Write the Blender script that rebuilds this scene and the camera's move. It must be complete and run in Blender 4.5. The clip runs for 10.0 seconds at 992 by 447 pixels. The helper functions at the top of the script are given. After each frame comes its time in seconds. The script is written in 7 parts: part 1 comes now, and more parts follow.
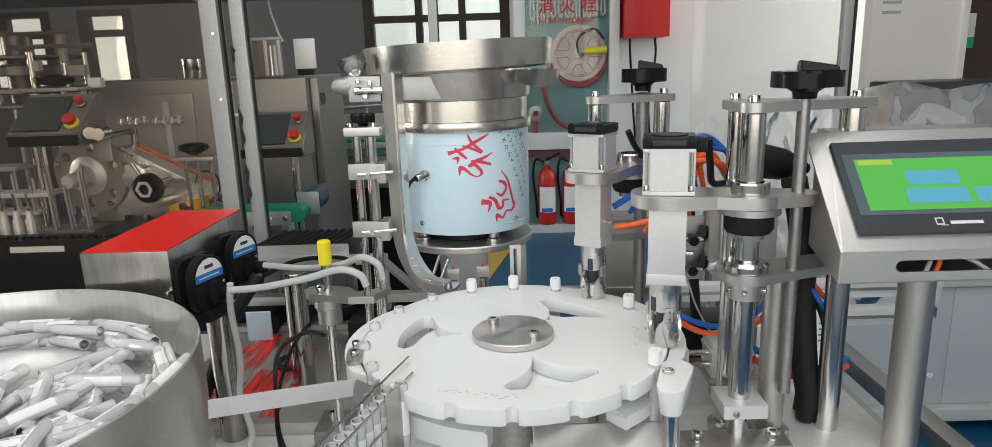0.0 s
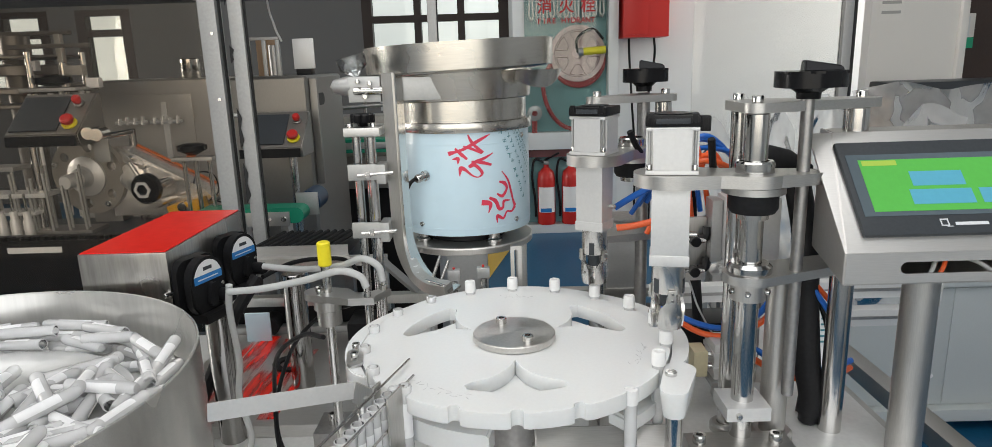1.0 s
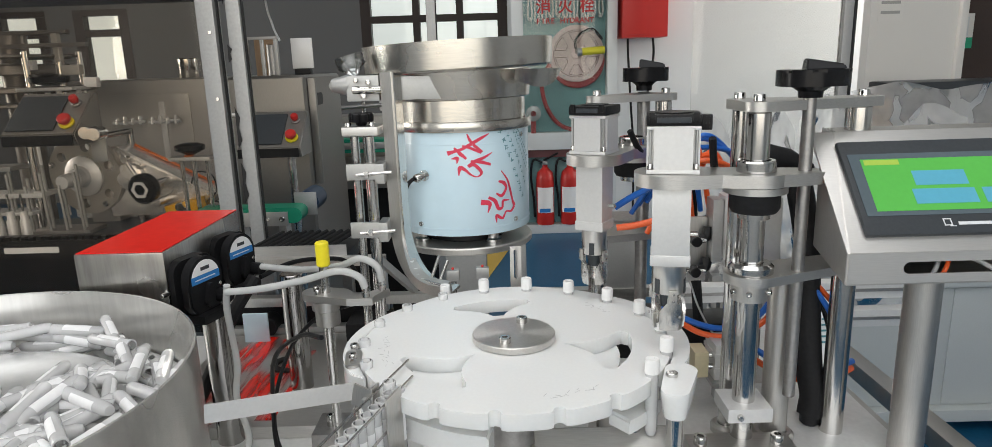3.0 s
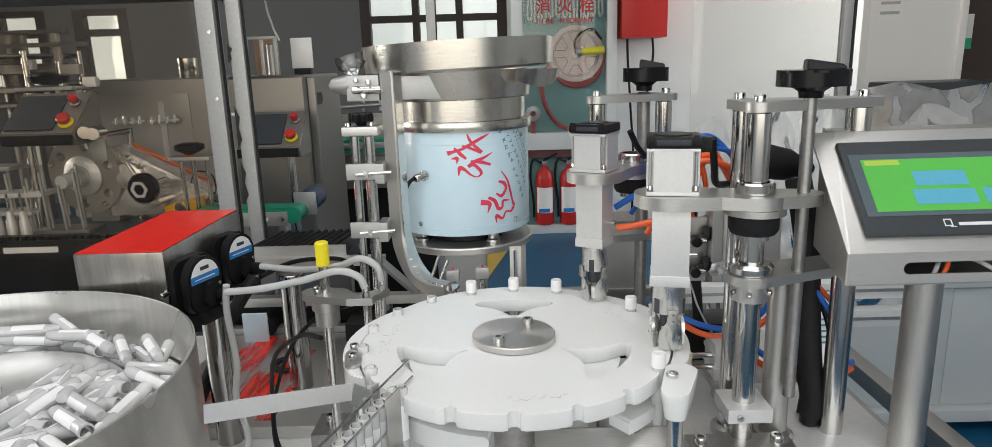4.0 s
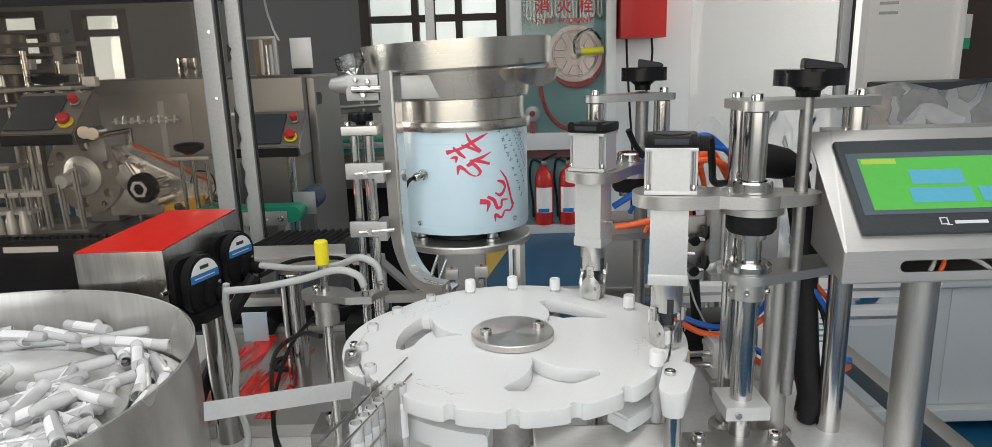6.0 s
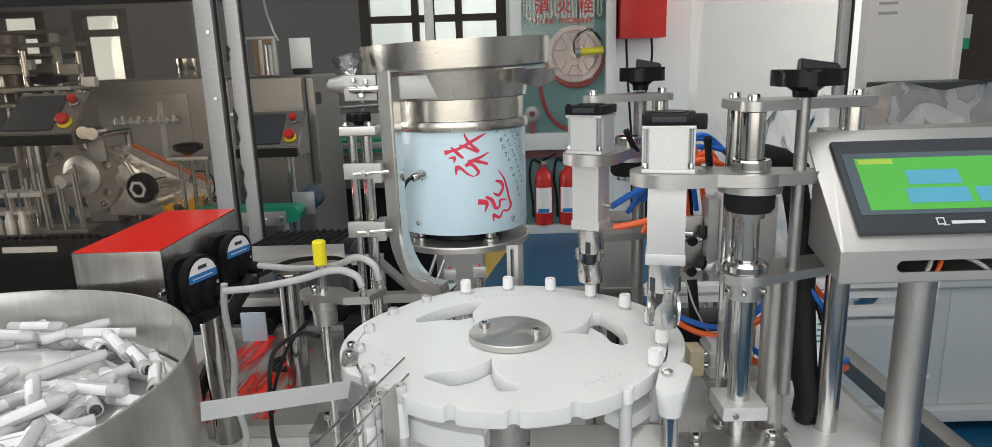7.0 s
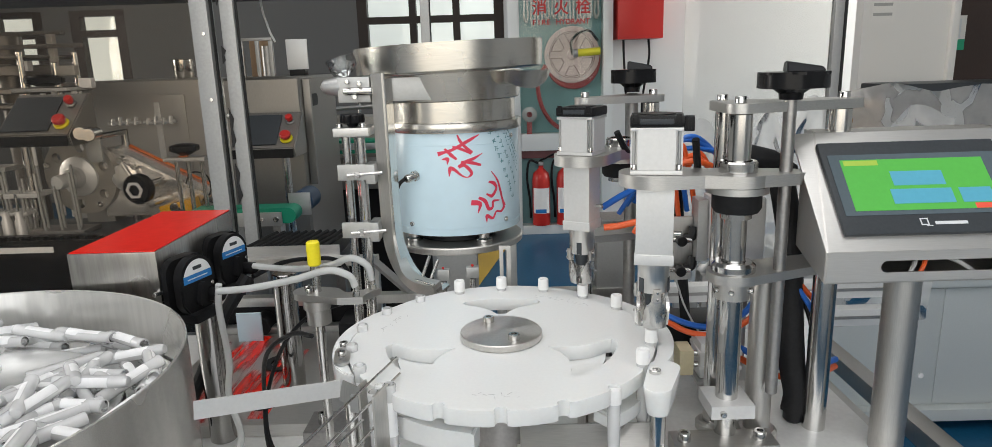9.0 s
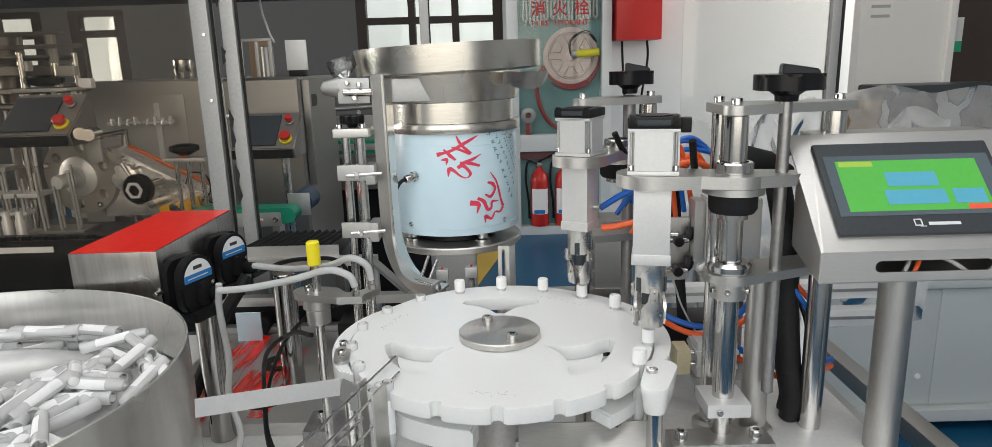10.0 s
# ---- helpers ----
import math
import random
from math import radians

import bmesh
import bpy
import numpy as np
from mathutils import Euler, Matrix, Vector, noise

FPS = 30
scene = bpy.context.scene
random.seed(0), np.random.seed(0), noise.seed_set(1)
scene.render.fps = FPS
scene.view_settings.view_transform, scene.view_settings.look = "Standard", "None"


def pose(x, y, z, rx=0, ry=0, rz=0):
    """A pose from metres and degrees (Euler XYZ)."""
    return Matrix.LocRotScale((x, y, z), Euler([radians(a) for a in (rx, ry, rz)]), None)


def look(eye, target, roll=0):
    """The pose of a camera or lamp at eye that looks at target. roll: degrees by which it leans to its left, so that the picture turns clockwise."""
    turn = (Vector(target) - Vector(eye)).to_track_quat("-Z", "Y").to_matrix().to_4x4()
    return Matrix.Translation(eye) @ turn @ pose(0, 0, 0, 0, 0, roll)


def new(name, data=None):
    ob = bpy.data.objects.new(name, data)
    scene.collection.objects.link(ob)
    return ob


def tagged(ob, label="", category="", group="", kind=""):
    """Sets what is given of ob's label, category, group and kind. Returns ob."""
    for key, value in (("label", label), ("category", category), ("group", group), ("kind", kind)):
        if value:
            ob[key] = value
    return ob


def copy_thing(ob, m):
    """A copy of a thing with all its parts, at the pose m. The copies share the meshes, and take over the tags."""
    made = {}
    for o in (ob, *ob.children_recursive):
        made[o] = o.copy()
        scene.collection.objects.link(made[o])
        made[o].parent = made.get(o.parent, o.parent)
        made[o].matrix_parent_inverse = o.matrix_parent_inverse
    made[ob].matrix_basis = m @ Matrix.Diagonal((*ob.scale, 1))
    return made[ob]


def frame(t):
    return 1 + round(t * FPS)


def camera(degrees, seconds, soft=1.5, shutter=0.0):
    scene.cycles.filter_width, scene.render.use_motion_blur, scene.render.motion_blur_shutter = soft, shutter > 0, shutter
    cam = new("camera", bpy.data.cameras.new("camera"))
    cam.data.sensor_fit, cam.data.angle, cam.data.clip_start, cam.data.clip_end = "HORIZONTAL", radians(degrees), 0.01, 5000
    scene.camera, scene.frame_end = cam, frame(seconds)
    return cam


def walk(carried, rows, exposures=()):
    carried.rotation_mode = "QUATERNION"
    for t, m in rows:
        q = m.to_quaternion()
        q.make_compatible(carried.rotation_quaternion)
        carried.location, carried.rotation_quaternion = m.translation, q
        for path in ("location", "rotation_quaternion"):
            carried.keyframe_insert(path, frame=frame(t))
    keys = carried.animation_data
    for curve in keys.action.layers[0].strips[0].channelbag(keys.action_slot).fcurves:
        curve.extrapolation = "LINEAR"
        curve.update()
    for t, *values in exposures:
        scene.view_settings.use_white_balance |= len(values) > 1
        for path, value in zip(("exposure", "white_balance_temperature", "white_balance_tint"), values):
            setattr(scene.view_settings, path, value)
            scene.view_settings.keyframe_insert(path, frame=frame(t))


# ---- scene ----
cam = camera(72.0, 10.0, soft=0.75)

# the camera's way
PATH = [
    (0, (0.017, 0.009, 1.32), (-0.01, 1.956, 0.862), -1.8),
    (0.5, (0.015, 0.013, 1.319), (-0.011, 1.96, 0.861), -1.8),
    (1, (0.014, 0.015, 1.32), (-0.009, 1.962, 0.862), -1.8),
    (1.5, (0.014, 0.016, 1.319), (-0.007, 1.963, 0.862), -1.8),
    (2, (0.016, 0.016, 1.319), (-0.006, 1.963, 0.861), -1.8),
    (2.5, (0.014, 0.019, 1.318), (-0.006, 1.966, 0.861), -1.8),
    (4, (0.012, 0.021, 1.318), (-0.005, 1.968, 0.861), -1.7),
    (4.5, (0.011, 0.02, 1.317), (-0.004, 1.968, 0.861), -1.7),
    (5, (0.013, 0.019, 1.318), (-0.004, 1.966, 0.861), -1.7),
    (5.5, (0.012, 0.018, 1.317), (-0.003, 1.966, 0.86), -1.7),
    (7, (0.016, 0.017, 1.317), (0.0, 1.964, 0.861), -1.7),
    (7.5, (0.018, 0.018, 1.316), (0.003, 1.965, 0.859), -1.7),
    (8, (0.021, 0.017, 1.317), (0.006, 1.964, 0.861), -1.7),
    (8.5, (0.023, 0.014, 1.318), (0.009, 1.961, 0.862), -1.6),
    (9, (0.025, 0.009, 1.319), (0.013, 1.957, 0.864), -1.7),
    (9.5, (0.025, 0.004, 1.319), (0.014, 1.952, 0.865), -1.6),
    (10, (0.025, 0.002, 1.32), (0.017, 1.95, 0.867), -1.6),
]
walk(cam, [(t, look(eye, target, roll)) for t, eye, target, roll in PATH])

# ---- daylight: sky, the south window, and lamps added above, east and west ----
world = bpy.data.worlds.new("daylight")
scene.world = world
world.use_nodes = True
wn = world.node_tree
sky = wn.nodes.new("ShaderNodeTexSky")
sky.sky_type = "NISHITA"
sky.sun_disc = False
sky.sun_elevation, sky.sun_rotation = radians(45), radians(200)
bg = wn.nodes["Background"]
bg.inputs["Strength"].default_value = 0.12
wn.links.new(sky.outputs["Color"], bg.inputs["Color"])


def opening_light(name, eye, target, width, height, watts, colour=(1.0, 0.965, 0.90)):
    """An area lamp in a wall or roof opening, standing in for daylight."""
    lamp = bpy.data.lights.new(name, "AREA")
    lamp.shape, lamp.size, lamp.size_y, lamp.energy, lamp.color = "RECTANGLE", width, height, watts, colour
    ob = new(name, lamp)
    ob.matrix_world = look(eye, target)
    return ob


opening_light("daylight_south", (-0.2, -1.78, 2.0), (-0.2, 3.0, 1.4), 3.8, 2.0, 46)
# added lamp overhead, with no known source, to brighten upward-facing steel
opening_light("daylight_skylight", (-0.2, 0.35, 3.30), (-0.2, 0.35, 0.0), 2.6, 1.8, 38)
# added lamp, no window known there: brightens the white partition wall
opening_light("daylight_east", (3.98, 4.5, 2.0), (0.6, 5.3, 1.2), 1.5, 1.8, 54)
# added fill lamp, no window known there: lifts the labelling machine
opening_light("daylight_west", (-5.98, 2.4, 2.0), (-1.0, 2.2, 1.0), 2.2, 1.7, 135)
scene.view_settings.exposure = -0.08

# ---- materials ----


def material(name, colour, rough=0.5, metal=0.0, spread=0.12, scale=30.0, bump=0.0, bump_scale=200.0, streak=None,
             specular=0.5, soft=0.0, coat=0.0, transmission=0.0, ior=1.45, glow=0.0, per_piece=0.0, rough_spread=0.1):
    """A surface with stains at one scale and grain at another; streak stretches the grain along an axis (brushed metal)."""
    m = bpy.data.materials.new(name)
    m.use_nodes = True
    n, link = m.node_tree.nodes, m.node_tree.links.new
    p = n["Principled BSDF"]
    co = n.new("ShaderNodeTexCoord")
    big = n.new("ShaderNodeTexNoise")
    big.inputs["Scale"].default_value, big.inputs["Detail"].default_value = scale * 0.25, 4
    link(co.outputs["Object"], big.inputs["Vector"])
    fine = n.new("ShaderNodeTexNoise")
    fine.inputs["Scale"].default_value, fine.inputs["Detail"].default_value = bump_scale, 3
    if streak:
        mp = n.new("ShaderNodeMapping")
        mp.inputs["Scale"].default_value = streak
        link(co.outputs["Object"], mp.inputs["Vector"])
        link(mp.outputs["Vector"], fine.inputs["Vector"])
    else:
        link(co.outputs["Object"], fine.inputs["Vector"])
    mix = n.new("ShaderNodeMath")
    mix.operation = "ADD"
    link(big.outputs["Fac"], mix.inputs[0])
    link(fine.outputs["Fac"], mix.inputs[1])
    ramp = n.new("ShaderNodeMapRange")
    ramp.inputs["From Min"].default_value, ramp.inputs["From Max"].default_value = 0.6, 1.4
    ramp.inputs["To Min"].default_value, ramp.inputs["To Max"].default_value = 1.0 - spread, 1.0 + spread
    link(mix.outputs[0], ramp.inputs["Value"])
    vary = n.new("ShaderNodeMixRGB")
    vary.blend_type, vary.inputs["Fac"].default_value = "MULTIPLY", 1.0
    vary.inputs["Color1"].default_value = (*colour, 1)
    link(ramp.outputs["Result"], vary.inputs["Color2"])
    last = vary.outputs["Color"]
    if per_piece:
        info = n.new("ShaderNodeObjectInfo")
        shade = n.new("ShaderNodeMapRange")
        shade.inputs["To Min"].default_value, shade.inputs["To Max"].default_value = 1 - per_piece, 1 + per_piece
        link(info.outputs["Random"], shade.inputs["Value"])
        each = n.new("ShaderNodeMixRGB")
        each.blend_type, each.inputs["Fac"].default_value = "MULTIPLY", 1.0
        link(last, each.inputs["Color1"])
        link(shade.outputs["Result"], each.inputs["Color2"])
        last = each.outputs["Color"]
    link(last, p.inputs["Base Color"])
    rr = n.new("ShaderNodeMapRange")
    rr.inputs["To Min"].default_value = max(0.02, rough * (1 - rough_spread * 2))
    rr.inputs["To Max"].default_value = min(1.0, rough * (1 + rough_spread * 2))
    link(big.outputs["Fac"], rr.inputs["Value"])
    link(rr.outputs["Result"], p.inputs["Roughness"])
    p.inputs["Metallic"].default_value = metal
    p.inputs["IOR"].default_value = ior
    p.inputs["Specular IOR Level"].default_value = specular
    if soft:
        p.inputs["Subsurface Weight"].default_value, p.inputs["Subsurface Scale"].default_value = soft, 0.012
        p.inputs["Subsurface Radius"].default_value = (1.0, 0.95, 0.9)
    p.inputs["Transmission Weight"].default_value = transmission
    p.inputs["Coat Weight"].default_value = coat
    if bump:
        b = n.new("ShaderNodeBump")
        b.inputs["Strength"].default_value, b.inputs["Distance"].default_value = bump, 0.002
        link(fine.outputs["Fac"], b.inputs["Height"])
        link(b.outputs["Normal"], p.inputs["Normal"])
    if glow:
        link(last, p.inputs["Emission Color"])
        p.inputs["Emission Strength"].default_value = glow
    return m


def clear(name, tint, gloss=0.05, rough=0.03, haze=0.0, haze_colour=(0.8, 0.8, 0.8), glow_through=0.45):
    """A thin clear sheet or tube: light passes straight through, tinted, with a gloss that grows at grazing angles."""
    m = bpy.data.materials.new(name)
    m.use_nodes = True
    n, link = m.node_tree.nodes, m.node_tree.links.new
    n.remove(n["Principled BSDF"])
    out = n["Material Output"]
    tr = n.new("ShaderNodeBsdfTransparent")
    tr.inputs["Color"].default_value = (*tint, 1)
    last = tr.outputs[0]
    if haze:
        co = n.new("ShaderNodeTexCoord")
        no = n.new("ShaderNodeTexNoise")
        no.inputs["Scale"].default_value, no.inputs["Detail"].default_value = 14, 4
        link(co.outputs["Object"], no.inputs["Vector"])
        mr = n.new("ShaderNodeMapRange")
        mr.inputs["From Min"].default_value, mr.inputs["From Max"].default_value = 0.3, 0.7
        mr.inputs["To Min"].default_value, mr.inputs["To Max"].default_value = haze * 0.85, haze * 1.15
        link(no.outputs["Fac"], mr.inputs["Value"])
        front, through_ = n.new("ShaderNodeBsdfDiffuse"), n.new("ShaderNodeBsdfTranslucent")
        front.inputs["Color"].default_value = through_.inputs["Color"].default_value = (*haze_colour, 1)
        df = n.new("ShaderNodeMixShader")
        df.inputs[0].default_value = glow_through
        link(front.outputs[0], df.inputs[1])
        link(through_.outputs[0], df.inputs[2])
        hz = n.new("ShaderNodeMixShader")
        link(mr.outputs["Result"], hz.inputs[0])
        link(last, hz.inputs[1])
        link(df.outputs[0], hz.inputs[2])
        last = hz.outputs[0]
    gl = n.new("ShaderNodeBsdfGlossy")
    gl.inputs["Roughness"].default_value = rough
    fr = n.new("ShaderNodeFresnel")
    fr.inputs["IOR"].default_value = 1.3 + gloss * 3
    mx = n.new("ShaderNodeMixShader")
    link(fr.outputs[0], mx.inputs[0])
    link(last, mx.inputs[1])
    link(gl.outputs[0], mx.inputs[2])
    link(mx.outputs[0], out.inputs["Surface"])
    return m


STEEL = material("polished_steel", (0.62, 0.61, 0.59), 0.16, 1.0, 0.08, 20, 0.006, 90, (6, 6, 0.15))
CHUCK_STEEL = material("ground_chuck_steel", (0.68, 0.67, 0.65), 0.27, 1.0, 0.08, 20, 0.01, 90, (6, 6, 0.15))
BRUSHED = material("brushed_steel", (0.58, 0.565, 0.54), 0.40, 1.0, 0.12, 14, 0.06, 130, (9, 9, 0.5))
BRUSHED_FLAT = material("brushed_steel_plate", (0.57, 0.56, 0.54), 0.42, 1.0, 0.12, 10, 0.05, 130, (0.5, 9, 9))
BOWL = material("spun_steel", (0.60, 0.575, 0.53), 0.26, 1.0, 0.10, 16, 0.04, 120, (0.3, 0.3, 5))
DULL = material("dull_steel", (0.40, 0.39, 0.38), 0.45, 1.0, 0.18, 18, 0.08, 160)
ALU = material("anodised_aluminium", (0.45, 0.45, 0.44), 0.45, 0.8, 0.07, 20, 0.05, 240)
ALU_WHITE = material("satin_silver_aluminium", (0.70, 0.70, 0.69), 0.42, 0.45, 0.05, 20, 0.03, 240)
PLASTIC_WHITE = material("white_nylon", (0.79, 0.80, 0.79), 0.22, 0.0, 0.025, 7, 0.012, 260, soft=0.6)
CAP_WHITE = material("white_cap_plastic", (0.84, 0.84, 0.83), 0.35, 0.0, 0.03, 40)
PAPER = material("white_label", (0.86, 0.86, 0.86), 0.6, 0.0, 0.04, 40)
BLACK = material("black_plastic", (0.012, 0.012, 0.013), 0.38, 0.0, 0.25, 40, 0.1, 300, specular=0.22)
GLOSS_BLACK = material("glossy_black_plastic", (0.010, 0.010, 0.011), 0.24, 0.0, 0.2, 40, specular=0.22)
RUBBER = material("black_rubber", (0.016, 0.016, 0.017), 0.6, 0.0, 0.25, 60, 0.15, 200, specular=0.22)
DARK_GREY = material("dark_grey_plastic", (0.050, 0.056, 0.062), 0.35, 0.0, 0.12, 40, 0.05, 300, specular=0.22)
YELLOW = material("yellow_plastic", (0.85, 0.72, 0.02), 0.4, 0.0, 0.06, 40)
RED = material("red_paint", (0.55, 0.03, 0.025), 0.35, 0.0, 0.12, 20)
BLUE_TUBE = material("blue_air_hose", (0.02, 0.14, 0.55), 0.3, 0.0, 0.08, 40)
ORANGE_TUBE = material("orange_air_hose", (0.85, 0.13, 0.03), 0.3, 0.0, 0.08, 40)
FILM = material("pale_blue_protective_film", (0.60, 0.77, 0.86), 0.28, 0.0, 0.04, 8, 0.06, 40, coat=0.3)
INK_RED = material("red_print", (0.72, 0.05, 0.10), 0.4, 0.0, 0.06, 30)
INK_TEAL = material("teal_print", (0.10, 0.28, 0.32), 0.45, 0.0, 0.06, 30)
TURNED = material("turned_steel", (0.64, 0.62, 0.59), 0.36, 1.0, 0.10, 30, 0.03, 300)
round_grain = TURNED.node_tree.nodes.new("ShaderNodeTangent")
round_grain.direction_type, round_grain.axis = "RADIAL", "Z"
TURNED.node_tree.nodes["Principled BSDF"].inputs["Anisotropic"].default_value = 0.85
TURNED.node_tree.links.new(round_grain.outputs[0], TURNED.node_tree.nodes["Principled BSDF"].inputs["Tangent"])
FLOOR_STEEL = material("bright_pan_steel", (0.80, 0.80, 0.785), 0.40, 0.35, 0.08, 12, 0.04, 120)
POLISHED_PAN = material("polished_pan_steel", (0.82, 0.82, 0.81), 0.20, 0.62, 0.08, 9, 0.02, 60, (1, 1, 0.3))
HOPPER_STEEL = material("rolled_hopper_steel", (0.74, 0.73, 0.70), 0.27, 0.88, 0.12, 9, 0.025, 60, (2, 2, 0.2))
WALL = material("white_painted_wall", (0.74, 0.75, 0.75), 0.55, 0.0, 0.04, 2.5, 0.05, 120)
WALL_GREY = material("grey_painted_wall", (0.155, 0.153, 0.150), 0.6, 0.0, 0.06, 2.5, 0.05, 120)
FLOOR = material("blue_epoxy_floor", (0.012, 0.090, 0.185), 0.34, 0.0, 0.18, 3, 0.03, 60, specular=0.2)
CLEAR = clear("clear_plastic", (0.95, 0.97, 0.97), 0.06, 0.05, 0.10)
TUBE_CLEAR = clear("frosted_tube_plastic", (0.985, 0.99, 0.99), 0.035, 0.10, 0.56, (1.0, 1.0, 1.0), 0.14)
SILICONE = clear("milky_silicone_hose", (0.85, 0.86, 0.86), 0.05, 0.15, 0.65, (0.86, 0.87, 0.86), 0.25)
ACRYLIC = clear("smoky_acrylic_sheet", (0.90, 0.86, 0.81), -0.025, 0.02, 0.010, (0.6, 0.57, 0.53))

# ---- building tools ----


def part(name, bm, mat, parent=None, label="", angle=35):
    """Links a bmesh as one mesh object, under a thing or a part."""
    bmesh.ops.recalc_face_normals(bm, faces=bm.faces)
    for f in bm.faces:
        f.smooth = True
    for e in bm.edges:
        e.smooth = len(e.link_faces) == 2 and e.calc_face_angle(3.0) < radians(angle)
    me = bpy.data.meshes.new(name)
    bm.to_mesh(me)
    bm.free()
    me.materials.append(mat)
    ob = new(name, me)
    if parent:
        ob.parent = parent
    if label:
        ob["label"] = label
    return ob


def thing(name, at, label, category, group="", kind="", rz=0):
    ob = new(name)
    ob.empty_display_size = 0.02
    ob.matrix_world = pose(*at, 0, 0, rz)
    return tagged(ob, label, category, group, kind)


def box(x0, x1, y0, y1, z0, z1, bevel=0.0, bm=None, segs=2):
    bm = bm or bmesh.new()
    made = bmesh.ops.create_cube(bm, size=1.0)["verts"]
    bmesh.ops.transform(bm, verts=made, matrix=Matrix.LocRotScale(((x0 + x1) / 2, (y0 + y1) / 2, (z0 + z1) / 2), None, (x1 - x0, y1 - y0, z1 - z0)))
    if bevel:
        edges = list({e for v in made for e in v.link_edges})
        bmesh.ops.bevel(bm, geom=edges, offset=bevel, segments=segs, affect="EDGES", profile=0.7)
    return bm


def lathe(profile, segs=32, at=(0, 0, 0), bm=None, close=False):
    """Turns (r, z) rows about z."""
    bm = bm or bmesh.new()
    rings = []
    for r, z in profile:
        if r < 1e-6:
            rings.append([bm.verts.new((at[0], at[1], at[2] + z))])
        else:
            rings.append([bm.verts.new((at[0] + r * math.cos(2 * math.pi * k / segs), at[1] + r * math.sin(2 * math.pi * k / segs), at[2] + z)) for k in range(segs)])
    pairs = list(zip(rings, rings[1:])) + ([(rings[-1], rings[0])] if close else [])
    for a, b in pairs:
        for k in range(segs):
            ring = [a[k % len(a)], a[(k + 1) % len(a)], b[(k + 1) % len(b)], b[k % len(b)]]
            ring = list(dict.fromkeys(ring))
            if len(ring) > 2:
                bm.faces.new(ring)
    return bm


def cyl(r, z0, z1, at=(0, 0, 0), bevel=0.001, segs=28, bm=None):
    b = min(bevel, r * 0.4, abs(z1 - z0) * 0.4)
    return lathe([(0, z0), (r - b, z0), (r, z0 + b), (r, z1 - b), (r - b, z1), (0, z1)], segs, at, bm)


def rod(p, q, r, segs=14, bm=None, bevel=0.0006):
    """A round bar from p to q."""
    bm = bm or bmesh.new()
    p, q = Vector(p), Vector(q)
    m = Matrix.Translation(p) @ (q - p).to_track_quat("Z", "Y").to_matrix().to_4x4()
    extra = cyl(r, 0, (q - p).length, bevel=bevel, segs=segs)
    bmesh.ops.transform(extra, verts=extra.verts, matrix=m)
    me = bpy.data.meshes.new("tmp")
    extra.to_mesh(me)
    extra.free()
    bm.from_mesh(me)
    bpy.data.meshes.remove(me)
    return bm


def add(bm, other, m=None):
    """Joins another bmesh, moved by m, into bm."""
    if m is not None:
        bmesh.ops.transform(other, verts=other.verts, matrix=m)
    me = bpy.data.meshes.new("tmp")
    other.to_mesh(me)
    other.free()
    bm.from_mesh(me)
    bpy.data.meshes.remove(me)
    return bm


def smooth_line(points, steps=8):
    """A Catmull-Rom line through the points."""
    p = [Vector(v) for v in points]
    p = [p[0] * 2 - p[1]] + p + [p[-1] * 2 - p[-2]]
    out = []
    for a, b, c, d in zip(p, p[1:], p[2:], p[3:]):
        for k in range(steps):
            t = k / steps
            out.append(0.5 * ((2 * b) + (c - a) * t + (2 * a - 5 * b + 4 * c - d) * t * t + (3 * b - a - 3 * c + d) * t ** 3))
    return out + [p[-2]]


def hose(points, r, segs=10, steps=8, bm=None):
    """A round hose along a smooth line."""
    bm = bm or bmesh.new()
    line = smooth_line(points, steps)
    side, rings = None, []
    for k, p in enumerate(line):
        way = (line[min(k + 1, len(line) - 1)] - line[max(k - 1, 0)]).normalized()
        if side is None:
            side = way.orthogonal().normalized()
        side = (side - way * side.dot(way)).normalized()
        up = way.cross(side)
        rings.append([bm.verts.new(p + (side * math.cos(a) + up * math.sin(a)) * r) for a in [2 * math.pi * i / segs for i in range(segs)]])
    for a, b in zip(rings, rings[1:]):
        for i in range(segs):
            bm.faces.new([a[i], a[(i + 1) % segs], b[(i + 1) % segs], b[i]])
    bm.faces.new(rings[0][::-1])
    bm.faces.new(rings[-1])
    return bm


def strip(points, w, h, steps=8, flat=Vector((0, 0, 1))):
    """A flat bar, w wide and h thick, along a smooth line; flat is the side that h lies along."""
    bm = bmesh.new()
    line = smooth_line(points, steps) if steps else [Vector(p) for p in points]
    rings = []
    for k, p in enumerate(line):
        way = (line[min(k + 1, len(line) - 1)] - line[max(k - 1, 0)]).normalized()
        across = way.cross(flat).normalized()
        up = across.cross(way).normalized()
        rings.append([bm.verts.new(p + across * (sx * w / 2) + up * (sy * h / 2)) for sx, sy in ((-1, -1), (1, -1), (1, 1), (-1, 1))])
    for a, b in zip(rings, rings[1:]):
        for i in range(4):
            bm.faces.new([a[i], a[(i + 1) % 4], b[(i + 1) % 4], b[i]])
    bm.faces.new(rings[0][::-1])
    bm.faces.new(rings[-1])
    return bm


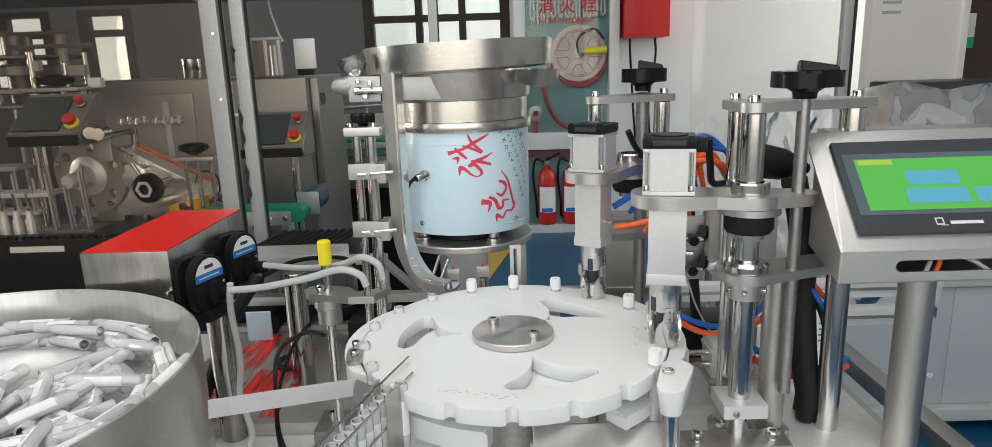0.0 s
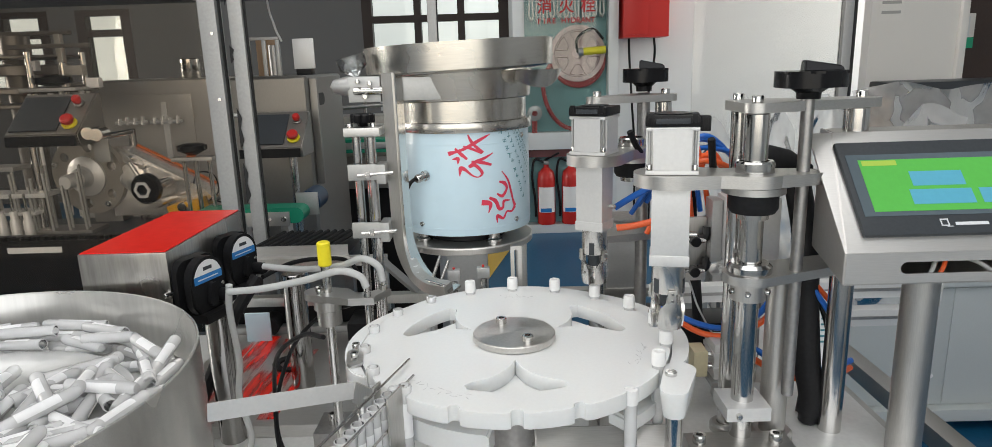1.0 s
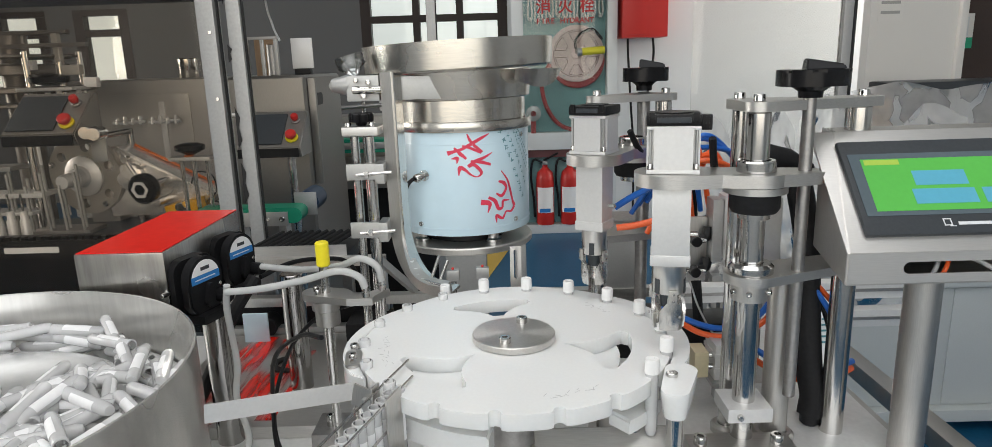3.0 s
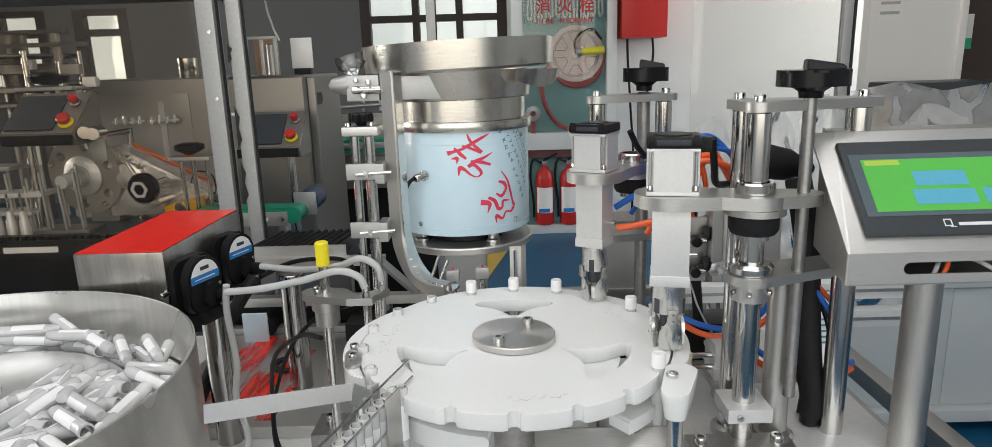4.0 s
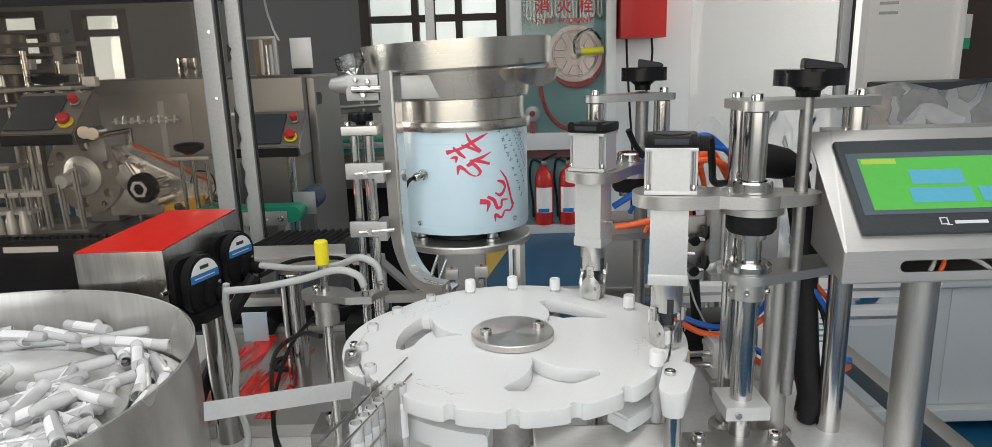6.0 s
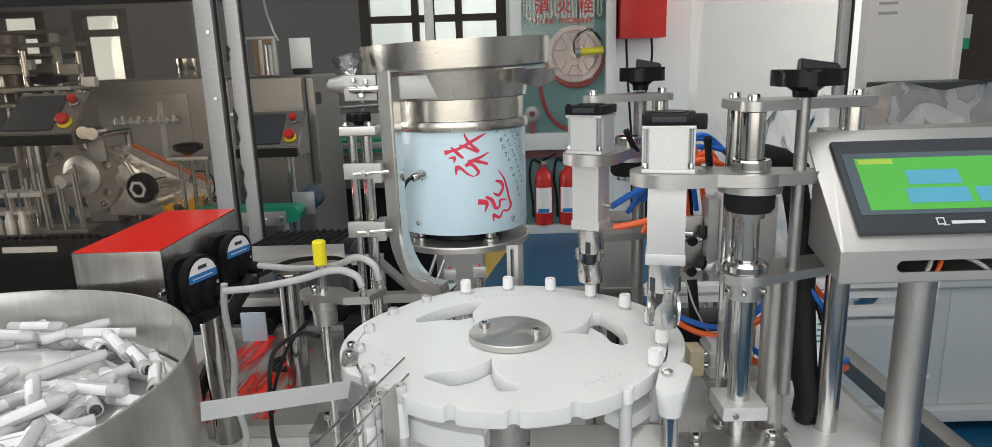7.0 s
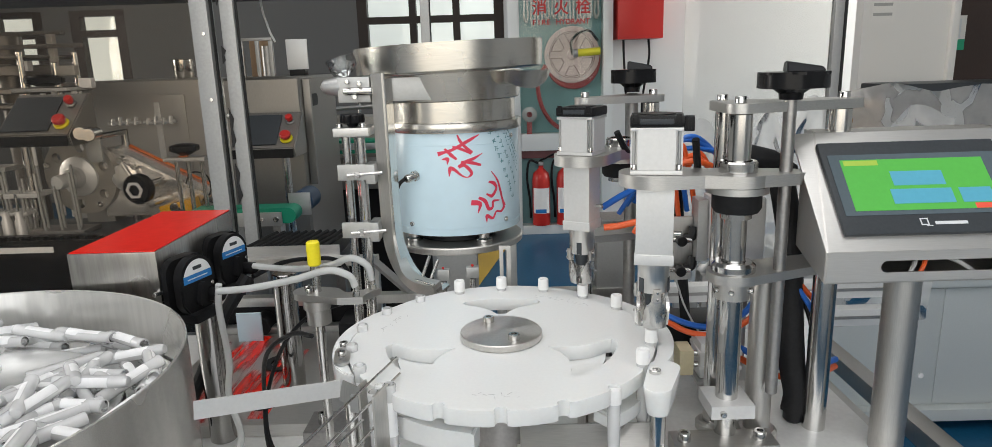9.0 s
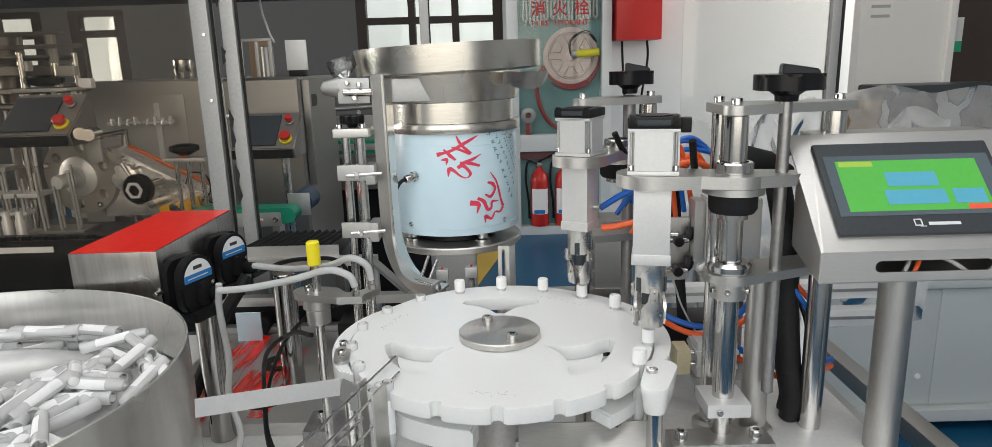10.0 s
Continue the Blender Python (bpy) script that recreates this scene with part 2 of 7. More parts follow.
def prism(outline, z0, z1, bevel=0.0, bm=None):
    """A plate with the given outline, from z0 to z1."""
    bm = bm or bmesh.new()
    low = [bm.verts.new((x, y, z0)) for x, y in outline]
    top = [bm.verts.new((x, y, z1)) for x, y in outline]
    n = len(outline)
    bm.faces.new(low[::-1])
    cap = bm.faces.new(top)
    for k in range(n):
        bm.faces.new([low[k], low[(k + 1) % n], top[(k + 1) % n], top[k]])
    if bevel:
        bmesh.ops.bevel(bm, geom=list(cap.edges), offset=bevel, segments=2, affect="EDGES")
    return bm


def round_outline(circles, n=14):
    """The outline of the hull round circles (x, y, r)."""
    pts = [(x + r * math.cos(2 * math.pi * k / (3 * n)), y + r * math.sin(2 * math.pi * k / (3 * n))) for x, y, r in circles for k in range(3 * n)]
    pts = sorted(set(pts))

    def half(seq):
        out = []
        for p in seq:
            while len(out) > 1 and (out[-1][0] - out[-2][0]) * (p[1] - out[-2][1]) - (out[-1][1] - out[-2][1]) * (p[0] - out[-2][0]) <= 1e-12:
                out.pop()
            out.append(p)
        return out[:-1]
    return half(pts) + half(pts[::-1])


def bolt(at, r=0.005, h=0.006, parent=None, mat=None, name="bolt"):
    """A cap screw with a hexagon socket."""
    bm = lathe([(0, 0), (r, 0), (r, h * 0.85), (r * 0.88, h), (r * 0.5, h), (r * 0.5, h * 0.5), (0, h * 0.5)], 14)
    ob = part(name, bm, mat or STEEL, parent)
    ob.matrix_basis = Matrix.Translation(at)
    return ob


def shown(ob, m):
    ob.matrix_basis = m
    return ob

# ---- the hall ----


def structure(name, bm, mat, label, category="wall"):
    return tagged(part(name, bm, mat), label, category, kind="structure")


structure("floor", box(-6, 4, -2, 7.4, -0.1, 0), FLOOR, "glossy blue epoxy workshop floor", "floor")
# the gap in the roof is added for the overhead lamp
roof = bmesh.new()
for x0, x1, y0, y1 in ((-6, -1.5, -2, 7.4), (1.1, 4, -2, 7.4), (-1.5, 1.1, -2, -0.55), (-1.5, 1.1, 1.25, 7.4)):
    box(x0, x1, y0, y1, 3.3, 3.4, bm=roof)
structure("ceiling", roof, WALL, "white painted workshop ceiling with an opening added for the overhead lamp", "ceiling")


def wall_x(name, x0, x1, y0, y1, holes, mat, label):
    """A wall that runs along x, with openings (x0, x1, z0, z1), left to right."""
    bm = bmesh.new()
    at = x0
    for a, b, c, d in holes:
        if a > at:
            box(at, a, y0, y1, 0, 3.3, bm=bm)
        if c > 0:
            box(a, b, y0, y1, 0, c, bm=bm)
        if d < 3.3:
            box(a, b, y0, y1, d, 3.3, bm=bm)
        at = b
    box(at, x1, y0, y1, 0, 3.3, bm=bm)
    return structure(name, bm, mat, label)


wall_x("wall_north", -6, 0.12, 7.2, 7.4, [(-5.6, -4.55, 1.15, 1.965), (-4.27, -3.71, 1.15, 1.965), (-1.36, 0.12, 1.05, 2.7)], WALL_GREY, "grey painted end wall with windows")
wall_x("wall_east_return", 0.12, 4.0, 5.45, 5.6, [], WALL, "white painted partition wall behind the hydrant")
structure("wall_return", box(0.12, 0.2, 5.6, 7.4, 0, 3.3), WALL, "white painted side of the partition wall")
# west wall, with a made-up opening round the fill lamp
west = bmesh.new()
for y0, y1, z0, z1 in ((-2, 1.3, 0, 3.3), (3.5, 7.4, 0, 3.3), (1.3, 3.5, 0, 1.15), (1.3, 3.5, 2.85, 3.3)):
    box(-6.2, -6.0, y0, y1, z0, z1, bm=west)
structure("wall_west", west, WALL_GREY, "grey painted side wall with an opening added for the west lamp")
# east wall, its opening added to hold the lamp
east = bmesh.new()
for y0, y1, z0, z1 in ((-2, 3.7, 0, 3.3), (5.3, 5.6, 0, 3.3), (3.7, 5.3, 0, 1.05), (3.7, 5.3, 2.95, 3.3)):
    box(4.0, 4.2, y0, y1, z0, z1, bm=east)
structure("wall_east", east, WALL, "white painted side wall with an opening added for the east lamp")
wall_x("wall_south", -6, 4, -2.0, -1.8, [(-2.1, 1.7, 1.0, 3.0)], WALL, "white painted wall with a wide window")

BROWN = material("brown_window_paint", (0.035, 0.022, 0.018), 0.45, 0.0, 0.15, 12, 0.05, 120)
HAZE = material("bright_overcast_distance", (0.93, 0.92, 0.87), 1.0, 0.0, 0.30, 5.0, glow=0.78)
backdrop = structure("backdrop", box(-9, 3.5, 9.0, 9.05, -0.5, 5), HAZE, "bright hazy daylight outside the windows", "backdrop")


def window(name, x0, x1, z0, z1, cols, bar, label):
    w = thing(name, ((x0 + x1) / 2, 7.25, z0), label, "window", kind="structure")
    cx = (x0 + x1) / 2
    bm = bmesh.new()
    h = z1 - z0
    box(x0 - cx, x1 - cx, -0.05, 0.05, 0, 0.06, bm=bm)
    box(x0 - cx, x1 - cx, -0.05, 0.05, h - 0.06, h, bm=bm)
    for k in range(len(cols) + 2):
        xs = [x0, *cols, x1]
        x = xs[k] - cx
        half = 0.035 if 0 < k < len(xs) - 1 else 0.05
        x = min(max(x, x0 - cx + 0.05), x1 - cx - 0.05)
        box(x - half, x + half, -0.052, 0.048, 0.061, h - 0.061, bm=bm)
    box(x0 - cx + 0.09, x1 - cx - 0.09, -0.056, 0.044, bar - z0 - 0.034, bar - z0 + 0.034, bm=bm)
    part("window_frame", bm, BROWN, w)
    edges = [x0, *cols, x1]
    for a, b in zip(edges, edges[1:]):
        pane = part("pane", box(a - cx + 0.03, b - cx - 0.03, 0.0, 0.006, 0.05, h - 0.05), PANE, w)
        pane.visible_shadow = False
    return w


PANE = clear("window_glass", (0.92, 0.95, 0.94), 0.05, 0.01)
window("window_1", -1.36, 0.12, 1.05, 2.7, [-0.8, -0.36], 1.78, "brown framed window with bright daylight behind")
window("window_2", -5.6, -4.55, 1.15, 1.965, [-5.04], 1.735, "brown framed window high in the end wall")
window("window_3", -4.27, -3.71, 1.15, 1.965, [], 1.735, "narrow brown framed window in the end wall")
# ---- the filling machine: table and frame ----
CX, CY, DISC_Z = 0.0225, 0.776, 1.0
GX, GY = 0.027, 0.79  # the middle of the guide rails
TABLE_Z = 0.74

table = thing("machine_table", (0, 0.9, 0), "stainless steel machine table with a square-tube frame", "machine table")
part("tabletop", box(-1.05, 0.60, -0.52, 0.56, TABLE_Z - 0.02, TABLE_Z, 0.002), FLOOR_STEEL, table)
for a, b, c, d in ((-1.05, -1.01, -0.52, 0.56), (0.60, 0.64, -0.52, 0.56)):
    part("side_rail", box(a, b, c, d, TABLE_Z - 0.06, TABLE_Z - 0.021, 0.003), BRUSHED, table)
for x in (-1.0, 0.58):
    for y in (-0.49, 0.52):
        part("leg", box(x - 0.02, x + 0.02, y - 0.02, y + 0.02, 0.0, TABLE_Z - 0.061, 0.003), BRUSHED, table)

# ---- the indexing turntable ----
POCKETS, STEP = 18, 20.0
R_DISC, R_TUBE = 0.1800, 0.1755

turntable = thing("turntable", (CX, CY, DISC_Z), "white nylon star wheel with a steel hub plate, turning in steps", "turntable")


def star_outline():
    out = []
    for k in range(POCKETS):
        a = radians(90 + k * STEP)
        c = Vector(((R_TUBE + 0.0015) * math.cos(a), (R_TUBE + 0.0015) * math.sin(a)))
        for j in range(11):
            b = a + math.pi + (j / 10 - 0.5) * -1 * math.pi * 1.08
            out.append((c.x + 0.0061 * math.cos(b), c.y + 0.0061 * math.sin(b)))
        for j in range(1, 7):
            b = a + radians(2.3 + (STEP - 4.6) * (j - 0.5) / 6)
            out.append((R_DISC * math.cos(b), R_DISC * math.sin(b)))
    return out


def window_outline(axis):
    """A three-cornered opening: the rim's arc outside, two lobes' arcs inside, its outer corners rounded off."""
    ring, tip_r, half = 0.1375, 0.0600, radians(24)
    blunt = 0.007
    out = []
    # the rim's arc
    for k in range(17):
        a = axis - half + 0.045 + (2 * half - 0.09) * k / 16
        out.append((ring * math.cos(a), ring * math.sin(a)))
    tip = Vector((tip_r * math.cos(axis), tip_r * math.sin(axis)))
    for side in (1, -1):
        a = axis + side * half
        corner = Vector(((ring - blunt) * math.cos(a), (ring - blunt) * math.sin(a)))
        inner = Vector(((ring - blunt * 2.2) * math.cos(a - side * 0.03), (ring - blunt * 2.2) * math.sin(a - side * 0.03)))
        # a lobe's arc bows towards the opening
        way = tip - inner
        bow = Vector((-way.y, way.x)) * (-0.27 * side)
        mid = (inner + tip) / 2 - bow
        arc = []
        for k in range(13):
            t = k / 12
            arc.append(inner * (1 - t) ** 2 + mid * (2 * t * (1 - t)) + tip * t * t)
        line_ = [corner] + arc
        if side == 1:
            out += [(p.x, p.y) for p in line_]
        else:
            out += [(p.x, p.y) for p in line_[::-1][1:]]
    return out


def holed_plate(outlines, z0, z1):
    """A plate from z0 to z1 with an outer outline and holes."""
    bm = bmesh.new()
    edges = []
    for line_ in outlines:
        vs = [bm.verts.new((x * 50, y * 50, z1 * 50)) for x, y in line_]
        edges += [bm.edges.new((vs[k], vs[(k + 1) % len(vs)])) for k in range(len(vs))]
    bmesh.ops.triangle_fill(bm, edges=edges, use_beauty=True, normal=(0, 0, 1))
    made = bmesh.ops.extrude_face_region(bm, geom=list(bm.faces))
    low = [v for v in made["geom"] if isinstance(v, bmesh.types.BMVert)]
    bmesh.ops.translate(bm, verts=low, vec=(0, 0, (z0 - z1) * 50))
    bmesh.ops.scale(bm, verts=bm.verts, vec=(0.02, 0.02, 0.02))
    return bm


disc_bm = holed_plate([star_outline()] + [window_outline(radians(-70 + 120 * k)) for k in range(3)], -0.0170, 0.0)
part("star_wheel", disc_bm, PLASTIC_WHITE, turntable)
part("lower_wheel", lathe([(0.036, -0.036), (0.124, -0.036), (0.124, -0.0173), (0.036, -0.0173)], 64, close=True), PLASTIC_WHITE, turntable, "plain white nylon disc under the star wheel")
part("hub_plate", lathe([(0, 0.0005), (0.0480, 0.0005), (0.0488, 0.0012), (0.0488, 0.0075), (0.0478, 0.0085), (0, 0.0085)], 72), TURNED, turntable, "turned steel hub plate")
for k in range(2):
    a = radians(138 + 180 * k)
    bolt((0.0325 * math.cos(a), 0.0325 * math.sin(a), 0.0086), 0.0068, 0.0070, turntable)
part("shaft", cyl(0.035, TABLE_Z - DISC_Z + 0.03, -0.0365), DULL, turntable)
bearing = thing("bearing_housing", (CX, CY, TABLE_Z), "steel bearing housing bolted under the star wheel", "bearing housing")
part("housing", lathe([(0, 0), (0.08, 0), (0.08, 0.012), (0.055, 0.014), (0.055, 0.029), (0, 0.029)], 32), DULL, bearing)

# faint pencil strokes and scuffs on the wheel
PENCIL = material("pencil_grey", (0.42, 0.42, 0.42), 0.7, 0.0, 0.2, 60)
random.seed(21)
for g, (ang, rad, count) in enumerate(((-118, 0.152, 16), (-12, 0.148, 12), (100, 0.150, 9))):
    for k in range(count):
        a = radians(ang + k * 2.0 + random.uniform(-0.5, 0.5))
        r = rad + random.uniform(-0.006, 0.006)
        m = pose(r * math.cos(a), r * math.sin(a), 0.0, 0, 0, math.degrees(a) + random.choice((10, 95, 60, -40)) + random.uniform(-15, 15))
        shown(part("pencil_stroke", box(-0.0022, 0.0022 + random.uniform(0, 0.003), -0.0002, 0.0002, 0.00005, 0.0002), PENCIL, turntable), m)
# ---- capping unit ----


def on_axis(bm, at, axis):
    """Turns a bmesh built along z to lie along another axis, and moves it."""
    m = Matrix.Translation(at) @ Vector(axis).to_track_quat("Z", "Y").to_matrix().to_4x4()
    bmesh.ops.transform(bm, verts=bm.verts, matrix=m)
    return bm


def star_knob(r, h, parent, at, rz=0):
    """A black lobed hand knob with a wedge grip on top."""
    prof = []
    for k in range(48):
        a = 2 * math.pi * k / 48
        rr = r * (1 - 0.10 * (0.5 - 0.5 * math.cos(3 * a)) ** 2)
        prof.append((rr * math.cos(a), rr * math.sin(a)))
    bm = prism(prof, h * 0.30, h * 0.72, 0.003)
    lathe([(0, 0), (r * 0.32, 0), (r * 0.34, h * 0.16), (r * 0.55, h * 0.30), (0, h * 0.30)], 28, bm=bm)
    wedge = bmesh.new()
    vs = [wedge.verts.new(p) for p in ((-r * 0.22, -r * 0.25, h * 0.70), (r * 0.85, -r * 0.25, h * 0.70), (r * 0.85, r * 0.25, h * 0.70), (-r * 0.22, r * 0.25, h * 0.70),
                                       (-r * 0.20, -r * 0.2, h * 1.0), (r * 0.80, -r * 0.2, h * 0.84), (r * 0.80, r * 0.2, h * 0.84), (-r * 0.20, r * 0.2, h * 1.0))]
    for f in ((0, 3, 2, 1), (4, 5, 6, 7), (0, 1, 5, 4), (1, 2, 6, 5), (2, 3, 7, 6), (3, 0, 4, 7)):
        wedge.faces.new([vs[i] for i in f])
    bmesh.ops.bevel(wedge, geom=list(wedge.edges), offset=0.0015, segments=2, affect="EDGES")
    add(bm, wedge)
    ob = part("hand_knob", bm, GLOSS_BLACK, parent, "black plastic hand knob")
    ob.matrix_basis = pose(*at, 0, 0, rz)
    return ob


def column(parent, x, y, r, z0, z1, mat=None, name="post"):
    return part(name, cyl(r, z0, z1, (x, y, 0), 0.0015), mat or STEEL, parent)


stand = thing("capper_stand", (0, 0, TABLE_Z), "polished steel guide posts with clamp plates and a black knob", "machine stand")
# drawn at 1 : 0.91, with its foot on the table
NEAR, FOOT = Matrix.Translation((0.0013, 0.0013, 0.1187)) @ Matrix.Scale(0.91, 4), 0.683
stand.matrix_world = NEAR
column(stand, 0.306, 0.80, 0.0135, FOOT, 1.256)
column(stand, 0.304, 0.850, 0.0110, FOOT, 1.256)
column(stand, 0.4410, 0.8447, 0.0145, FOOT, 1.256)
column(stand, 0.358, 0.83, 0.0165, FOOT, 1.056, BRUSHED)
part("lead_screw", cyl(0.0072, 0.905, 1.2715, (0.362, 0.80, 0), 0.001), DULL, stand)
part("top_plate", prism(round_outline([(0.302, 0.855, 0.015), (0.304, 0.797, 0.017), (0.4460, 0.842, 0.0198)]), 1.2565, 1.2675, 0.002), BRUSHED_FLAT, stand)
part("lower_plate", prism(round_outline([(0.306, 0.80, 0.031), (0.352, 0.812, 0.022), (0.4410, 0.8447, 0.0224)]), 1.0565, 1.0675, 0.002), BRUSHED_FLAT, stand)
part("bush", lathe([(0.0142, 1.0680), (0.026, 1.0680), (0.026, 1.076), (0.022, 1.080), (0.0142, 1.080)], 32, (0.306, 0.80, 0), close=True), STEEL, stand)
part("collar", lathe([(0.0142, 1.034), (0.021, 1.034), (0.021, 1.0560), (0.0142, 1.0560)], 28, (0.306, 0.80, 0), close=True), BRUSHED, stand)
for p in ((0.302, 0.855), (0.304, 0.797), (0.4440, 0.842)):
    bolt((*p, 1.2680), 0.0065, 0.0075, stand)
for a in (200, 250, 320):
    b = bolt((0, 0, 0), 0.0035, 0.005, stand)
    b.matrix_basis = Matrix.Translation((0.306 + 0.021 * math.cos(radians(a)), 0.80 + 0.021 * math.sin(radians(a)), 1.046)) @ Vector((math.cos(radians(a)), math.sin(radians(a)), 0)).to_track_quat("Z", "Y").to_matrix().to_4x4()
star_knob(0.0400, 0.043, stand, (0.362, 0.80, 1.2700), -8)
part("clamp_block", box(0.279, 0.333, 0.772, 0.828, 0.884, 0.902, 0.002), ALU_WHITE, stand)
part("clamp_screw", on_axis(cyl(0.004, 0, 0.006), (0.293, 0.772, 0.893), (0, -1, 0)), STEEL, stand)
part("base_flange", lathe([(0, 0), (0.032, 0), (0.032, 0.010), (0.021, 0.014), (0.021, 0.05), (0, 0.05)], 28, (0.358, 0.83, FOOT)), BRUSHED, stand)

rear_stand = thing("rear_capper_stand", (0, 0, TABLE_Z), "steel guide posts with a clamp plate behind the turntable", "machine stand")
rear_stand.matrix_world = Matrix()
column(rear_stand, 0.152, 1.005, 0.0118, TABLE_Z, 1.258)
column(rear_stand, 0.254, 1.035, 0.0118, TABLE_Z, 1.258)
column(rear_stand, 0.229, 1.055, 0.0095, TABLE_Z, 1.270, DULL, "lead_screw")
part("top_plate", prism(round_outline([(0.152, 1.005, 0.015), (0.256, 1.035, 0.017), (0.229, 1.062, 0.015)]), 1.2585, 1.2685, 0.002), BRUSHED_FLAT, rear_stand)
for p in ((0.152, 1.005), (0.256, 1.033)):
    bolt((*p, 1.2690), 0.0062, 0.007, rear_stand)
star_knob(0.0350, 0.046, rear_stand, (0.229, 1.055, 1.2720), -10)
part("lower_plate", prism(round_outline([(0.152, 1.005, 0.022), (0.254, 1.035, 0.026)]), 1.0565, 1.0675, 0.002), BRUSHED_FLAT, rear_stand)


def capping_head(x, y, post, screw, turn, slim, label):
    """A motor over a silver block with a chuck and claws, on an arm that slides on a post. Its origin is the arm's top face."""
    head = thing("capping_head", (x, y, 1.20), label, "capping head", "capping heads over the turntable")
    px, py = post[0] - x, post[1] - y
    sx, sy = screw[0] - x, screw[1] - y
    arm = prism(round_outline([(0, 0, 0.040 * slim), (px * 0.55, py * 0.55, 0.026)]), -0.0140, 0.0, 0.002)
    add(arm, prism(round_outline([(px * 0.45, py * 0.45, 0.024), (px, py, 0.033)]), -0.0136, -0.0004, 0.002))
    add(arm, prism(round_outline([(px, py, 0.030), (sx, sy, 0.020)]), -0.0132, -0.0008, 0.002))
    add(arm, prism(round_outline([(px, py, 0.0325)]), -0.0215, -0.0142, 0.001))
    part("arm", arm, BRUSHED_FLAT, head, "machined steel arm plate")
    part("collar", lathe([(0.0145, 0.0), (0.020, 0.0), (0.020, 0.010), (0.0185, 0.012), (0.0145, 0.012)], 28, (px, py, 0), close=True), STEEL, head)
    part("bearing", lathe([(0.0130, -0.0218), (0.0260, -0.0218), (0.0260, -0.038), (0.023, -0.043), (0.0130, -0.043)], 28, (px, py, 0), close=True), RUBBER, head)
    part("bearing_lip", lathe([(0.0130, -0.0432), (0.0165, -0.0432), (0.0165, -0.050), (0.0130, -0.050)], 28, (px, py, 0), close=True), STEEL, head)
    w, v = 0.0270 * slim, 0.0200 * slim
    facing = pose(0, 0, 0, 0, 0, turn)
    # the motor: a square body with its four corners cut back for the screws
    c = 0.0075 * slim
    line_ = []
    for k in range(4):
        a = math.pi / 2 * k
        for px0, py0 in ((w, -w + c), (w, w - c), (w - c, w - c)):
            line_.append((px0 * math.cos(a) - py0 * math.sin(a), px0 * math.sin(a) + py0 * math.cos(a)))
    body = shown(part("motor", prism(line_, 0.0052, 0.0495, 0.0006), ALU_WHITE, head, "silver square stepper motor"), facing)
    part("motor_flange", box(-w, w, -w, w, 0.0005, 0.0050, 0.001), ALU_WHITE, body)
    part("motor_flange", box(-w, w, -w, w, 0.0462, 0.0500, 0.001), ALU_WHITE, body)
    for sxn in (-1, 1):
        for syn in (-1, 1):
            bolt((sxn * (w - c / 2), syn * (w - c / 2), 0.0052), 0.0030 * slim, 0.006, body)
            part("rod", cyl(0.0016 * slim, 0.0112, 0.0460, (sxn * (w - c / 2), syn * (w - c / 2), 0), 0.0003, 10), ALU, body)
    lid = box(-w - 0.0008, w + 0.0008, -w - 0.0008, w + 0.0008, 0.0505, 0.0620, 0.003)
    add(lid, cyl(0.020 * slim, 0.0622, 0.0632, segs=32))
    cap = shown(part("motor_cap", lid, BLACK, head, "black motor end cap"), facing)
    for sxn in (-1, 1):
        part("tab", box(sxn * (w - 0.005) - 0.003, sxn * (w - 0.005) + 0.003, -w - 0.0018, -w + 0.002, 0.0545, 0.0640, 0.001), BLACK, cap)
    part("badge", box(-w + 0.010, w - 0.010, -w - 0.0014, -w + 0.001, 0.0535, 0.0590, 0.0005), DARK_GREY, cap)
    if slim == 1.0:
        plug = shown(part("plug", box(w + 0.0010, w + 0.012, -0.008, 0.008, 0.044, 0.0600, 0.002), BLACK, head), facing)
        for k in range(3):
            part("ridge", box(w + 0.0018 + 0.0034 * k, w + 0.0034 + 0.0034 * k, -0.0088, 0.0088, 0.0465, 0.0580), BLACK, plug)
    shown(part("block", box(-v, v, -v, v, -0.0960, -0.0143, 0.001), ALU_WHITE, head, "plain silver gearbox block"), facing)
    shown(part("set_screw", on_axis(cyl(0.0028, 0, 0.010), (v, 0.004, -0.07), (1, 0, 0)), STEEL, head), facing)
    shown(part("band", box(-v - 0.0012, v + 0.0012, -v - 0.0012, v + 0.0012, -0.1010, -0.0890, 0.001), ALU_WHITE, head, "silver end plate of the gearbox"), facing)
    chuck = part("chuck", lathe([(0, -0.1014), (0.0205, -0.1014), (0.0205, -0.1335), (0.0195, -0.1350), (0, -0.1350)], 36), CHUCK_STEEL, head, "polished steel chuck")
    fit_ = Matrix.Diagonal((0.86 * slim ** 0.5, 0.86 * slim ** 0.5, 1, 1))
    chuck.data.transform(fit_)
    part("core", lathe([(0, -0.1352), (0.010, -0.1352), (0.0085, -0.152), (0, -0.152)], 20), DARK_GREY, chuck)
    for k in range(3):
        at_claw = pose(0, 0, 0, 0, 0, 30 + 120 * k)
        # a claw: a flared shell, narrow at its hinge and broad at its foot
        claw = bmesh.new()
        rows = []
        for z, r_out, half in ((-0.1360, 0.0206, 17), (-0.1440, 0.0212, 19), (-0.1495, 0.0216, 34), (-0.1550, 0.0219, 43), (-0.1660, 0.0216, 46), (-0.1750, 0.0203, 46), (-0.1765, 0.0196, 46)):
            rows.append([[claw.verts.new((r * math.cos(b), r * math.sin(b), z)) for b in [radians(-half + 2 * half * q / 10) for q in range(11)]] for r in (r_out, r_out - 0.0042)])
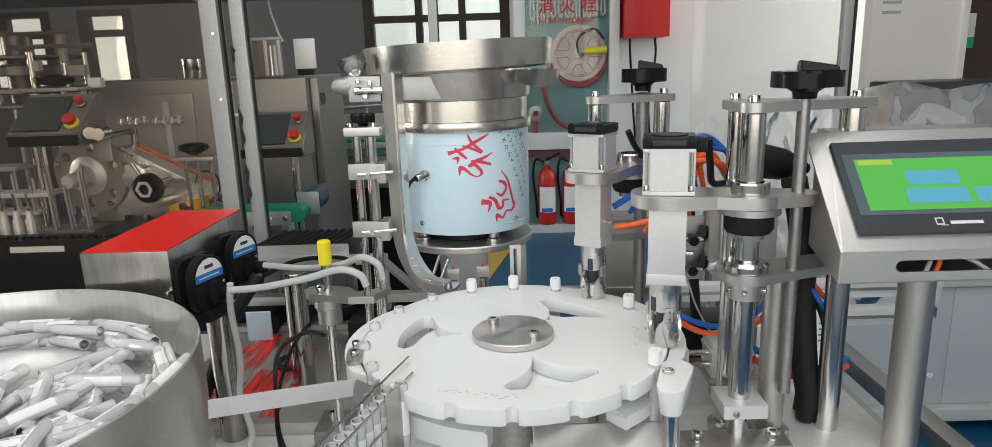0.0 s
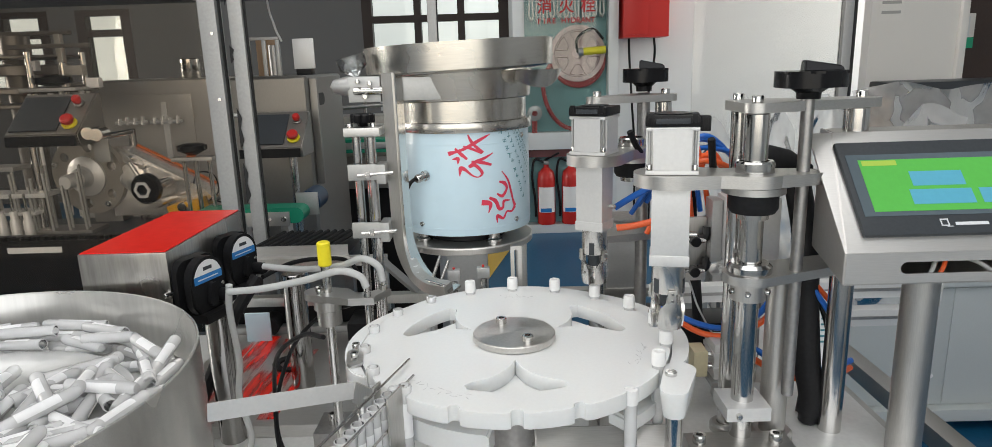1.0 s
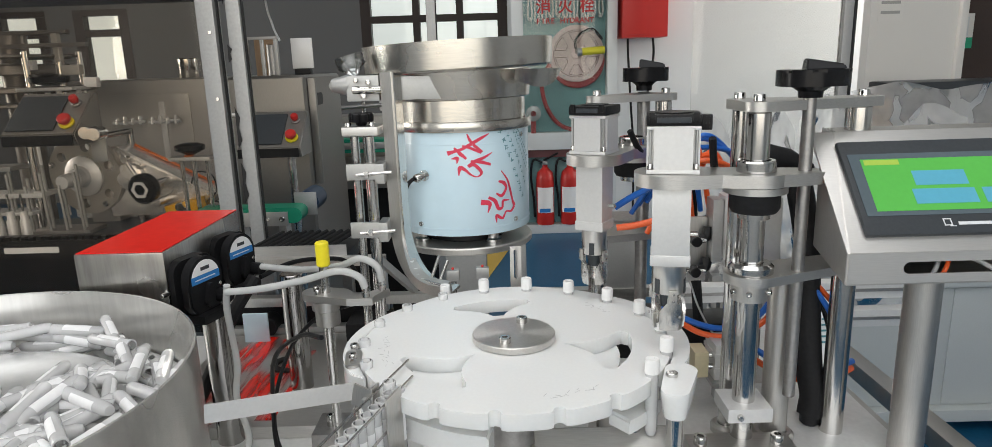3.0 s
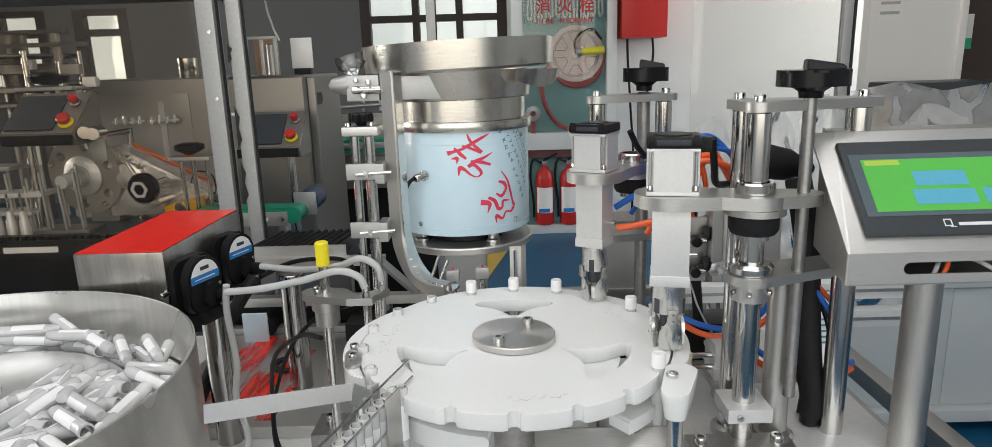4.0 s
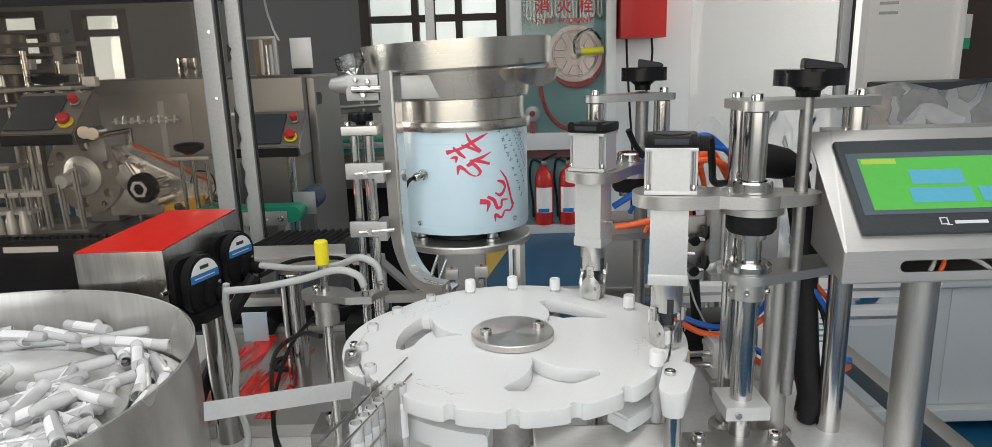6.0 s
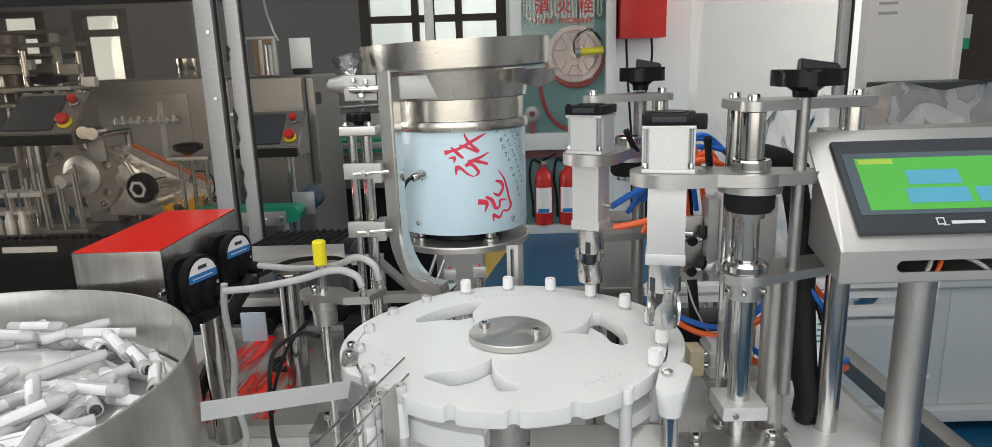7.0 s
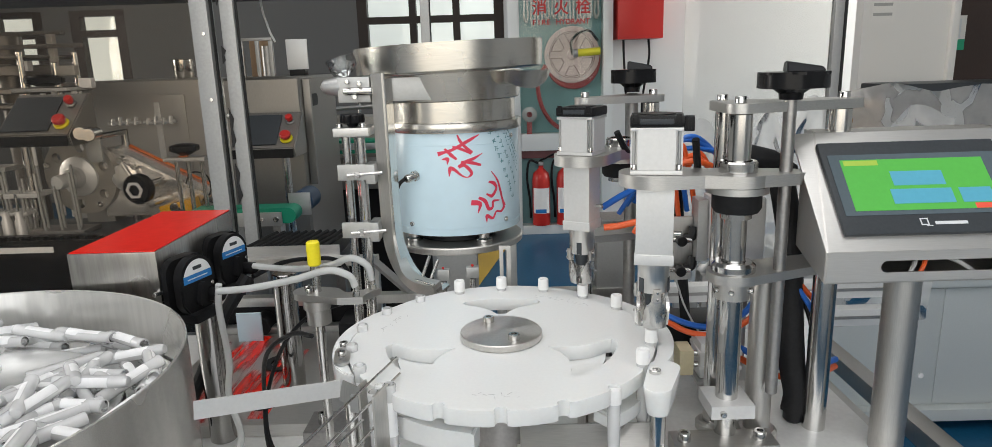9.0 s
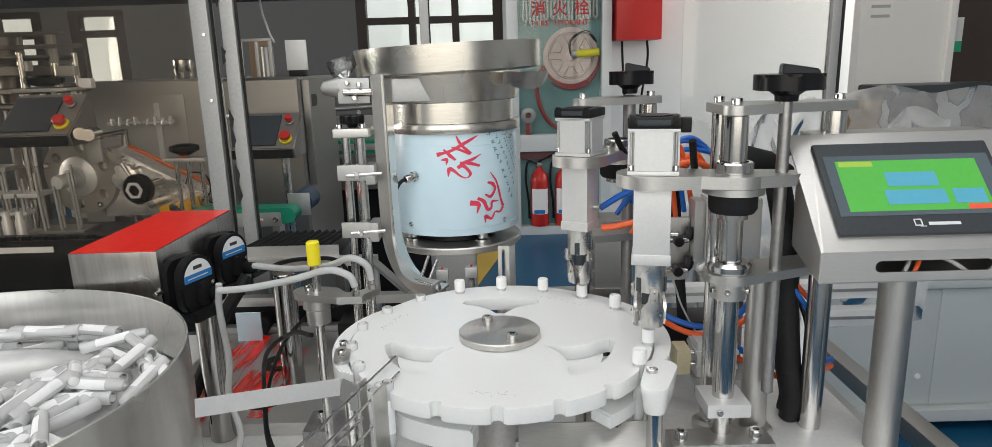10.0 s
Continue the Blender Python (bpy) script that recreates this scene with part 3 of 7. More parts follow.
        for low_, high in zip(rows, rows[1:]):
            for side, flip in ((0, 1), (1, -1)):
                for q in range(10):
                    claw.faces.new([low_[side][q], low_[side][q + 1], high[side][q + 1], high[side][q]][::flip])
            for q in (0, 10):
                claw.faces.new([low_[0][q], low_[1][q], high[1][q], high[0][q]])
        for row in (rows[0], rows[-1]):
            for q in range(10):
                claw.faces.new([row[0][q], row[0][q + 1], row[1][q + 1], row[1][q]])
        bmesh.ops.recalc_face_normals(claw, faces=claw.faces)
        piece = shown(part("claw", claw, CHUCK_STEEL, chuck), fit_ @ at_claw)
        part("hinge_block", box(0.0208, 0.0242, -0.0050, 0.0050, -0.1440, -0.1290, 0.0008), BRUSHED, piece)
        for z in (-0.1325, -0.1405):
            part("pin", on_axis(cyl(0.0017, 0, 0.0022), (0.0243, 0.0, z), (1, 0, 0)), STEEL, piece)
        part("set_screw", on_axis(cyl(0.0020, 0, 0.0016), (0.0217, 0.009, -0.160), (1, 0.3, 0)), DULL, piece)
        between = fit_ @ at_claw @ pose(0, 0, 0, 0, 0, 60)
        shown(part("slot", box(0.0188, 0.0209, -0.0042, 0.0042, -0.1345, -0.1180, 0.0004), DARK_GREY, chuck), between)
    return head, chuck


HEADS = ((0.1963, 0.746), (0.1360, 0.911))
head_front, chuck_front = capping_head(*HEADS[0], (0.2798, 0.7293), (0.3307, 0.7293), -13, 1.0, "silver motor on a steel arm with a three-claw capping chuck")
head_rear, chuck_rear = capping_head(*HEADS[1], (0.200, 0.985), (0.229, 1.055), -31, 0.92, "silver motor with a capping chuck behind the turntable")

# ---- vibrating cap feeder ----
FX, FY = -0.052, 1.19
feeder = thing("cap_feeder", (FX, FY, 0), "vibrating steel bowl feeder on a film-covered drum", "bowl feeder")
part("drum", lathe([(0, 1.050), (0.112, 1.050), (0.1125, 1.052), (0.1125, 1.213), (0.112, 1.215), (0, 1.215)], 96), FILM, feeder, "drum wrapped in pale blue protective film")
for z in (1.0605, 1.062, 1.196):
    part("film_seam", lathe([(0.1127, z), (0.1131, z + 0.0002), (0.1131, z + 0.0006), (0.1127, z + 0.0008)], 64, close=True), FILM, feeder)
part("flange", lathe([(0, 1.2155), (0.117, 1.2155), (0.118, 1.218), (0.118, 1.228), (0.117, 1.2305), (0, 1.2305)], 64), BOWL, feeder)
part("lower_ring", lathe([(0, 1.231), (0.108, 1.231), (0.108, 1.266), (0, 1.266)], 64), BOWL, feeder)
mid = lathe([(0, 1.264), (0.114, 1.264), (0.116, 1.2655), (0.121, 1.308), (0.118, 1.308), (0.112, 1.269), (0, 1.269)], 64)
shown(part("middle_tier", mid, BOWL, feeder), pose(0.0175, 0, 0, 0, -0.8, 0))
top = lathe([(0.118, 1.306), (0.1525, 1.309), (0.155, 1.311), (0.157, 1.352), (0.155, 1.352), (0.1525, 1.315), (0.118, 1.311)], 96, close=True)
shown(part("top_tier", top, BOWL, feeder), pose(0.0455, 0, 0.002, 0, -2.0, 0))
lip = bmesh.new()
curl = []
for k in range(21):
    f_ = k / 20
    a = radians(-62 + 52 * f_)
    drop = 0.026 * math.sin(math.pi * min(1.0, 0.15 + f_ * 0.75))
    r_ = 0.1185 + 0.014 * f_
    curl.append([lip.verts.new(((r_ + e) * math.cos(a) + 0.034, (r_ + e) * math.sin(a), z_)) for e, z_ in ((0.0, 1.306 - drop), (0.004, 1.308), (0.0025, 1.308), (-0.0015, 1.306 - drop))])
for a_, b_ in zip(curl, curl[1:]):
    for q in range(4):
        lip.faces.new([a_[q], a_[(q + 1) % 4], b_[(q + 1) % 4], b_[q]])
lip.faces.new(curl[0])
lip.faces.new(curl[-1][::-1])
part("spiral_lip", lip, BOWL, feeder, "curled end of the spiral track")
part("base_plate", lathe([(0, 1.018), (0.114, 1.018), (0.116, 1.020), (0.116, 1.028), (0.114, 1.030), (0, 1.030)], 64), BRUSHED, feeder)
for k in range(4):
    a = radians(35 + 90 * k)
    part("foot", lathe([(0, 1.0305), (0.014, 1.0305), (0.014, 1.035), (0.010, 1.037), (0.010, 1.042), (0.013, 1.0495), (0, 1.0495)], 20, (0.085 * math.cos(a), 0.085 * math.sin(a), 0)), STEEL, feeder)
part("support_column", box(-0.035, 0.035, -0.035, 0.035, TABLE_Z, 1.0175, 0.003), ALU, feeder)
part("core", cyl(0.070, 1.0302, 1.0498), BLACK, feeder)
part("support_post", box(0.085, 0.105, -0.02, 0.02, TABLE_Z, 1.0175, 0.003), ALU, feeder)

# ---- operator panel ----
panel = thing("operator_panel", (0.459, 0.72, TABLE_Z), "brushed steel operator box with a touch screen on a round post", "control panel")


def px_(p):
    return (p[0] - 0.459, p[1] - 0.72, p[2] - TABLE_Z)


P0, P1 = 0.343, 0.577
SLOPE = math.degrees(math.atan2(1.236 - 1.130, 0.752 - 0.652))


def sheet(points, thick):
    """A flat sheet through the points, thickened along its normal."""
    bm = bmesh.new()
    f = bm.faces.new([bm.verts.new(px_(p)) for p in points])
    f.normal_update()
    n = f.normal.copy()
    made = bmesh.ops.extrude_face_region(bm, geom=[f])
    bmesh.ops.translate(bm, verts=[v for v in made["geom"] if isinstance(v, bmesh.types.BMVert)], vec=-n * thick)
    return bm


side_line = [(0.652, 1.098), (0.652, 1.130), (0.752, 1.236), (0.800, 1.236), (0.800, 1.098)]
# the hood narrows towards its back
SKEW = 0.24
part("side_panel", sheet([(P0 + SKEW * (y - 0.652), y, z) for y, z in side_line], 0.002), BRUSHED, panel)
part("side_panel", sheet([(P1, y, z) for y, z in side_line], 0.002), BRUSHED, panel)
part("back_panel", sheet([(P0 + 0.039, 0.799, 1.0985), (P1 - 0.003, 0.799, 1.0985), (P1 - 0.003, 0.799, 1.235), (P0 + 0.039, 0.799, 1.235)], 0.002), BRUSHED, panel)
part("bottom_panel", sheet([(P0 + 0.003, 0.655, 1.0985), (P1 - 0.003, 0.655, 1.0985), (P1 - 0.003, 0.796, 1.0985), (P0 + 0.038, 0.796, 1.0985)], 0.002), BRUSHED, panel)
part("top_panel", sheet([(P0 + 0.028, 0.753, 1.236), (P1 - 0.003, 0.753, 1.236), (P1 - 0.003, 0.796, 1.236), (P0 + 0.038, 0.796, 1.236)], 0.002), BRUSHED_FLAT, panel)


def stadium(x0, x1, z0, z1, n=10):
    r, zc = (z1 - z0) / 2, (z0 + z1) / 2
    return [(x1 - r + r * math.cos(a), zc + r * math.sin(a)) for a in [-math.pi / 2 + math.pi * k / n for k in range(n + 1)]] + \
           [(x0 + r + r * math.cos(a), zc + r * math.sin(a)) for a in [math.pi / 2 + math.pi * k / n for k in range(n + 1)]]


low = holed_plate([[(P0, 1.099), (P1, 1.099), (P1, 1.1295), (P0, 1.1295)], stadium(0.398, 0.515, 1.108, 1.120)], 0.0, 0.002)
HOOD_STEEL = material("satin_hood_steel", (0.66, 0.65, 0.63), 0.36, 0.75, 0.07, 8, 0.03, 130, (0.5, 9, 9))
low_ob = part("front_panel", low, HOOD_STEEL, panel)
low_ob.matrix_basis = Matrix.Translation((-0.459, 0.654 - 0.72, -TABLE_Z)) @ pose(0, 0, 0, 90)
for k, (xa, xb, mt) in enumerate(((0.43, 0.445, SILICONE), (0.50, 0.47, SILICONE), (0.44, 0.455, ORANGE_TUBE))):
    part("cable", hose([px_((xa, 0.66, 1.101)), px_(((xa + xb) / 2, 0.664, 1.112)), px_((xb, 0.675, 1.120)), px_((xb + 0.01, 0.70, 1.125))], 0.0022, 8), mt, panel)
face = Matrix.Translation(px_((P0, 0.652, 1.130))) @ pose(0, 0, 0, SLOPE)
FL = math.hypot(1.236 - 1.130, 0.752 - 0.652)
W = P1 - P0
shown(part("bezel_plate", box(0, W, 0, FL, -0.0025, 0, 0.0008), HOOD_STEEL, panel), face)
SX0, SX1, SY0, SY1 = 0.021, 0.206, 0.016, 0.128
screen = shown(part("touch_screen", box(SX0, SX1, SY0, SY1, 0.0003, 0.006, 0.0025), DARK_GREY, panel, "dark framed touch screen"), face)
GREEN_GLOW = material("green_display", (0.085, 0.38, 0.065), 0.3, 0.0, 0.05, 6, glow=0.30)
BLUE_GLOW = material("blue_display_key", (0.085, 0.32, 0.44), 0.3, 0.0, 0.05, 6, glow=0.30)
OLIVE_GLOW = material("olive_display_key", (0.28, 0.40, 0.06), 0.3, 0.0, 0.05, 6, glow=0.5)
RED_GLOW = material("red_display_key", (0.6, 0.08, 0.05), 0.3, 0.0, 0.05, 6, glow=0.5)
LCD_GREY = material("screen_border_grey", (0.10, 0.13, 0.15), 0.15, 0.0, 0.05, 10)
part("screen_glass", box(SX0 + 0.006, SX1 - 0.006, SY0 + 0.021, SY1 - 0.017, 0.0061, 0.0066), LCD_GREY, screen)
gx0, gx1, gy0, gy1 = SX0 + 0.017, SX1 - 0.021, SY0 + 0.026, SY1 - 0.024
part("display", box(gx0, gx1, gy0, gy1, 0.0067, 0.0070), GREEN_GLOW, screen, "lit green display")
gw, gh = gx1 - gx0, gy1 - gy0
for a, b, c, d, mt in ((0.32, 0.68, 0.47, 0.75, BLUE_GLOW), (0.28, 0.70, 0.12, 0.40, BLUE_GLOW), (0.75, 0.97, 0.12, 0.40, BLUE_GLOW),
                       (0.02, 0.26, 0.88, 0.98, OLIVE_GLOW), (0.82, 0.995, 0.0, 0.10, RED_GLOW)):
    part("display_key", box(gx0 + a * gw, gx0 + b * gw, gy0 + c * gh, gy0 + d * gh, 0.0071, 0.0073), mt, screen)
LOGO = material("pale_print", (0.7, 0.72, 0.74), 0.5, 0.0, 0.05, 30)
lx, ly = SX0 + 0.077, SY0 + 0.0085
mark = box(lx, lx + 0.008, ly, ly + 0.0012, 0.0061, 0.0064)
box(lx, lx + 0.0012, ly + 0.0013, ly + 0.008, 0.0061, 0.0064, bm=mark)
box(lx + 0.0013, lx + 0.008, ly + 0.0068, ly + 0.008, 0.0061, 0.0064, bm=mark)
box(lx + 0.0068, lx + 0.008, ly + 0.0013, ly + 0.0067, 0.0061, 0.0064, bm=mark)
box(lx + 0.005, lx + 0.011, ly - 0.001, ly - 0.0002, 0.0061, 0.0064, bm=mark)
part("maker_mark", mark, LOGO, screen)
part("maker_bar", box(lx + 0.014, lx + 0.046, ly + 0.0005, ly + 0.0040, 0.0061, 0.0064), LOGO, screen)
part("post", cyl(0.0183, 0, 1.0960 - TABLE_Z, (0.004, 0.0, 0), 0.001, 40), BRUSHED, panel)
part("base_flange", lathe([(0.0185, 0), (0.04, 0), (0.04, 0.008), (0.0185, 0.008)], 32, (0.004, 0, 0), close=True), BRUSHED, panel)

# ---- tube hopper with a turning floor ----
HX, HY, HR, HZ = -0.603, 0.626, 0.290, 1.03
hopper = thing("tube_hopper", (HX, HY, TABLE_Z), "round brushed steel hopper for loose tubes", "hopper")
part("wall", lathe([(HR - 0.003, 0.10), (HR, 0.10), (HR, HZ - TABLE_Z - 0.001), (HR - 0.0015, HZ - TABLE_Z), (HR - 0.003, HZ - TABLE_Z - 0.001)], 96, close=True), HOPPER_STEEL, hopper)
part("underpan", lathe([(0, 0), (0.12, 0), (0.12, 0.095), (HR - 0.002, 0.0995), (HR - 0.002, 0.104), (0, 0.104)], 48), DULL, hopper)
hopper_floor = thing("hopper_floor", (HX, HY, TABLE_Z), "turning steel floor of the tube hopper", "turning floor")
part("ring_floor", lathe([(0.218, 0.216), (HR - 0.006, 0.214), (HR - 0.006, 0.211), (0.218, 0.213)], 72, close=True), POLISHED_PAN, hopper_floor)
part("disc_floor", lathe([(0, 0.246), (0.03, 0.2455), (0.10, 0.240), (0.200, 0.2335), (0.2145, 0.2340), (0.2175, 0.2325), (0.2175, 0.2290), (0.05, 0.215), (0.05, 0.1045), (0, 0.1045)], 96), POLISHED_PAN, hopper_floor, "polished steel disc")

# ---- dosing pump box ----
RED_SHEET = material("glossy_red_sheet", (0.84, 0.020, 0.012), 0.20, 0.0, 0.10, 8, 0.02, 60)
pump = thing("dosing_pump", (0, 0, TABLE_Z), "steel pump box with a glossy red top and two peristaltic heads", "dosing pump")
pump.matrix_world = Matrix()
PUMP_STEEL = material("stained_pump_steel", (0.36, 0.35, 0.33), 0.28, 1.0, 0.30, 16, 0.02, 60, (3, 3, 0.3))
DARK_CHROME = material("dark_polished_post", (0.34, 0.33, 0.32), 0.10, 1.0, 0.10, 16, 0.01, 60, (3, 3, 0.3))
part("body", box(-0.580, -0.456, 0.925, 1.205, 1.000, 1.078, 0.002), PUMP_STEEL, pump)
part("top_sheet", box(-0.578, -0.458, 0.927, 1.203, 1.0782, 1.0795), RED_SHEET, pump, "glossy red plastic sheet")
for x, y, r in ((-0.432, 1.01, 0.021), (-0.355, 1.15, 0.020)):
    column(pump, x, y, r, TABLE_Z, 0.985 if y < 1.1 else 0.975, DARK_CHROME)
PUMP_BLUE = material("blue_label", (0.02, 0.20, 0.55), 0.4, 0.0, 0.05, 30)
AIM = Vector((1, -0.32, 0)).to_track_quat("Z", "Y").to_matrix().to_4x4()
for y, z in ((0.972, 1.024), (1.112, 1.022)):
    at = Matrix.Translation((-0.4550, y, z - 0.003)) @ AIM @ Matrix.Scale(0.88, 4)
    back = prism(round_outline([(-0.022, 0.020, 0.024), (0.022, 0.020, 0.024), (-0.030, -0.030, 0.016), (0.026, -0.030, 0.016)]), 0.003, 0.024, 0.004)
    add(back, cyl(0.030, 0.0235, 0.029))
    add(back, box(-0.012, 0.012, 0.0, 0.030, 0.0, 0.004))
    headp = part("pump_head", back, BLACK, pump, "black peristaltic pump head")
    headp.matrix_basis = at
    plate_line = [(0.038 * math.cos(math.pi * k / 20), 0.008 + 0.038 * math.sin(math.pi * k / 20)) for k in range(21)] + [(-0.038, -0.030), (-0.024, -0.050), (0.026, -0.050), (0.038, -0.034)]
    part("cover", prism(plate_line, 0.0292, 0.0450, 0.003), BLACK, headp, "arched black pump cover")
    arch = [(0.032 * math.cos(math.pi * k / 18), 0.0085 + 0.032 * math.sin(math.pi * k / 18)) for k in range(19)]
    part("label_white", prism([(x_, max(y_, 0.0175)) for x_, y_ in arch if y_ > 0.013], 0.0452, 0.0456), PAPER, headp, "white arched label")
    part("label_blue", prism([(-0.032, 0.0045), (0.032, 0.0045), (0.032, 0.0172), (-0.032, 0.0172)], 0.0452, 0.0456), PUMP_BLUE, headp, "blue label band")
    part("text_bar", box(-0.010, 0.010, 0.024, 0.030, 0.0457, 0.0459), DARK_GREY, headp)
    part("text_bar", box(-0.024, 0.022, 0.0095, 0.0115, 0.0457, 0.0459), LOGO, headp)
    part("lever", prism(round_outline([(0.004, -0.006, 0.007), (0.000, -0.030, 0.009)]), 0.0453, 0.0530, 0.002), BLACK, headp)
    part("clamp_knob", lathe([(0, 0.0453), (0.012, 0.0453), (0.012, 0.066), (0.009, 0.069), (0, 0.069)], 18, (0.026, -0.028, 0)), BLACK, headp)
    part("clip", box(-0.030, 0.030, -0.062, -0.046, 0.010, 0.060, 0.005), BLACK, headp)
    part("screw", cyl(0.0035, 0.0455, 0.048, (0.030, -0.008, 0)), STEEL, headp)
    part("thumb_screw", on_axis(cyl(0.004, 0, 0.016), (-0.0475, -0.004, 0.012), (-1, 0, 0)), STEEL, headp)
# ---- guides round the star wheel ----


def arc_plate(r_in, r_out, a0, a1, z0, z1, bevel=0.0015, n=48, round_ends=True):
    """A ring segment; r_out may be a function of the angle in degrees."""
    rr = r_out if callable(r_out) else (lambda a: r_out)
    angles = [a0 + (a1 - a0) * k / n for k in range(n + 1)]
    outer = [(rr(a) * math.cos(radians(a)), rr(a) * math.sin(radians(a))) for a in angles]
    inner = [(r_in * math.cos(radians(a)), r_in * math.sin(radians(a))) for a in angles[::-1]]
    return prism(outer + inner, z0, z1, bevel)


def guide_edge(a):
    """The outer edge of the upper guide: broad at both ends, narrow behind."""
    right = max(0.0, 1 - max(0.0, (a + 10) / 60) ** 2)
    left = max(0.0, 1 - max(0.0, (200 - a) / 55) ** 2)
    end = max(0.0, (a - 204) / 8) ** 2
    return 0.1835 + 0.0165 * right + 0.0225 * left - 0.010 * end


guide = thing("guide_rail", (GX, GY, 0), "white nylon guide rail curved round the star wheel", "guide rail")
arc_ = [-27 + 239 * k / 56 for k in range(57)]
rail_line = [(guide_edge(a) * math.cos(radians(a)), guide_edge(a) * math.sin(radians(a))) for a in arc_]
rail_line += [(CX - GX + 0.1825 * math.cos(radians(a)), CY - GY + 0.1825 * math.sin(radians(a))) for a in [209 - 237 * k / 56 for k in range(57)]]
part("rail", prism(rail_line, 0.974, 0.9985, 0.0015), PLASTIC_WHITE, guide)
end_bm = prism(round_outline([(0.168, -0.110, 0.0165), (0.151, -0.154, 0.0140)]), 0.970, 1.0010, 0.004)
for v_ in end_bm.verts:
    if v_.co.z < 0.98:
        v_.co.x, v_.co.y = 0.158 + (v_.co.x - 0.158) * 0.78, -0.134 + (v_.co.y + 0.134) * 0.78
part("rail_end", end_bm, PLASTIC_WHITE, guide)
bolt((0.155, -0.124, 1.0012), 0.0062, 0.004, guide)
part("support", cyl(0.0085, TABLE_Z, 0.9695, (0.156, -0.136, 0), 0.001), STEEL, guide)
part("support", cyl(0.0075, TABLE_Z, 0.9735, (-0.195, 0.0, 0), 0.001), STEEL, guide)
part("support", cyl(0.0075, TABLE_Z, 0.9735, (0.05, 0.1812, 0), 0.001, 20), STEEL, guide)
bracket = part("slotted_bracket", holed_plate([round_outline([(-0.183, -0.074, 0.009), (-0.187, -0.048, 0.009)]), round_outline([(-0.183, -0.072, 0.0035), (-0.186, -0.054, 0.0035)], 6)], 0.9990, 1.0025), BRUSHED_FLAT, guide)
bolt((-0.185, -0.063, 1.0026), 0.0045, 0.006, guide)
bolt((-0.190, -0.030, 0.9988), 0.0050, 0.007, guide)
lower = thing("lower_rail", (GX, GY, 0), "white nylon support rail under the star wheel", "guide rail")
part("rail", arc_plate(0.150, 0.176, -147, -101, 0.941, 0.965, 0.003), PLASTIC_WHITE, lower)
part("rail", arc_plate(0.152, 0.180, -53, -33, 0.947, 0.962, 0.003), PLASTIC_WHITE, lower)
part("support", cyl(0.007, TABLE_Z, 0.9405, (-0.075, -0.145, 0), 0.001), STEEL, lower)
part("support", cyl(0.007, TABLE_Z, 0.9465, (0.120, -0.112, 0), 0.001), STEEL, lower)

ramp = thing("exit_ramp", (0.114, 0.648, 0), "bent steel sheet that leads finished tubes away", "chute")
rs = bmesh.new()
add(rs, box(-0.073, 0.073, 0, 0.20, -0.0015, 0.0), Matrix.Translation((0, 0.028, 0.938)) @ pose(0, 0, 0, 38, 0, 0) @ pose(0, -0.20, 0))
add(rs, box(-0.073, 0.073, -0.002, 0.0, -0.012, 0.0), Matrix.Translation((0, 0.030, 0.9385)))
part("slide", rs, BRUSHED_FLAT, ramp)
for x in (-0.073, 0.073):
    shown(part("side_lip", box(x - 0.001, x + 0.001, -0.20, 0.0, 0.0, 0.012), BRUSHED, ramp), Matrix.Translation((0, 0.028, 0.938)) @ pose(0, 0, 0, 38))
    part("leg", box(x - 0.004, x + 0.004, 0.020, 0.028, TABLE_Z, 0.9215), BRUSHED, ramp)

# ---- filling nozzles and hoses ----
nozzles = thing("nozzle_holder", (0, 0, 0), "steel clamp bar with two filling nozzles over the turntable", "filling nozzles")
part("rod", cyl(0.0068, TABLE_Z, 1.052, (-0.243, 0.95, 0), 0.001), STEEL, nozzles)
part("end_cap", cyl(0.0095, 1.045, 1.081, (-0.243, 0.95, 0), 0.002), YELLOW, nozzles, "yellow plastic end cap")
part("clamp_plate", prism(round_outline([(-0.258, 0.955, 0.020), (-0.225, 0.95, 0.016), (-0.200, 0.925, 0.010)]), 0.996, 1.006, 0.0015), BRUSHED_FLAT, nozzles)
part("cross_bar", prism([(-0.204, 0.905), (-0.168, 0.905), (-0.168, 0.918), (-0.150, 0.945), (-0.160, 0.955), (-0.186, 0.925), (-0.204, 0.925)], 1.000, 1.010, 0.001), BRUSHED_FLAT, nozzles)
part("collar", lathe([(0.0072, 0.958), (0.0175, 0.958), (0.0175, 0.980), (0.021, 0.982), (0.021, 0.9955), (0.0072, 0.9955)], 28, (-0.243, 0.95, 0), close=True), BRUSHED, nozzles)
for x, y, z in ((-0.178, 0.911, 0.966), (-0.160, 0.940, 0.972)):
    part("nozzle", lathe([(0, z), (0.0032, z), (0.0040, z + 0.004), (0.0040, 1.0105), (0.0058, 1.011), (0.0058, 1.018), (0.0035, 1.019), (0.0035, 1.028), (0, 1.028)], 18, (x, y, 0)), STEEL, nozzles)
for p in ((-0.258, 0.955), (-0.252, 0.940)):
    bolt((*p, 1.0062), 0.0045, 0.008, nozzles)
supply = thing("silicone_hose", (0, 0, 0), "milky silicone hose from the pump to a nozzle", "hose", "dosing hoses")
part("tube", hose([(-0.380, 0.935, 1.015), (-0.33, 0.93, 1.020), (-0.265, 0.92, 1.034), (-0.215, 0.913, 1.048), (-0.186, 0.911, 1.040), (-0.178, 0.911, 1.024)], 0.0052, 12, 10), SILICONE, supply)
supply = thing("silicone_hose", (0, 0, 0), "milky silicone hose from the pump to a nozzle", "hose", "dosing hoses")
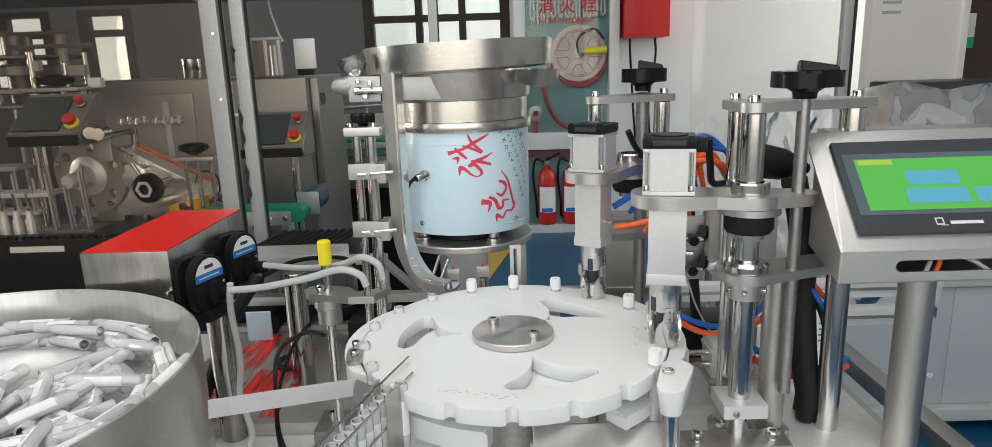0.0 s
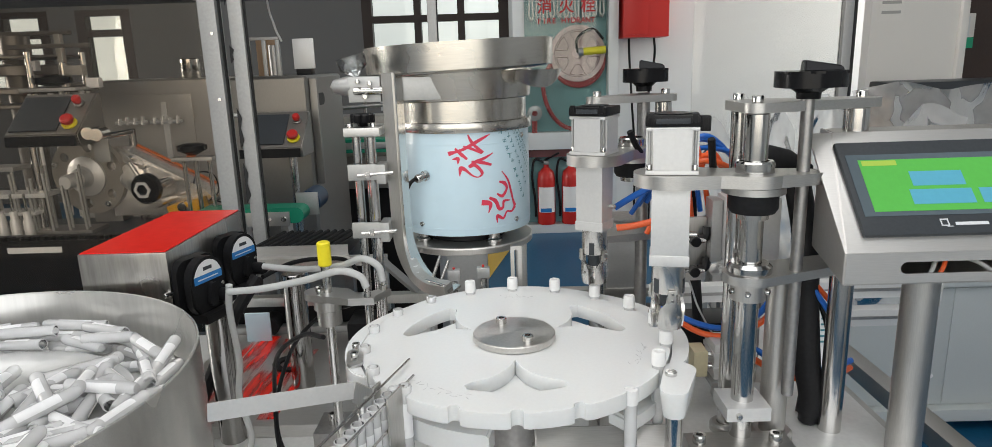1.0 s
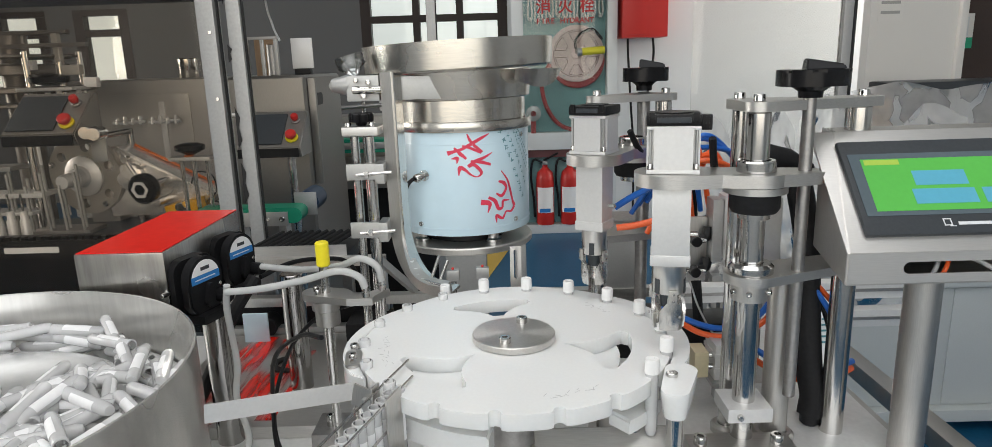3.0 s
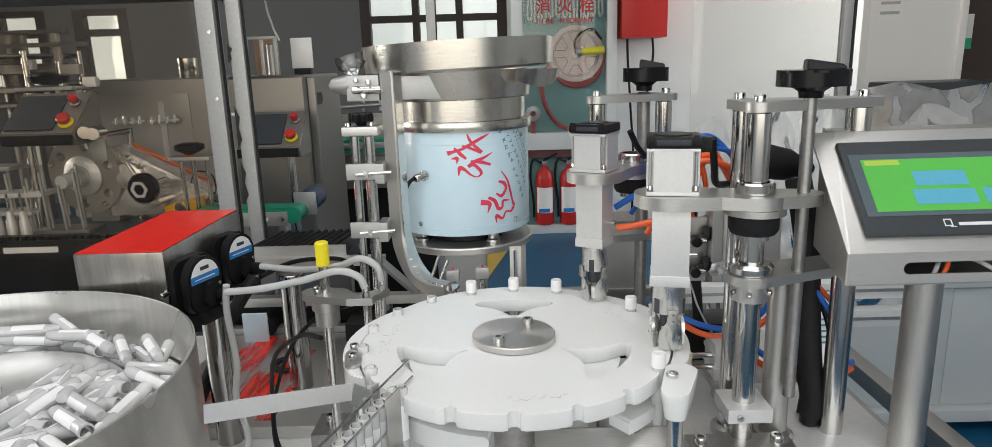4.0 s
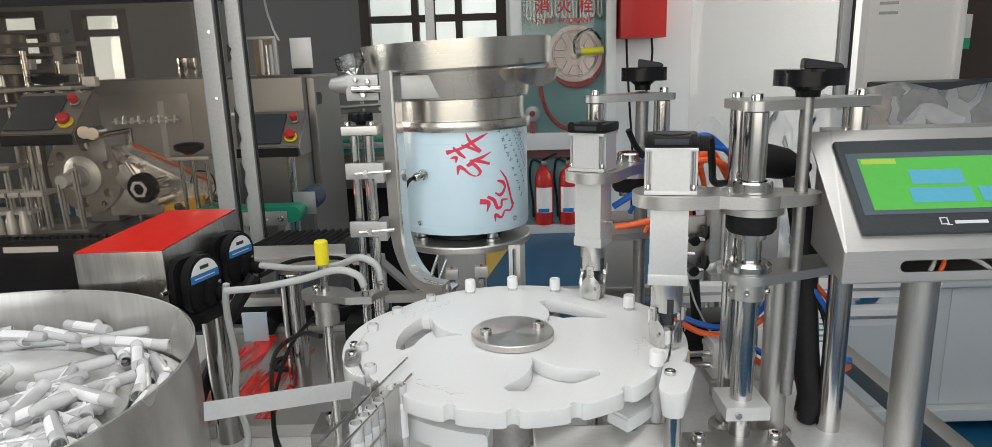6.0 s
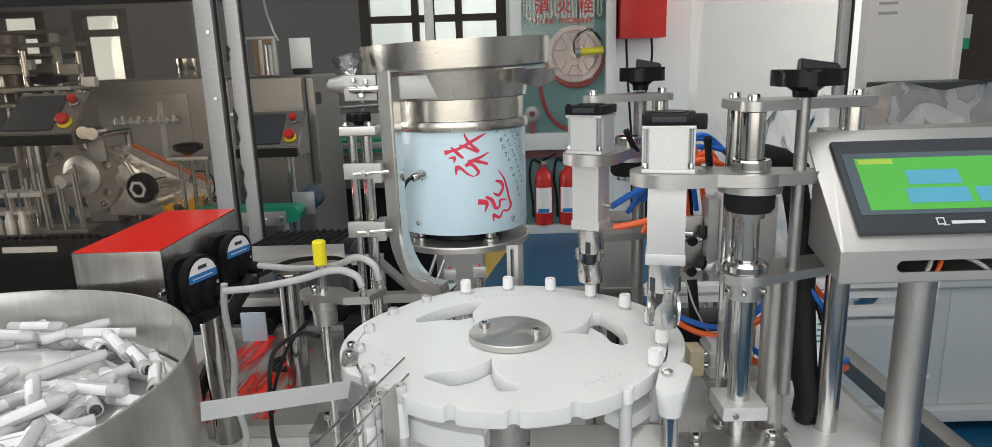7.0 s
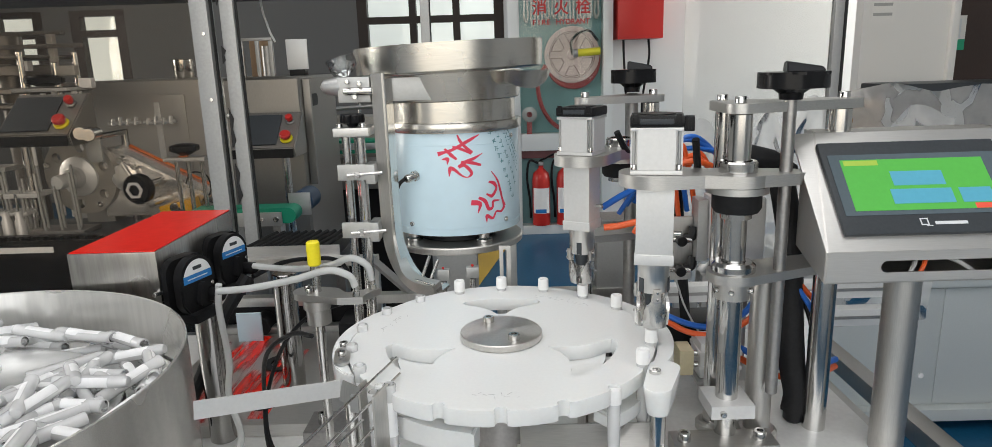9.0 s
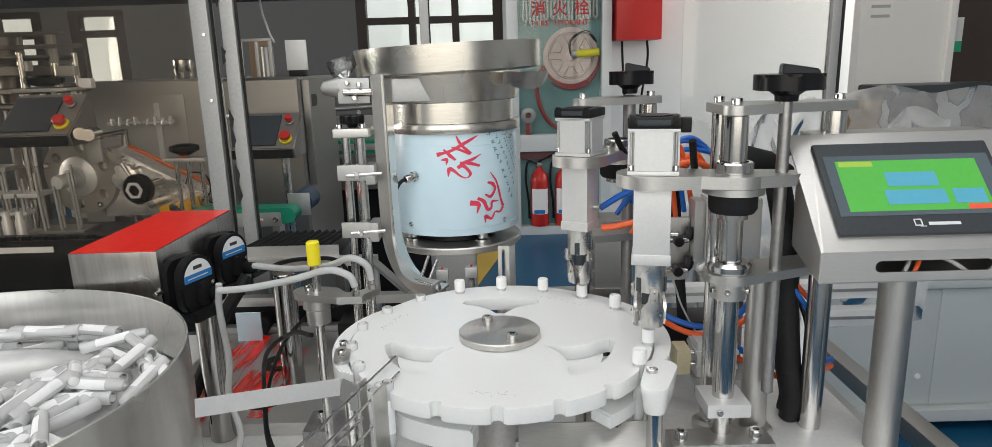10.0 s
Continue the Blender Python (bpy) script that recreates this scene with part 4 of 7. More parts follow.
part("tube", hose([(-0.375, 1.07, 1.012), (-0.30, 1.03, 1.017), (-0.225, 0.965, 1.040), (-0.190, 0.945, 1.056), (-0.166, 0.940, 1.046), (-0.160, 0.940, 1.024)], 0.0052, 12, 10), SILICONE, supply)
drain = thing("silicone_hose", (0, 0, 0), "milky silicone hose hanging from the pump", "hose", "dosing hoses")
part("tube", hose([(-0.382, 0.945, 1.022), (-0.388, 0.95, 0.98), (-0.385, 0.955, 0.90), (-0.392, 0.955, 0.84), (-0.375, 0.94, 0.78), (-0.385, 0.90, TABLE_Z + 0.006)], 0.0050, 12, 10), SILICONE, drain)

# ---- chute and its rod stand ----
chute = thing("cap_chute", (0, 0, 0), "curved steel channel that drops caps onto tubes", "chute")
CHUTE = [(-0.152, 1.065, 1.310), (-0.151, 1.062, 1.22), (-0.150, 1.060, 1.11), (-0.147, 1.058, 1.050), (-0.130, 1.035, 1.012), (-0.105, 1.000, 0.998), (-0.070, 0.975, 0.996)]
part("channel", strip(CHUTE, 0.0185, 0.0185, 8, Vector((0.35, 0.9, 0.25))), BRUSHED, chute)
part("cover", strip([(x + 0.0118, y, z) for x, y, z in CHUTE], 0.004, 0.021, 8, Vector((0.35, 0.9, 0.25))), STEEL, chute)
for p, q in (((-0.098, 1.01, 1.0), (-0.086, 1.03, 1.032)), ((-0.085, 1.0, 0.998), (-0.072, 1.02, 1.028)), ((-0.110, 1.0, 1.004), (-0.075, 0.968, 1.004))):
    part("guide_pin", rod(p, q, 0.0026), STEEL, chute)
part("outlet_plate", box(-0.165, -0.075, 1.076, 1.079, 1.268, 1.303, 0.001), ALU, chute)
part("outlet_block", box(-0.215, -0.166, 1.060, 1.085, 1.268, 1.306, 0.002), ALU, chute)
part("tip", on_axis(lathe([(0, 0), (0.010, 0.006), (0.016, 0.03), (0.016, 0.034), (0, 0.034)], 16), (-0.245, 1.075, 1.292), (1, 0, 0)), ALU, chute)
for dx, dz, r in ((-0.190, 1.277, 0.005), (-0.182, 1.296, 0.004), (-0.200, 1.299, 0.0035)):
    part("fitting", on_axis(lathe([(0, 0), (r, 0), (r, 0.008), (r * 0.6, 0.009), (r * 0.6, 0.016), (0, 0.016)], 12), (dx, 1.060, dz), (0.2, -1, 0)), STEEL, chute)
part("clear_nozzle", on_axis(lathe([(0.004, 0), (0.022, 0.014), (0.023, 0.030), (0.021, 0.030), (0.003, 0.002)], 20, close=True), (-0.205, 1.085, 1.3065), (-0.3, 0, 1)), CLEAR, chute)
part("sensor_head", on_axis(cyl(0.006, 0, 0.045), (-0.205, 1.056, 1.285), (1, -0.1, 0)), STEEL, chute)
rods = thing("rod_stand", (0, 0, 0), "steel rods with clamp blocks and a black star knob", "rod stand")
for x, y, r in ((-0.208, 1.06, 0.0068), (-0.184, 1.05, 0.0072), (-0.194, 1.075, 0.005)):
    column(rods, x, y, r, TABLE_Z, 1.218, name="rod")
part("top_block", box(-0.222, -0.168, 1.035, 1.085, 1.2185, 1.232, 0.002), BRUSHED_FLAT, rods)
for z in (1.165, 1.075):
    part("clamp_block", box(-0.219, -0.166, 1.033, 1.041, z - 0.012, z + 0.012, 0.001), ALU, rods)
    part("clamp_block", box(-0.176, -0.162, 1.030, 1.070, z - 0.018, z + 0.012, 0.001), ALU, rods)
    part("pin", rod((-0.205, 1.032, z - 0.004), (-0.15, 1.032, z - 0.001), 0.003), STEEL, rods)
    part("lock_nut", rod((-0.192, 1.032, z - 0.0035), (-0.185, 1.032, z - 0.003), 0.0058, 6), STEEL, rods)
kn = bmesh.new()
for k in range(6):
    a = radians(60 * k)
    lathe([(0, 0.006), (0.0075, 0.006), (0.008, 0.009), (0.008, 0.017), (0.0065, 0.019), (0, 0.019)], 12, (0.011 * math.cos(a), 0.011 * math.sin(a), 0), kn)
lathe([(0, 0), (0.007, 0), (0.010, 0.006), (0.012, 0.008), (0.012, 0.018), (0, 0.018)], 20, bm=kn)
shown(part("star_knob", kn, GLOSS_BLACK, rods), pose(-0.195, 1.055, 1.2325))
for x in (-0.213, -0.178):
    bolt((x, 1.045, 1.2322), 0.0045, 0.006, rods)

# ---- the drum's print and gland ----
gland = thing("cable_gland", (FX, FY, 0), "metal cable gland with a black cable on the drum", "cable gland")
ga = radians(-90 - 29)
gdir = Vector((math.cos(ga), math.sin(ga), 0))
part("nut", on_axis(lathe([(0, 0), (0.0085, 0), (0.0085, 0.006), (0.0070, 0.007), (0.0070, 0.018), (0.0055, 0.021), (0, 0.021)], 14), gdir * 0.1128 + Vector((0, 0, 1.149)), (gdir.x - 0.5, gdir.y, -0.25)), STEEL, gland)
g0 = gdir * 0.126 + Vector((-0.012, 0, 1.145))
part("cable", hose([g0, g0 + Vector((-0.008, -0.006, -0.008)), g0 + Vector((-0.017, -0.002, -0.034)), g0 + Vector((-0.018, 0.004, -0.07)), g0 + Vector((-0.014, 0.014, -0.11)), g0 + Vector((0.004, 0.05, -0.16))], 0.0030, 8), BLACK, gland)
for a, z in ((-126, 1.068), (-40, 1.068), (-30, 1.205)):
    d = Vector((math.cos(radians(a)), math.sin(radians(a)), 0))
    b = bolt((0, 0, 0), 0.004, 0.003, feeder)
    b.matrix_basis = Matrix.Translation(d * 0.1124 + Vector((0, 0, z))) @ d.to_track_quat("Z", "Y").to_matrix().to_4x4()


def on_drum(u, z, lift=0.0006):
    """A point of the drum's skin, u metres to the side of its front line."""
    a = u / 0.1125 - math.pi / 2
    return Vector(((0.1125 + lift) * math.cos(a), (0.1125 + lift) * math.sin(a), z))


def stroke(points, widths, parent):
    """A brush stroke laid on the drum: a ribbon that swells and tapers."""
    line = smooth_line([(u, z, 0) for u, z in points], 6)
    bm = bmesh.new()
    n = len(line)
    pairs = []
    for k, p in enumerate(line):
        way = (line[min(k + 1, n - 1)] - line[max(k - 1, 0)]).normalized()
        f = k / (n - 1) * (len(widths) - 1)
        i = min(int(f), len(widths) - 2)
        w = (widths[i] + (widths[i + 1] - widths[i]) * (f - i)) / 2
        side = Vector((-way.y, way.x, 0)) * w
        pairs.append((bm.verts.new(on_drum((p + side).x, (p + side).y)), bm.verts.new(on_drum((p - side).x, (p - side).y))))
    for (a, b), (c, d) in zip(pairs, pairs[1:]):
        bm.faces.new([a, b, d, c])
    return part("stroke", bm, INK_RED, parent)


def glyph(name_label, strokes):
    """A large red brush character on the drum: strokes as lines of (u, z) in millimetres, with their widths."""
    g = None
    for pts, ws in strokes:
        ob = stroke([(u / 1000, 1 + z / 1000) for u, z in pts], [w / 1000 for w in ws], g or feeder)
        if g is None:
            g = ob
            g.name = "print_mark"
            g["label"] = name_label


glyph("red brush character printed on the film", [
    ([(-18, 183.5), (-7, 186.4), (6, 190.2), (23, 199), (37, 206), (49, 211.8)], [7.5, 4.5, 4.5, 5.5, 4.5, 1.2]),
    ([(13.7, 213), (17.5, 204), (23, 196.4), (30.6, 189), (36, 183)], [2.0, 4.5, 4.5, 5.0, 6.5]),
    ([(-12, 175), (-3, 175.5), (-3.5, 167)], [1.2, 6.5, 1.0]),
    ([(-7, 192), (3, 182), (11.5, 174.5)], [3.0, 6.0, 3.5]),
    ([(5.7, 195), (19, 190.6), (34.5, 183)], [2.5, 4.5, 3.5]),
    ([(53.7, 182), (39, 174.8), (25, 169.8), (13.7, 162)], [1.2, 4.5, 5.5, 5.0]),
    ([(18, 170.6), (35, 168), (50.6, 163.3)], [3.0, 5.5, 4.0]),
    ([(-1.3, 148), (1, 160), (8, 157.8), (18, 149), (28, 145.4), (34.5, 152), (23.5, 164.6), (15, 161.5)], [1.2, 7.5, 5.0, 3.0, 1.5, 5.0, 5.5, 3.0])])
glyph("red brush character printed on the film", [
    ([(69, 151.4), (81, 135.4), (87, 117), (91, 102.5), (95.8, 90.6)], [1.5, 3.5, 4.5, 4.0, 6.5]),
    ([(63.6, 135), (74, 131), (78, 122), (69, 111), (58.6, 115.7)], [3.0, 6.5, 4.5, 5.5, 2.5]),
    ([(32, 104), (46.5, 100.4), (43, 85.5)], [9.0, 7.5, 1.2]),
    ([(45, 110.7), (56, 104), (62, 91), (69.6, 92), (71.6, 102), (84.6, 102)], [4.5, 6.5, 6.0, 4.0, 4.5, 1.5]),
    ([(58, 68), (58.6, 79), (69.6, 74), (77, 84), (87.7, 83), (95.8, 90.6)], [1.0, 6.5, 4.0, 3.0, 3.5, 5.5])])
fine = bmesh.new()
random.seed(5)
for (u0, z0), (u1, z1), size, count in (((0.0696, 1.2124), (0.1215, 1.1028), 0.0034, 10), ((0.0808, 1.2160), (0.1311, 1.124), 0.0028, 11),
                                        ((0.0948, 1.2150), (0.1402, 1.1439), 0.0020, 13), ((0.1020, 1.2150), (0.1440, 1.1550), 0.0020, 12), ((0.1091, 1.2140), (0.1466, 1.1645), 0.0018, 12)):
    for k in range(count):
        u, z = u0 + (u1 - u0) * k / (count - 1), z0 + (z1 - z0) * k / (count - 1)
        for j in range(4):
            du, dz = random.uniform(-0.6, 0.6) * size, random.uniform(-0.8, 0.8) * size
            su, sz = (size, size * 0.15) if j % 2 else (size * 0.15, size)
            fine.faces.new([fine.verts.new(on_drum(u + du + x * su, z + dz + y * sz)) for x, y in ((-1, -1), (1, -1), (1, 1), (-1, 1))])
part("fine_print", fine, INK_TEAL, feeder, "small teal print on the film")

# ---- tube rack between hopper and star wheel ----
LX, LY = CX + 0.172 * math.cos(radians(230)), CY + 0.172 * math.sin(radians(230))
LANE = Vector((-0.30, -0.954, 0))
SIDE = Vector((0.954, -0.30, 0))
ENTRY = Vector((-0.1007, 0.658, 0))
rack = thing("tube_rack", (0, 0, 0), "wire and strip steel rack that queues clear tubes", "tube rack")
for side, z, d0 in ((-1, 1.0065, -0.052), (1, 1.0035, -0.022), (1, 0.975, 0.008), (1, 0.950, 0.010), (-1, 0.975, 0.030), (-1, 0.950, 0.030)):
    a = ENTRY + SIDE * (side * 0.0092) + Vector((0, 0, z))
    part("wire", rod(a + LANE * d0, a + LANE * 0.20, 0.0014, 10), STEEL, rack)
face_turn = pose(0, 0, 0, 0, 0, math.degrees(math.atan2(SIDE.y, SIDE.x)))
lane_turn = pose(0, 0, 0, 0, 0, math.degrees(math.atan2(LANE.y, LANE.x)))
for d, side, w in ((0.030, 1, 0.016), (0.020, -1, 0.008), (0.165, 1, 0.010), (0.165, -1, 0.010)):
    c = ENTRY + LANE * d + SIDE * (side * 0.0124)
    shown(part("upright", box(-w, w, -0.0012, 0.0012, 0.866, 1.0105, 0.0010), BRUSHED, rack), Matrix.Translation(c) @ lane_turn)
corner = Vector((-0.146, 0.660, 0.996))
back = ENTRY - SIDE * 0.0152 + Vector((0, 0, 0.986)) + LANE * 0.0125
part("strip", strip([corner + Vector((-0.124, -0.062, 0.012)), corner + Vector((-0.060, -0.030, 0.006)), corner], 0.002, 0.0185, 0), ALU_WHITE, rack, "flat brushed steel strip")
part("strip", strip([corner + Vector((0.001, 0.0, -0.002)), back], 0.002, 0.024, 0), BRUSHED, rack, "flat brushed steel strip")
part("clip", box(-0.005, 0.005, -0.003, 0.003, -0.012, 0.006, 0.001), ALU, rack).matrix_basis = Matrix.Translation((corner + back) / 2 + Vector((0.004, -0.006, -0.004))) @ face_turn
low = ENTRY + LANE * 0.10 - SIDE * 0.0155
part("strip", strip([low + Vector((-0.120, -0.010, 0.956)), low + Vector((-0.06, 0.002, 0.959)), low + Vector((0, 0, 0.962))], 0.002, 0.020, 0), ALU_WHITE, rack, "flat brushed steel strip")
part("base_rail", strip([ENTRY + LANE * 0.02 + Vector((0, 0, 0.905)), ENTRY + LANE * 0.22 + Vector((0, 0, 0.905))], 0.022, 0.003, 0), BRUSHED, rack)
part("leg", rod(ENTRY + LANE * 0.07 + Vector((0, 0, TABLE_Z)), ENTRY + LANE * 0.07 + Vector((0, 0, 0.9030)), 0.008), STEEL, rack)

# ---- tubes and caps ----


def tube(size=1.0):
    """A clear plastic tube, its rim at z = 0, with a white writing patch."""
    t = thing("tube", (0, 0, 0), "clear plastic sample tube with a white writing patch", "tube", "sample tubes")
    part("body", lathe([(r * size, z * size) for r, z in ((0.0054, 0.0), (0.0066, 0.0), (0.0071, -0.002), (0.0066, -0.007), (0.0066, -0.068), (0.0048, -0.074), (0, -0.075))], 16), TUBE_CLEAR, t)
    bm = bmesh.new()
    n = 8
    ring = [[bm.verts.new((0.00675 * size * math.cos(-2.0 + 1.6 * k / n - 0.37), 0.00675 * size * math.sin(-2.0 + 1.6 * k / n - 0.37), z * size)) for k in range(n + 1)] for z in (-0.018, -0.056)]
    for k in range(n):
        bm.faces.new([ring[0][k], ring[0][k + 1], ring[1][k + 1], ring[1][k]])
    part("writing_patch", bm, PAPER, t, "white writing patch")
    return t


def screw_cap():
    c = thing("screw_cap", (0, 0, 0), "small white ribbed screw cap", "cap", "white caps")
    bm = bmesh.new()
    n = 36
    rows = []
    for z, s, rib in ((0, 1.0, 1), (0.0135, 0.985, 1), (0.0155, 0.90, 0), (0.0155, 0.6, 0), (0.0145, 0.58, 0)):
        rows.append([bm.verts.new(((0.0074 * s + (0.0002 * rib if k % 2 else -0.0001 * rib)) * math.cos(2 * math.pi * k / n), (0.0074 * s + (0.0002 * rib if k % 2 else -0.0001 * rib)) * math.sin(2 * math.pi * k / n), z)) for k in range(n)])
    for a, b in zip(rows, rows[1:]):
        for k in range(n):
            bm.faces.new([a[k], a[(k + 1) % n], b[(k + 1) % n], b[k]])
    bm.faces.new(rows[-1])
    bm.faces.new(rows[0][::-1])
    part("shell", bm, CAP_WHITE, c)
    return c


first_tube, first_cap = tube(), screw_cap()
RIM_Z = 1.008
LINE_TUBES = [first_tube] + [copy_thing(first_tube, Matrix()) for k in range(25)]
LINE_CAPS = [first_cap] + [copy_thing(first_cap, Matrix()) for k in range(19)]
random.seed(11)
LOOSE = []
big_tube = tube(1.08)
for k in range(146):
    t = copy_thing(big_tube, Matrix()) if k else big_tube
    if k < 96:
        # the channel along the wall, three deep, carried round
        layer = k // 32
        r = random.uniform(0.228, 0.268) - 0.003 * layer
        a = (k % 32) * 360 / 32 + layer * 5 + random.uniform(-4, 4)
        lean = random.gauss(0, 35 if random.random() < 0.18 else 9)
        # no tube reaches into the wall
        r = min(r, 0.271 - 0.042 * abs(math.sin(radians(lean))))
        LOOSE.append((t, r, a, TABLE_Z + 0.225 + 0.0125 * layer, 16.0, 0.0, random.choice((0, 180)) + lean, random.uniform(-4, 4) + 0.25 * lean, random.gauss(180, 40)))
    else:
        # the heap on the disc, which the wall's flow holds back
        layer = (k - 96) // 40
        r = 0.205 * math.sqrt(random.uniform(0.05, 1.0))
        a = random.triangular(-75, 50, 12)
        LOOSE.append((t, r, a, TABLE_Z + 0.2535 - 0.03 * r + 0.0125 * layer, 0.0, random.uniform(5, 12), random.uniform(0, 360), random.uniform(-3, 3) + layer * random.uniform(-8, 8), random.gauss(180, 50)))

# ---- pusher beside the star wheel ----
clamp_unit = thing("air_cylinder", (0.308, 0.848, 0.938), "grooved aluminium air cylinder on the machine table", "air cylinder")
cb = box(-0.030, 0.022, -0.022, 0.022, -0.024, 0.024, 0.002)
for z in (-0.010, 0.010):
    box(-0.0315, 0.0235, -0.0235, 0.0235, z - 0.003, z + 0.003, 0.001, cb)
part("body", cb, ALU_WHITE, clamp_unit)
part("mount", box(-0.035, 0.045, -0.030, 0.030, -0.030, -0.0245, 0.001), ALU, clamp_unit)
part("pedestal", box(-0.02, 0.035, -0.02, 0.02, TABLE_Z - 0.938, -0.0305, 0.002), ALU, clamp_unit)
BEIGE = material("ivory_plastic_pad", (0.62, 0.55, 0.36), 0.5, 0.0, 0.08, 20)
pusher = thing("pusher", (0.262, 0.835, 0.938), "ivory plastic pad on two steel rods", "pusher")
part("pad", box(-0.010, 0.008, -0.016, 0.016, -0.016, 0.018, 0.002), BEIGE, pusher)
for z in (-0.008, 0.008):
    part("rod", rod((0.0082, 0, z), (0.040, 0, z), 0.004), STEEL, pusher)

# ---- air hoses and cables on the capping unit ----


def line(name, points, r, mat, label, category, group=""):
    t = thing(name, (0, 0, 0), label, category, group)
    part("tube", hose(points, r, 10, 8), mat, t)
    return t


B, O = "blue air hose looped behind the capping unit", "orange air hose looped behind the capping unit"
for k in range(3):
    dz, dx = k * 0.008 + 0.004 * (k % 2), k * 0.011
    line("air_hose", [(0.20 + dx, 0.99, 1.10 + dz), (0.236 + dx, 0.96, 1.165 + 1.4 * dz), (0.285 + 0.5 * dx, 0.95, 1.198 + dz), (0.36, 0.97 + dx, 1.176 - dz), (0.40, 1.0, 1.12)], 0.0036, BLUE_TUBE, B, "air hose", "air hoses")
    line("air_hose", [(0.215 + dx, 0.95, 1.08 + dz), (0.240 + 1.5 * dx, 0.93, 1.140 + dz), (0.275 + dx, 0.915 + dx, 1.184 + 0.6 * dz), (0.33, 0.93 + dx, 1.166 - dz), (0.37, 0.98, 1.11)], 0.0040, ORANGE_TUBE, O, "air hose", "air hoses")
    line("air_hose", [(0.222 + dx, 0.93, 1.165 - dz), (0.245 + dx, 0.92, 1.192 + dz), (0.262 + dx, 0.93, 1.170), (0.275 + dx, 0.94, 1.10 + dz)], 0.0036, (ORANGE_TUBE, BLUE_TUBE, ORANGE_TUBE)[k], (O, B, O)[k], "air hose", "air hoses")
line("air_hose", [(0.165, 0.905, 1.100), (0.19, 0.90, 1.104), (0.225, 0.90, 1.115), (0.25, 0.93, 1.14)], 0.0045, ORANGE_TUBE, "orange air hose plugged into the rear head", "air hose", "air hoses")
line("air_hose", [(0.168, 0.94, 1.120), (0.19, 0.935, 1.135), (0.215, 0.93, 1.150), (0.25, 0.95, 1.17)], 0.0045, BLUE_TUBE, "blue air hose plugged into the rear head", "air hose", "air hoses")
line("air_hose", [(0.23, 0.88, 0.985), (0.27, 0.86, 0.965), (0.31, 0.85, 0.965), (0.345, 0.84, 0.99), (0.352, 0.80, 1.04), (0.345, 0.79, 1.055)], 0.0040, ORANGE_TUBE, O, "air hose", "air hoses")
line("air_hose", [(0.22, 0.88, 0.995), (0.27, 0.865, 0.975), (0.305, 0.86, 0.972), (0.338, 0.845, 0.995), (0.344, 0.81, 1.04), (0.338, 0.79, 1.055)], 0.0040, BLUE_TUBE, B, "air hose", "air hoses")
line("air_hose", [(0.330, 0.848, 0.950), (0.345, 0.820, 0.946), (0.36, 0.815, 0.936), (0.41, 0.81, 0.932), (0.47, 0.86, 0.92)], 0.0042, BLUE_TUBE, B, "air hose", "air hoses")
line("air_hose", [(0.330, 0.848, 0.936), (0.345, 0.820, 0.932), (0.36, 0.815, 0.924), (0.41, 0.81, 0.918), (0.47, 0.86, 0.91)], 0.0042, ORANGE_TUBE, O, "air hose", "air hoses")
line("air_hose", [(0.374, 0.80, 1.055), (0.385, 0.79, 1.040), (0.400, 0.785, 1.015), (0.420, 0.80, 0.98)], 0.0032, BLUE_TUBE, B, "air hose", "air hoses")
line("air_hose", [(0.376, 0.80, 1.060), (0.392, 0.795, 1.042), (0.408, 0.79, 1.020), (0.430, 0.81, 0.98)], 0.0032, ORANGE_TUBE, O, "air hose", "air hoses")
sleeve = thing("cable_sleeve", (0, 0, 0), "black braided sleeve that bundles the cables", "cable sleeve")
part("sleeve", hose([(0.375, 0.845, 1.17), (0.380, 0.82, 1.10), (0.376, 0.80, 1.03), (0.380, 0.79, 0.95), (0.386, 0.785, 0.91), (0.384, 0.785, 0.888)], 0.0155, 14, 8), RUBBER, sleeve)
part("cuff", cyl(0.0120, 0.8745, 0.892, (0.384, 0.785, 0), 0.003), BLACK, sleeve)
for k, (x, y) in enumerate(((0.395, 0.80), (0.400, 0.81), (0.388, 0.815))):
    line("cable", [(0.385, 0.83, 1.06), (x + 0.012, y, 0.99), (x + 0.010 - 0.006 * k, y, 0.90), (x - 0.012, y, 0.82), (x - 0.03, y + 0.03, TABLE_Z + 0.004)], 0.0022 if k else 0.0038, (BLACK, SILICONE, BLACK)[k], "thin cable beside the black sleeve", "cable", "loose cables")
fan = thing("cable_boot", (0.350, 0.868, 1.188), "black cloth-wrapped cable bundle over the arm", "cable bundle")
part("wrap", on_axis(lathe([(0, -0.05), (0.012, -0.045), (0.022, -0.01), (0.020, 0.02), (0.006, 0.055), (0, 0.058)], 18), (0, 0, 0), (1, 0.1, -0.2)), RUBBER, fan)
for hx, hy, pts in ((0.204, 0.76, [(0.243, 0.762, 1.232), (0.250, 0.775, 1.20), (0.262, 0.80, 1.175), (0.30, 0.845, 1.168)]), (0.146, 0.93, [(0.186, 0.935, 1.225), (0.20, 0.945, 1.20), (0.22, 0.97, 1.185), (0.26, 0.99, 1.18)])):
    line("motor_cable", pts, 0.0042, BLACK, "black cable from a motor", "cable", "loose cables")
line("cable", [(0.272, 0.955, 1.19), (0.276, 0.95, 1.12), (0.284, 0.95, 1.03), (0.291, 0.953, 0.965), (0.296, 0.965, 0.936)], 0.0075, RUBBER, "thick black cable behind the capping unit", "cable", "loose cables")
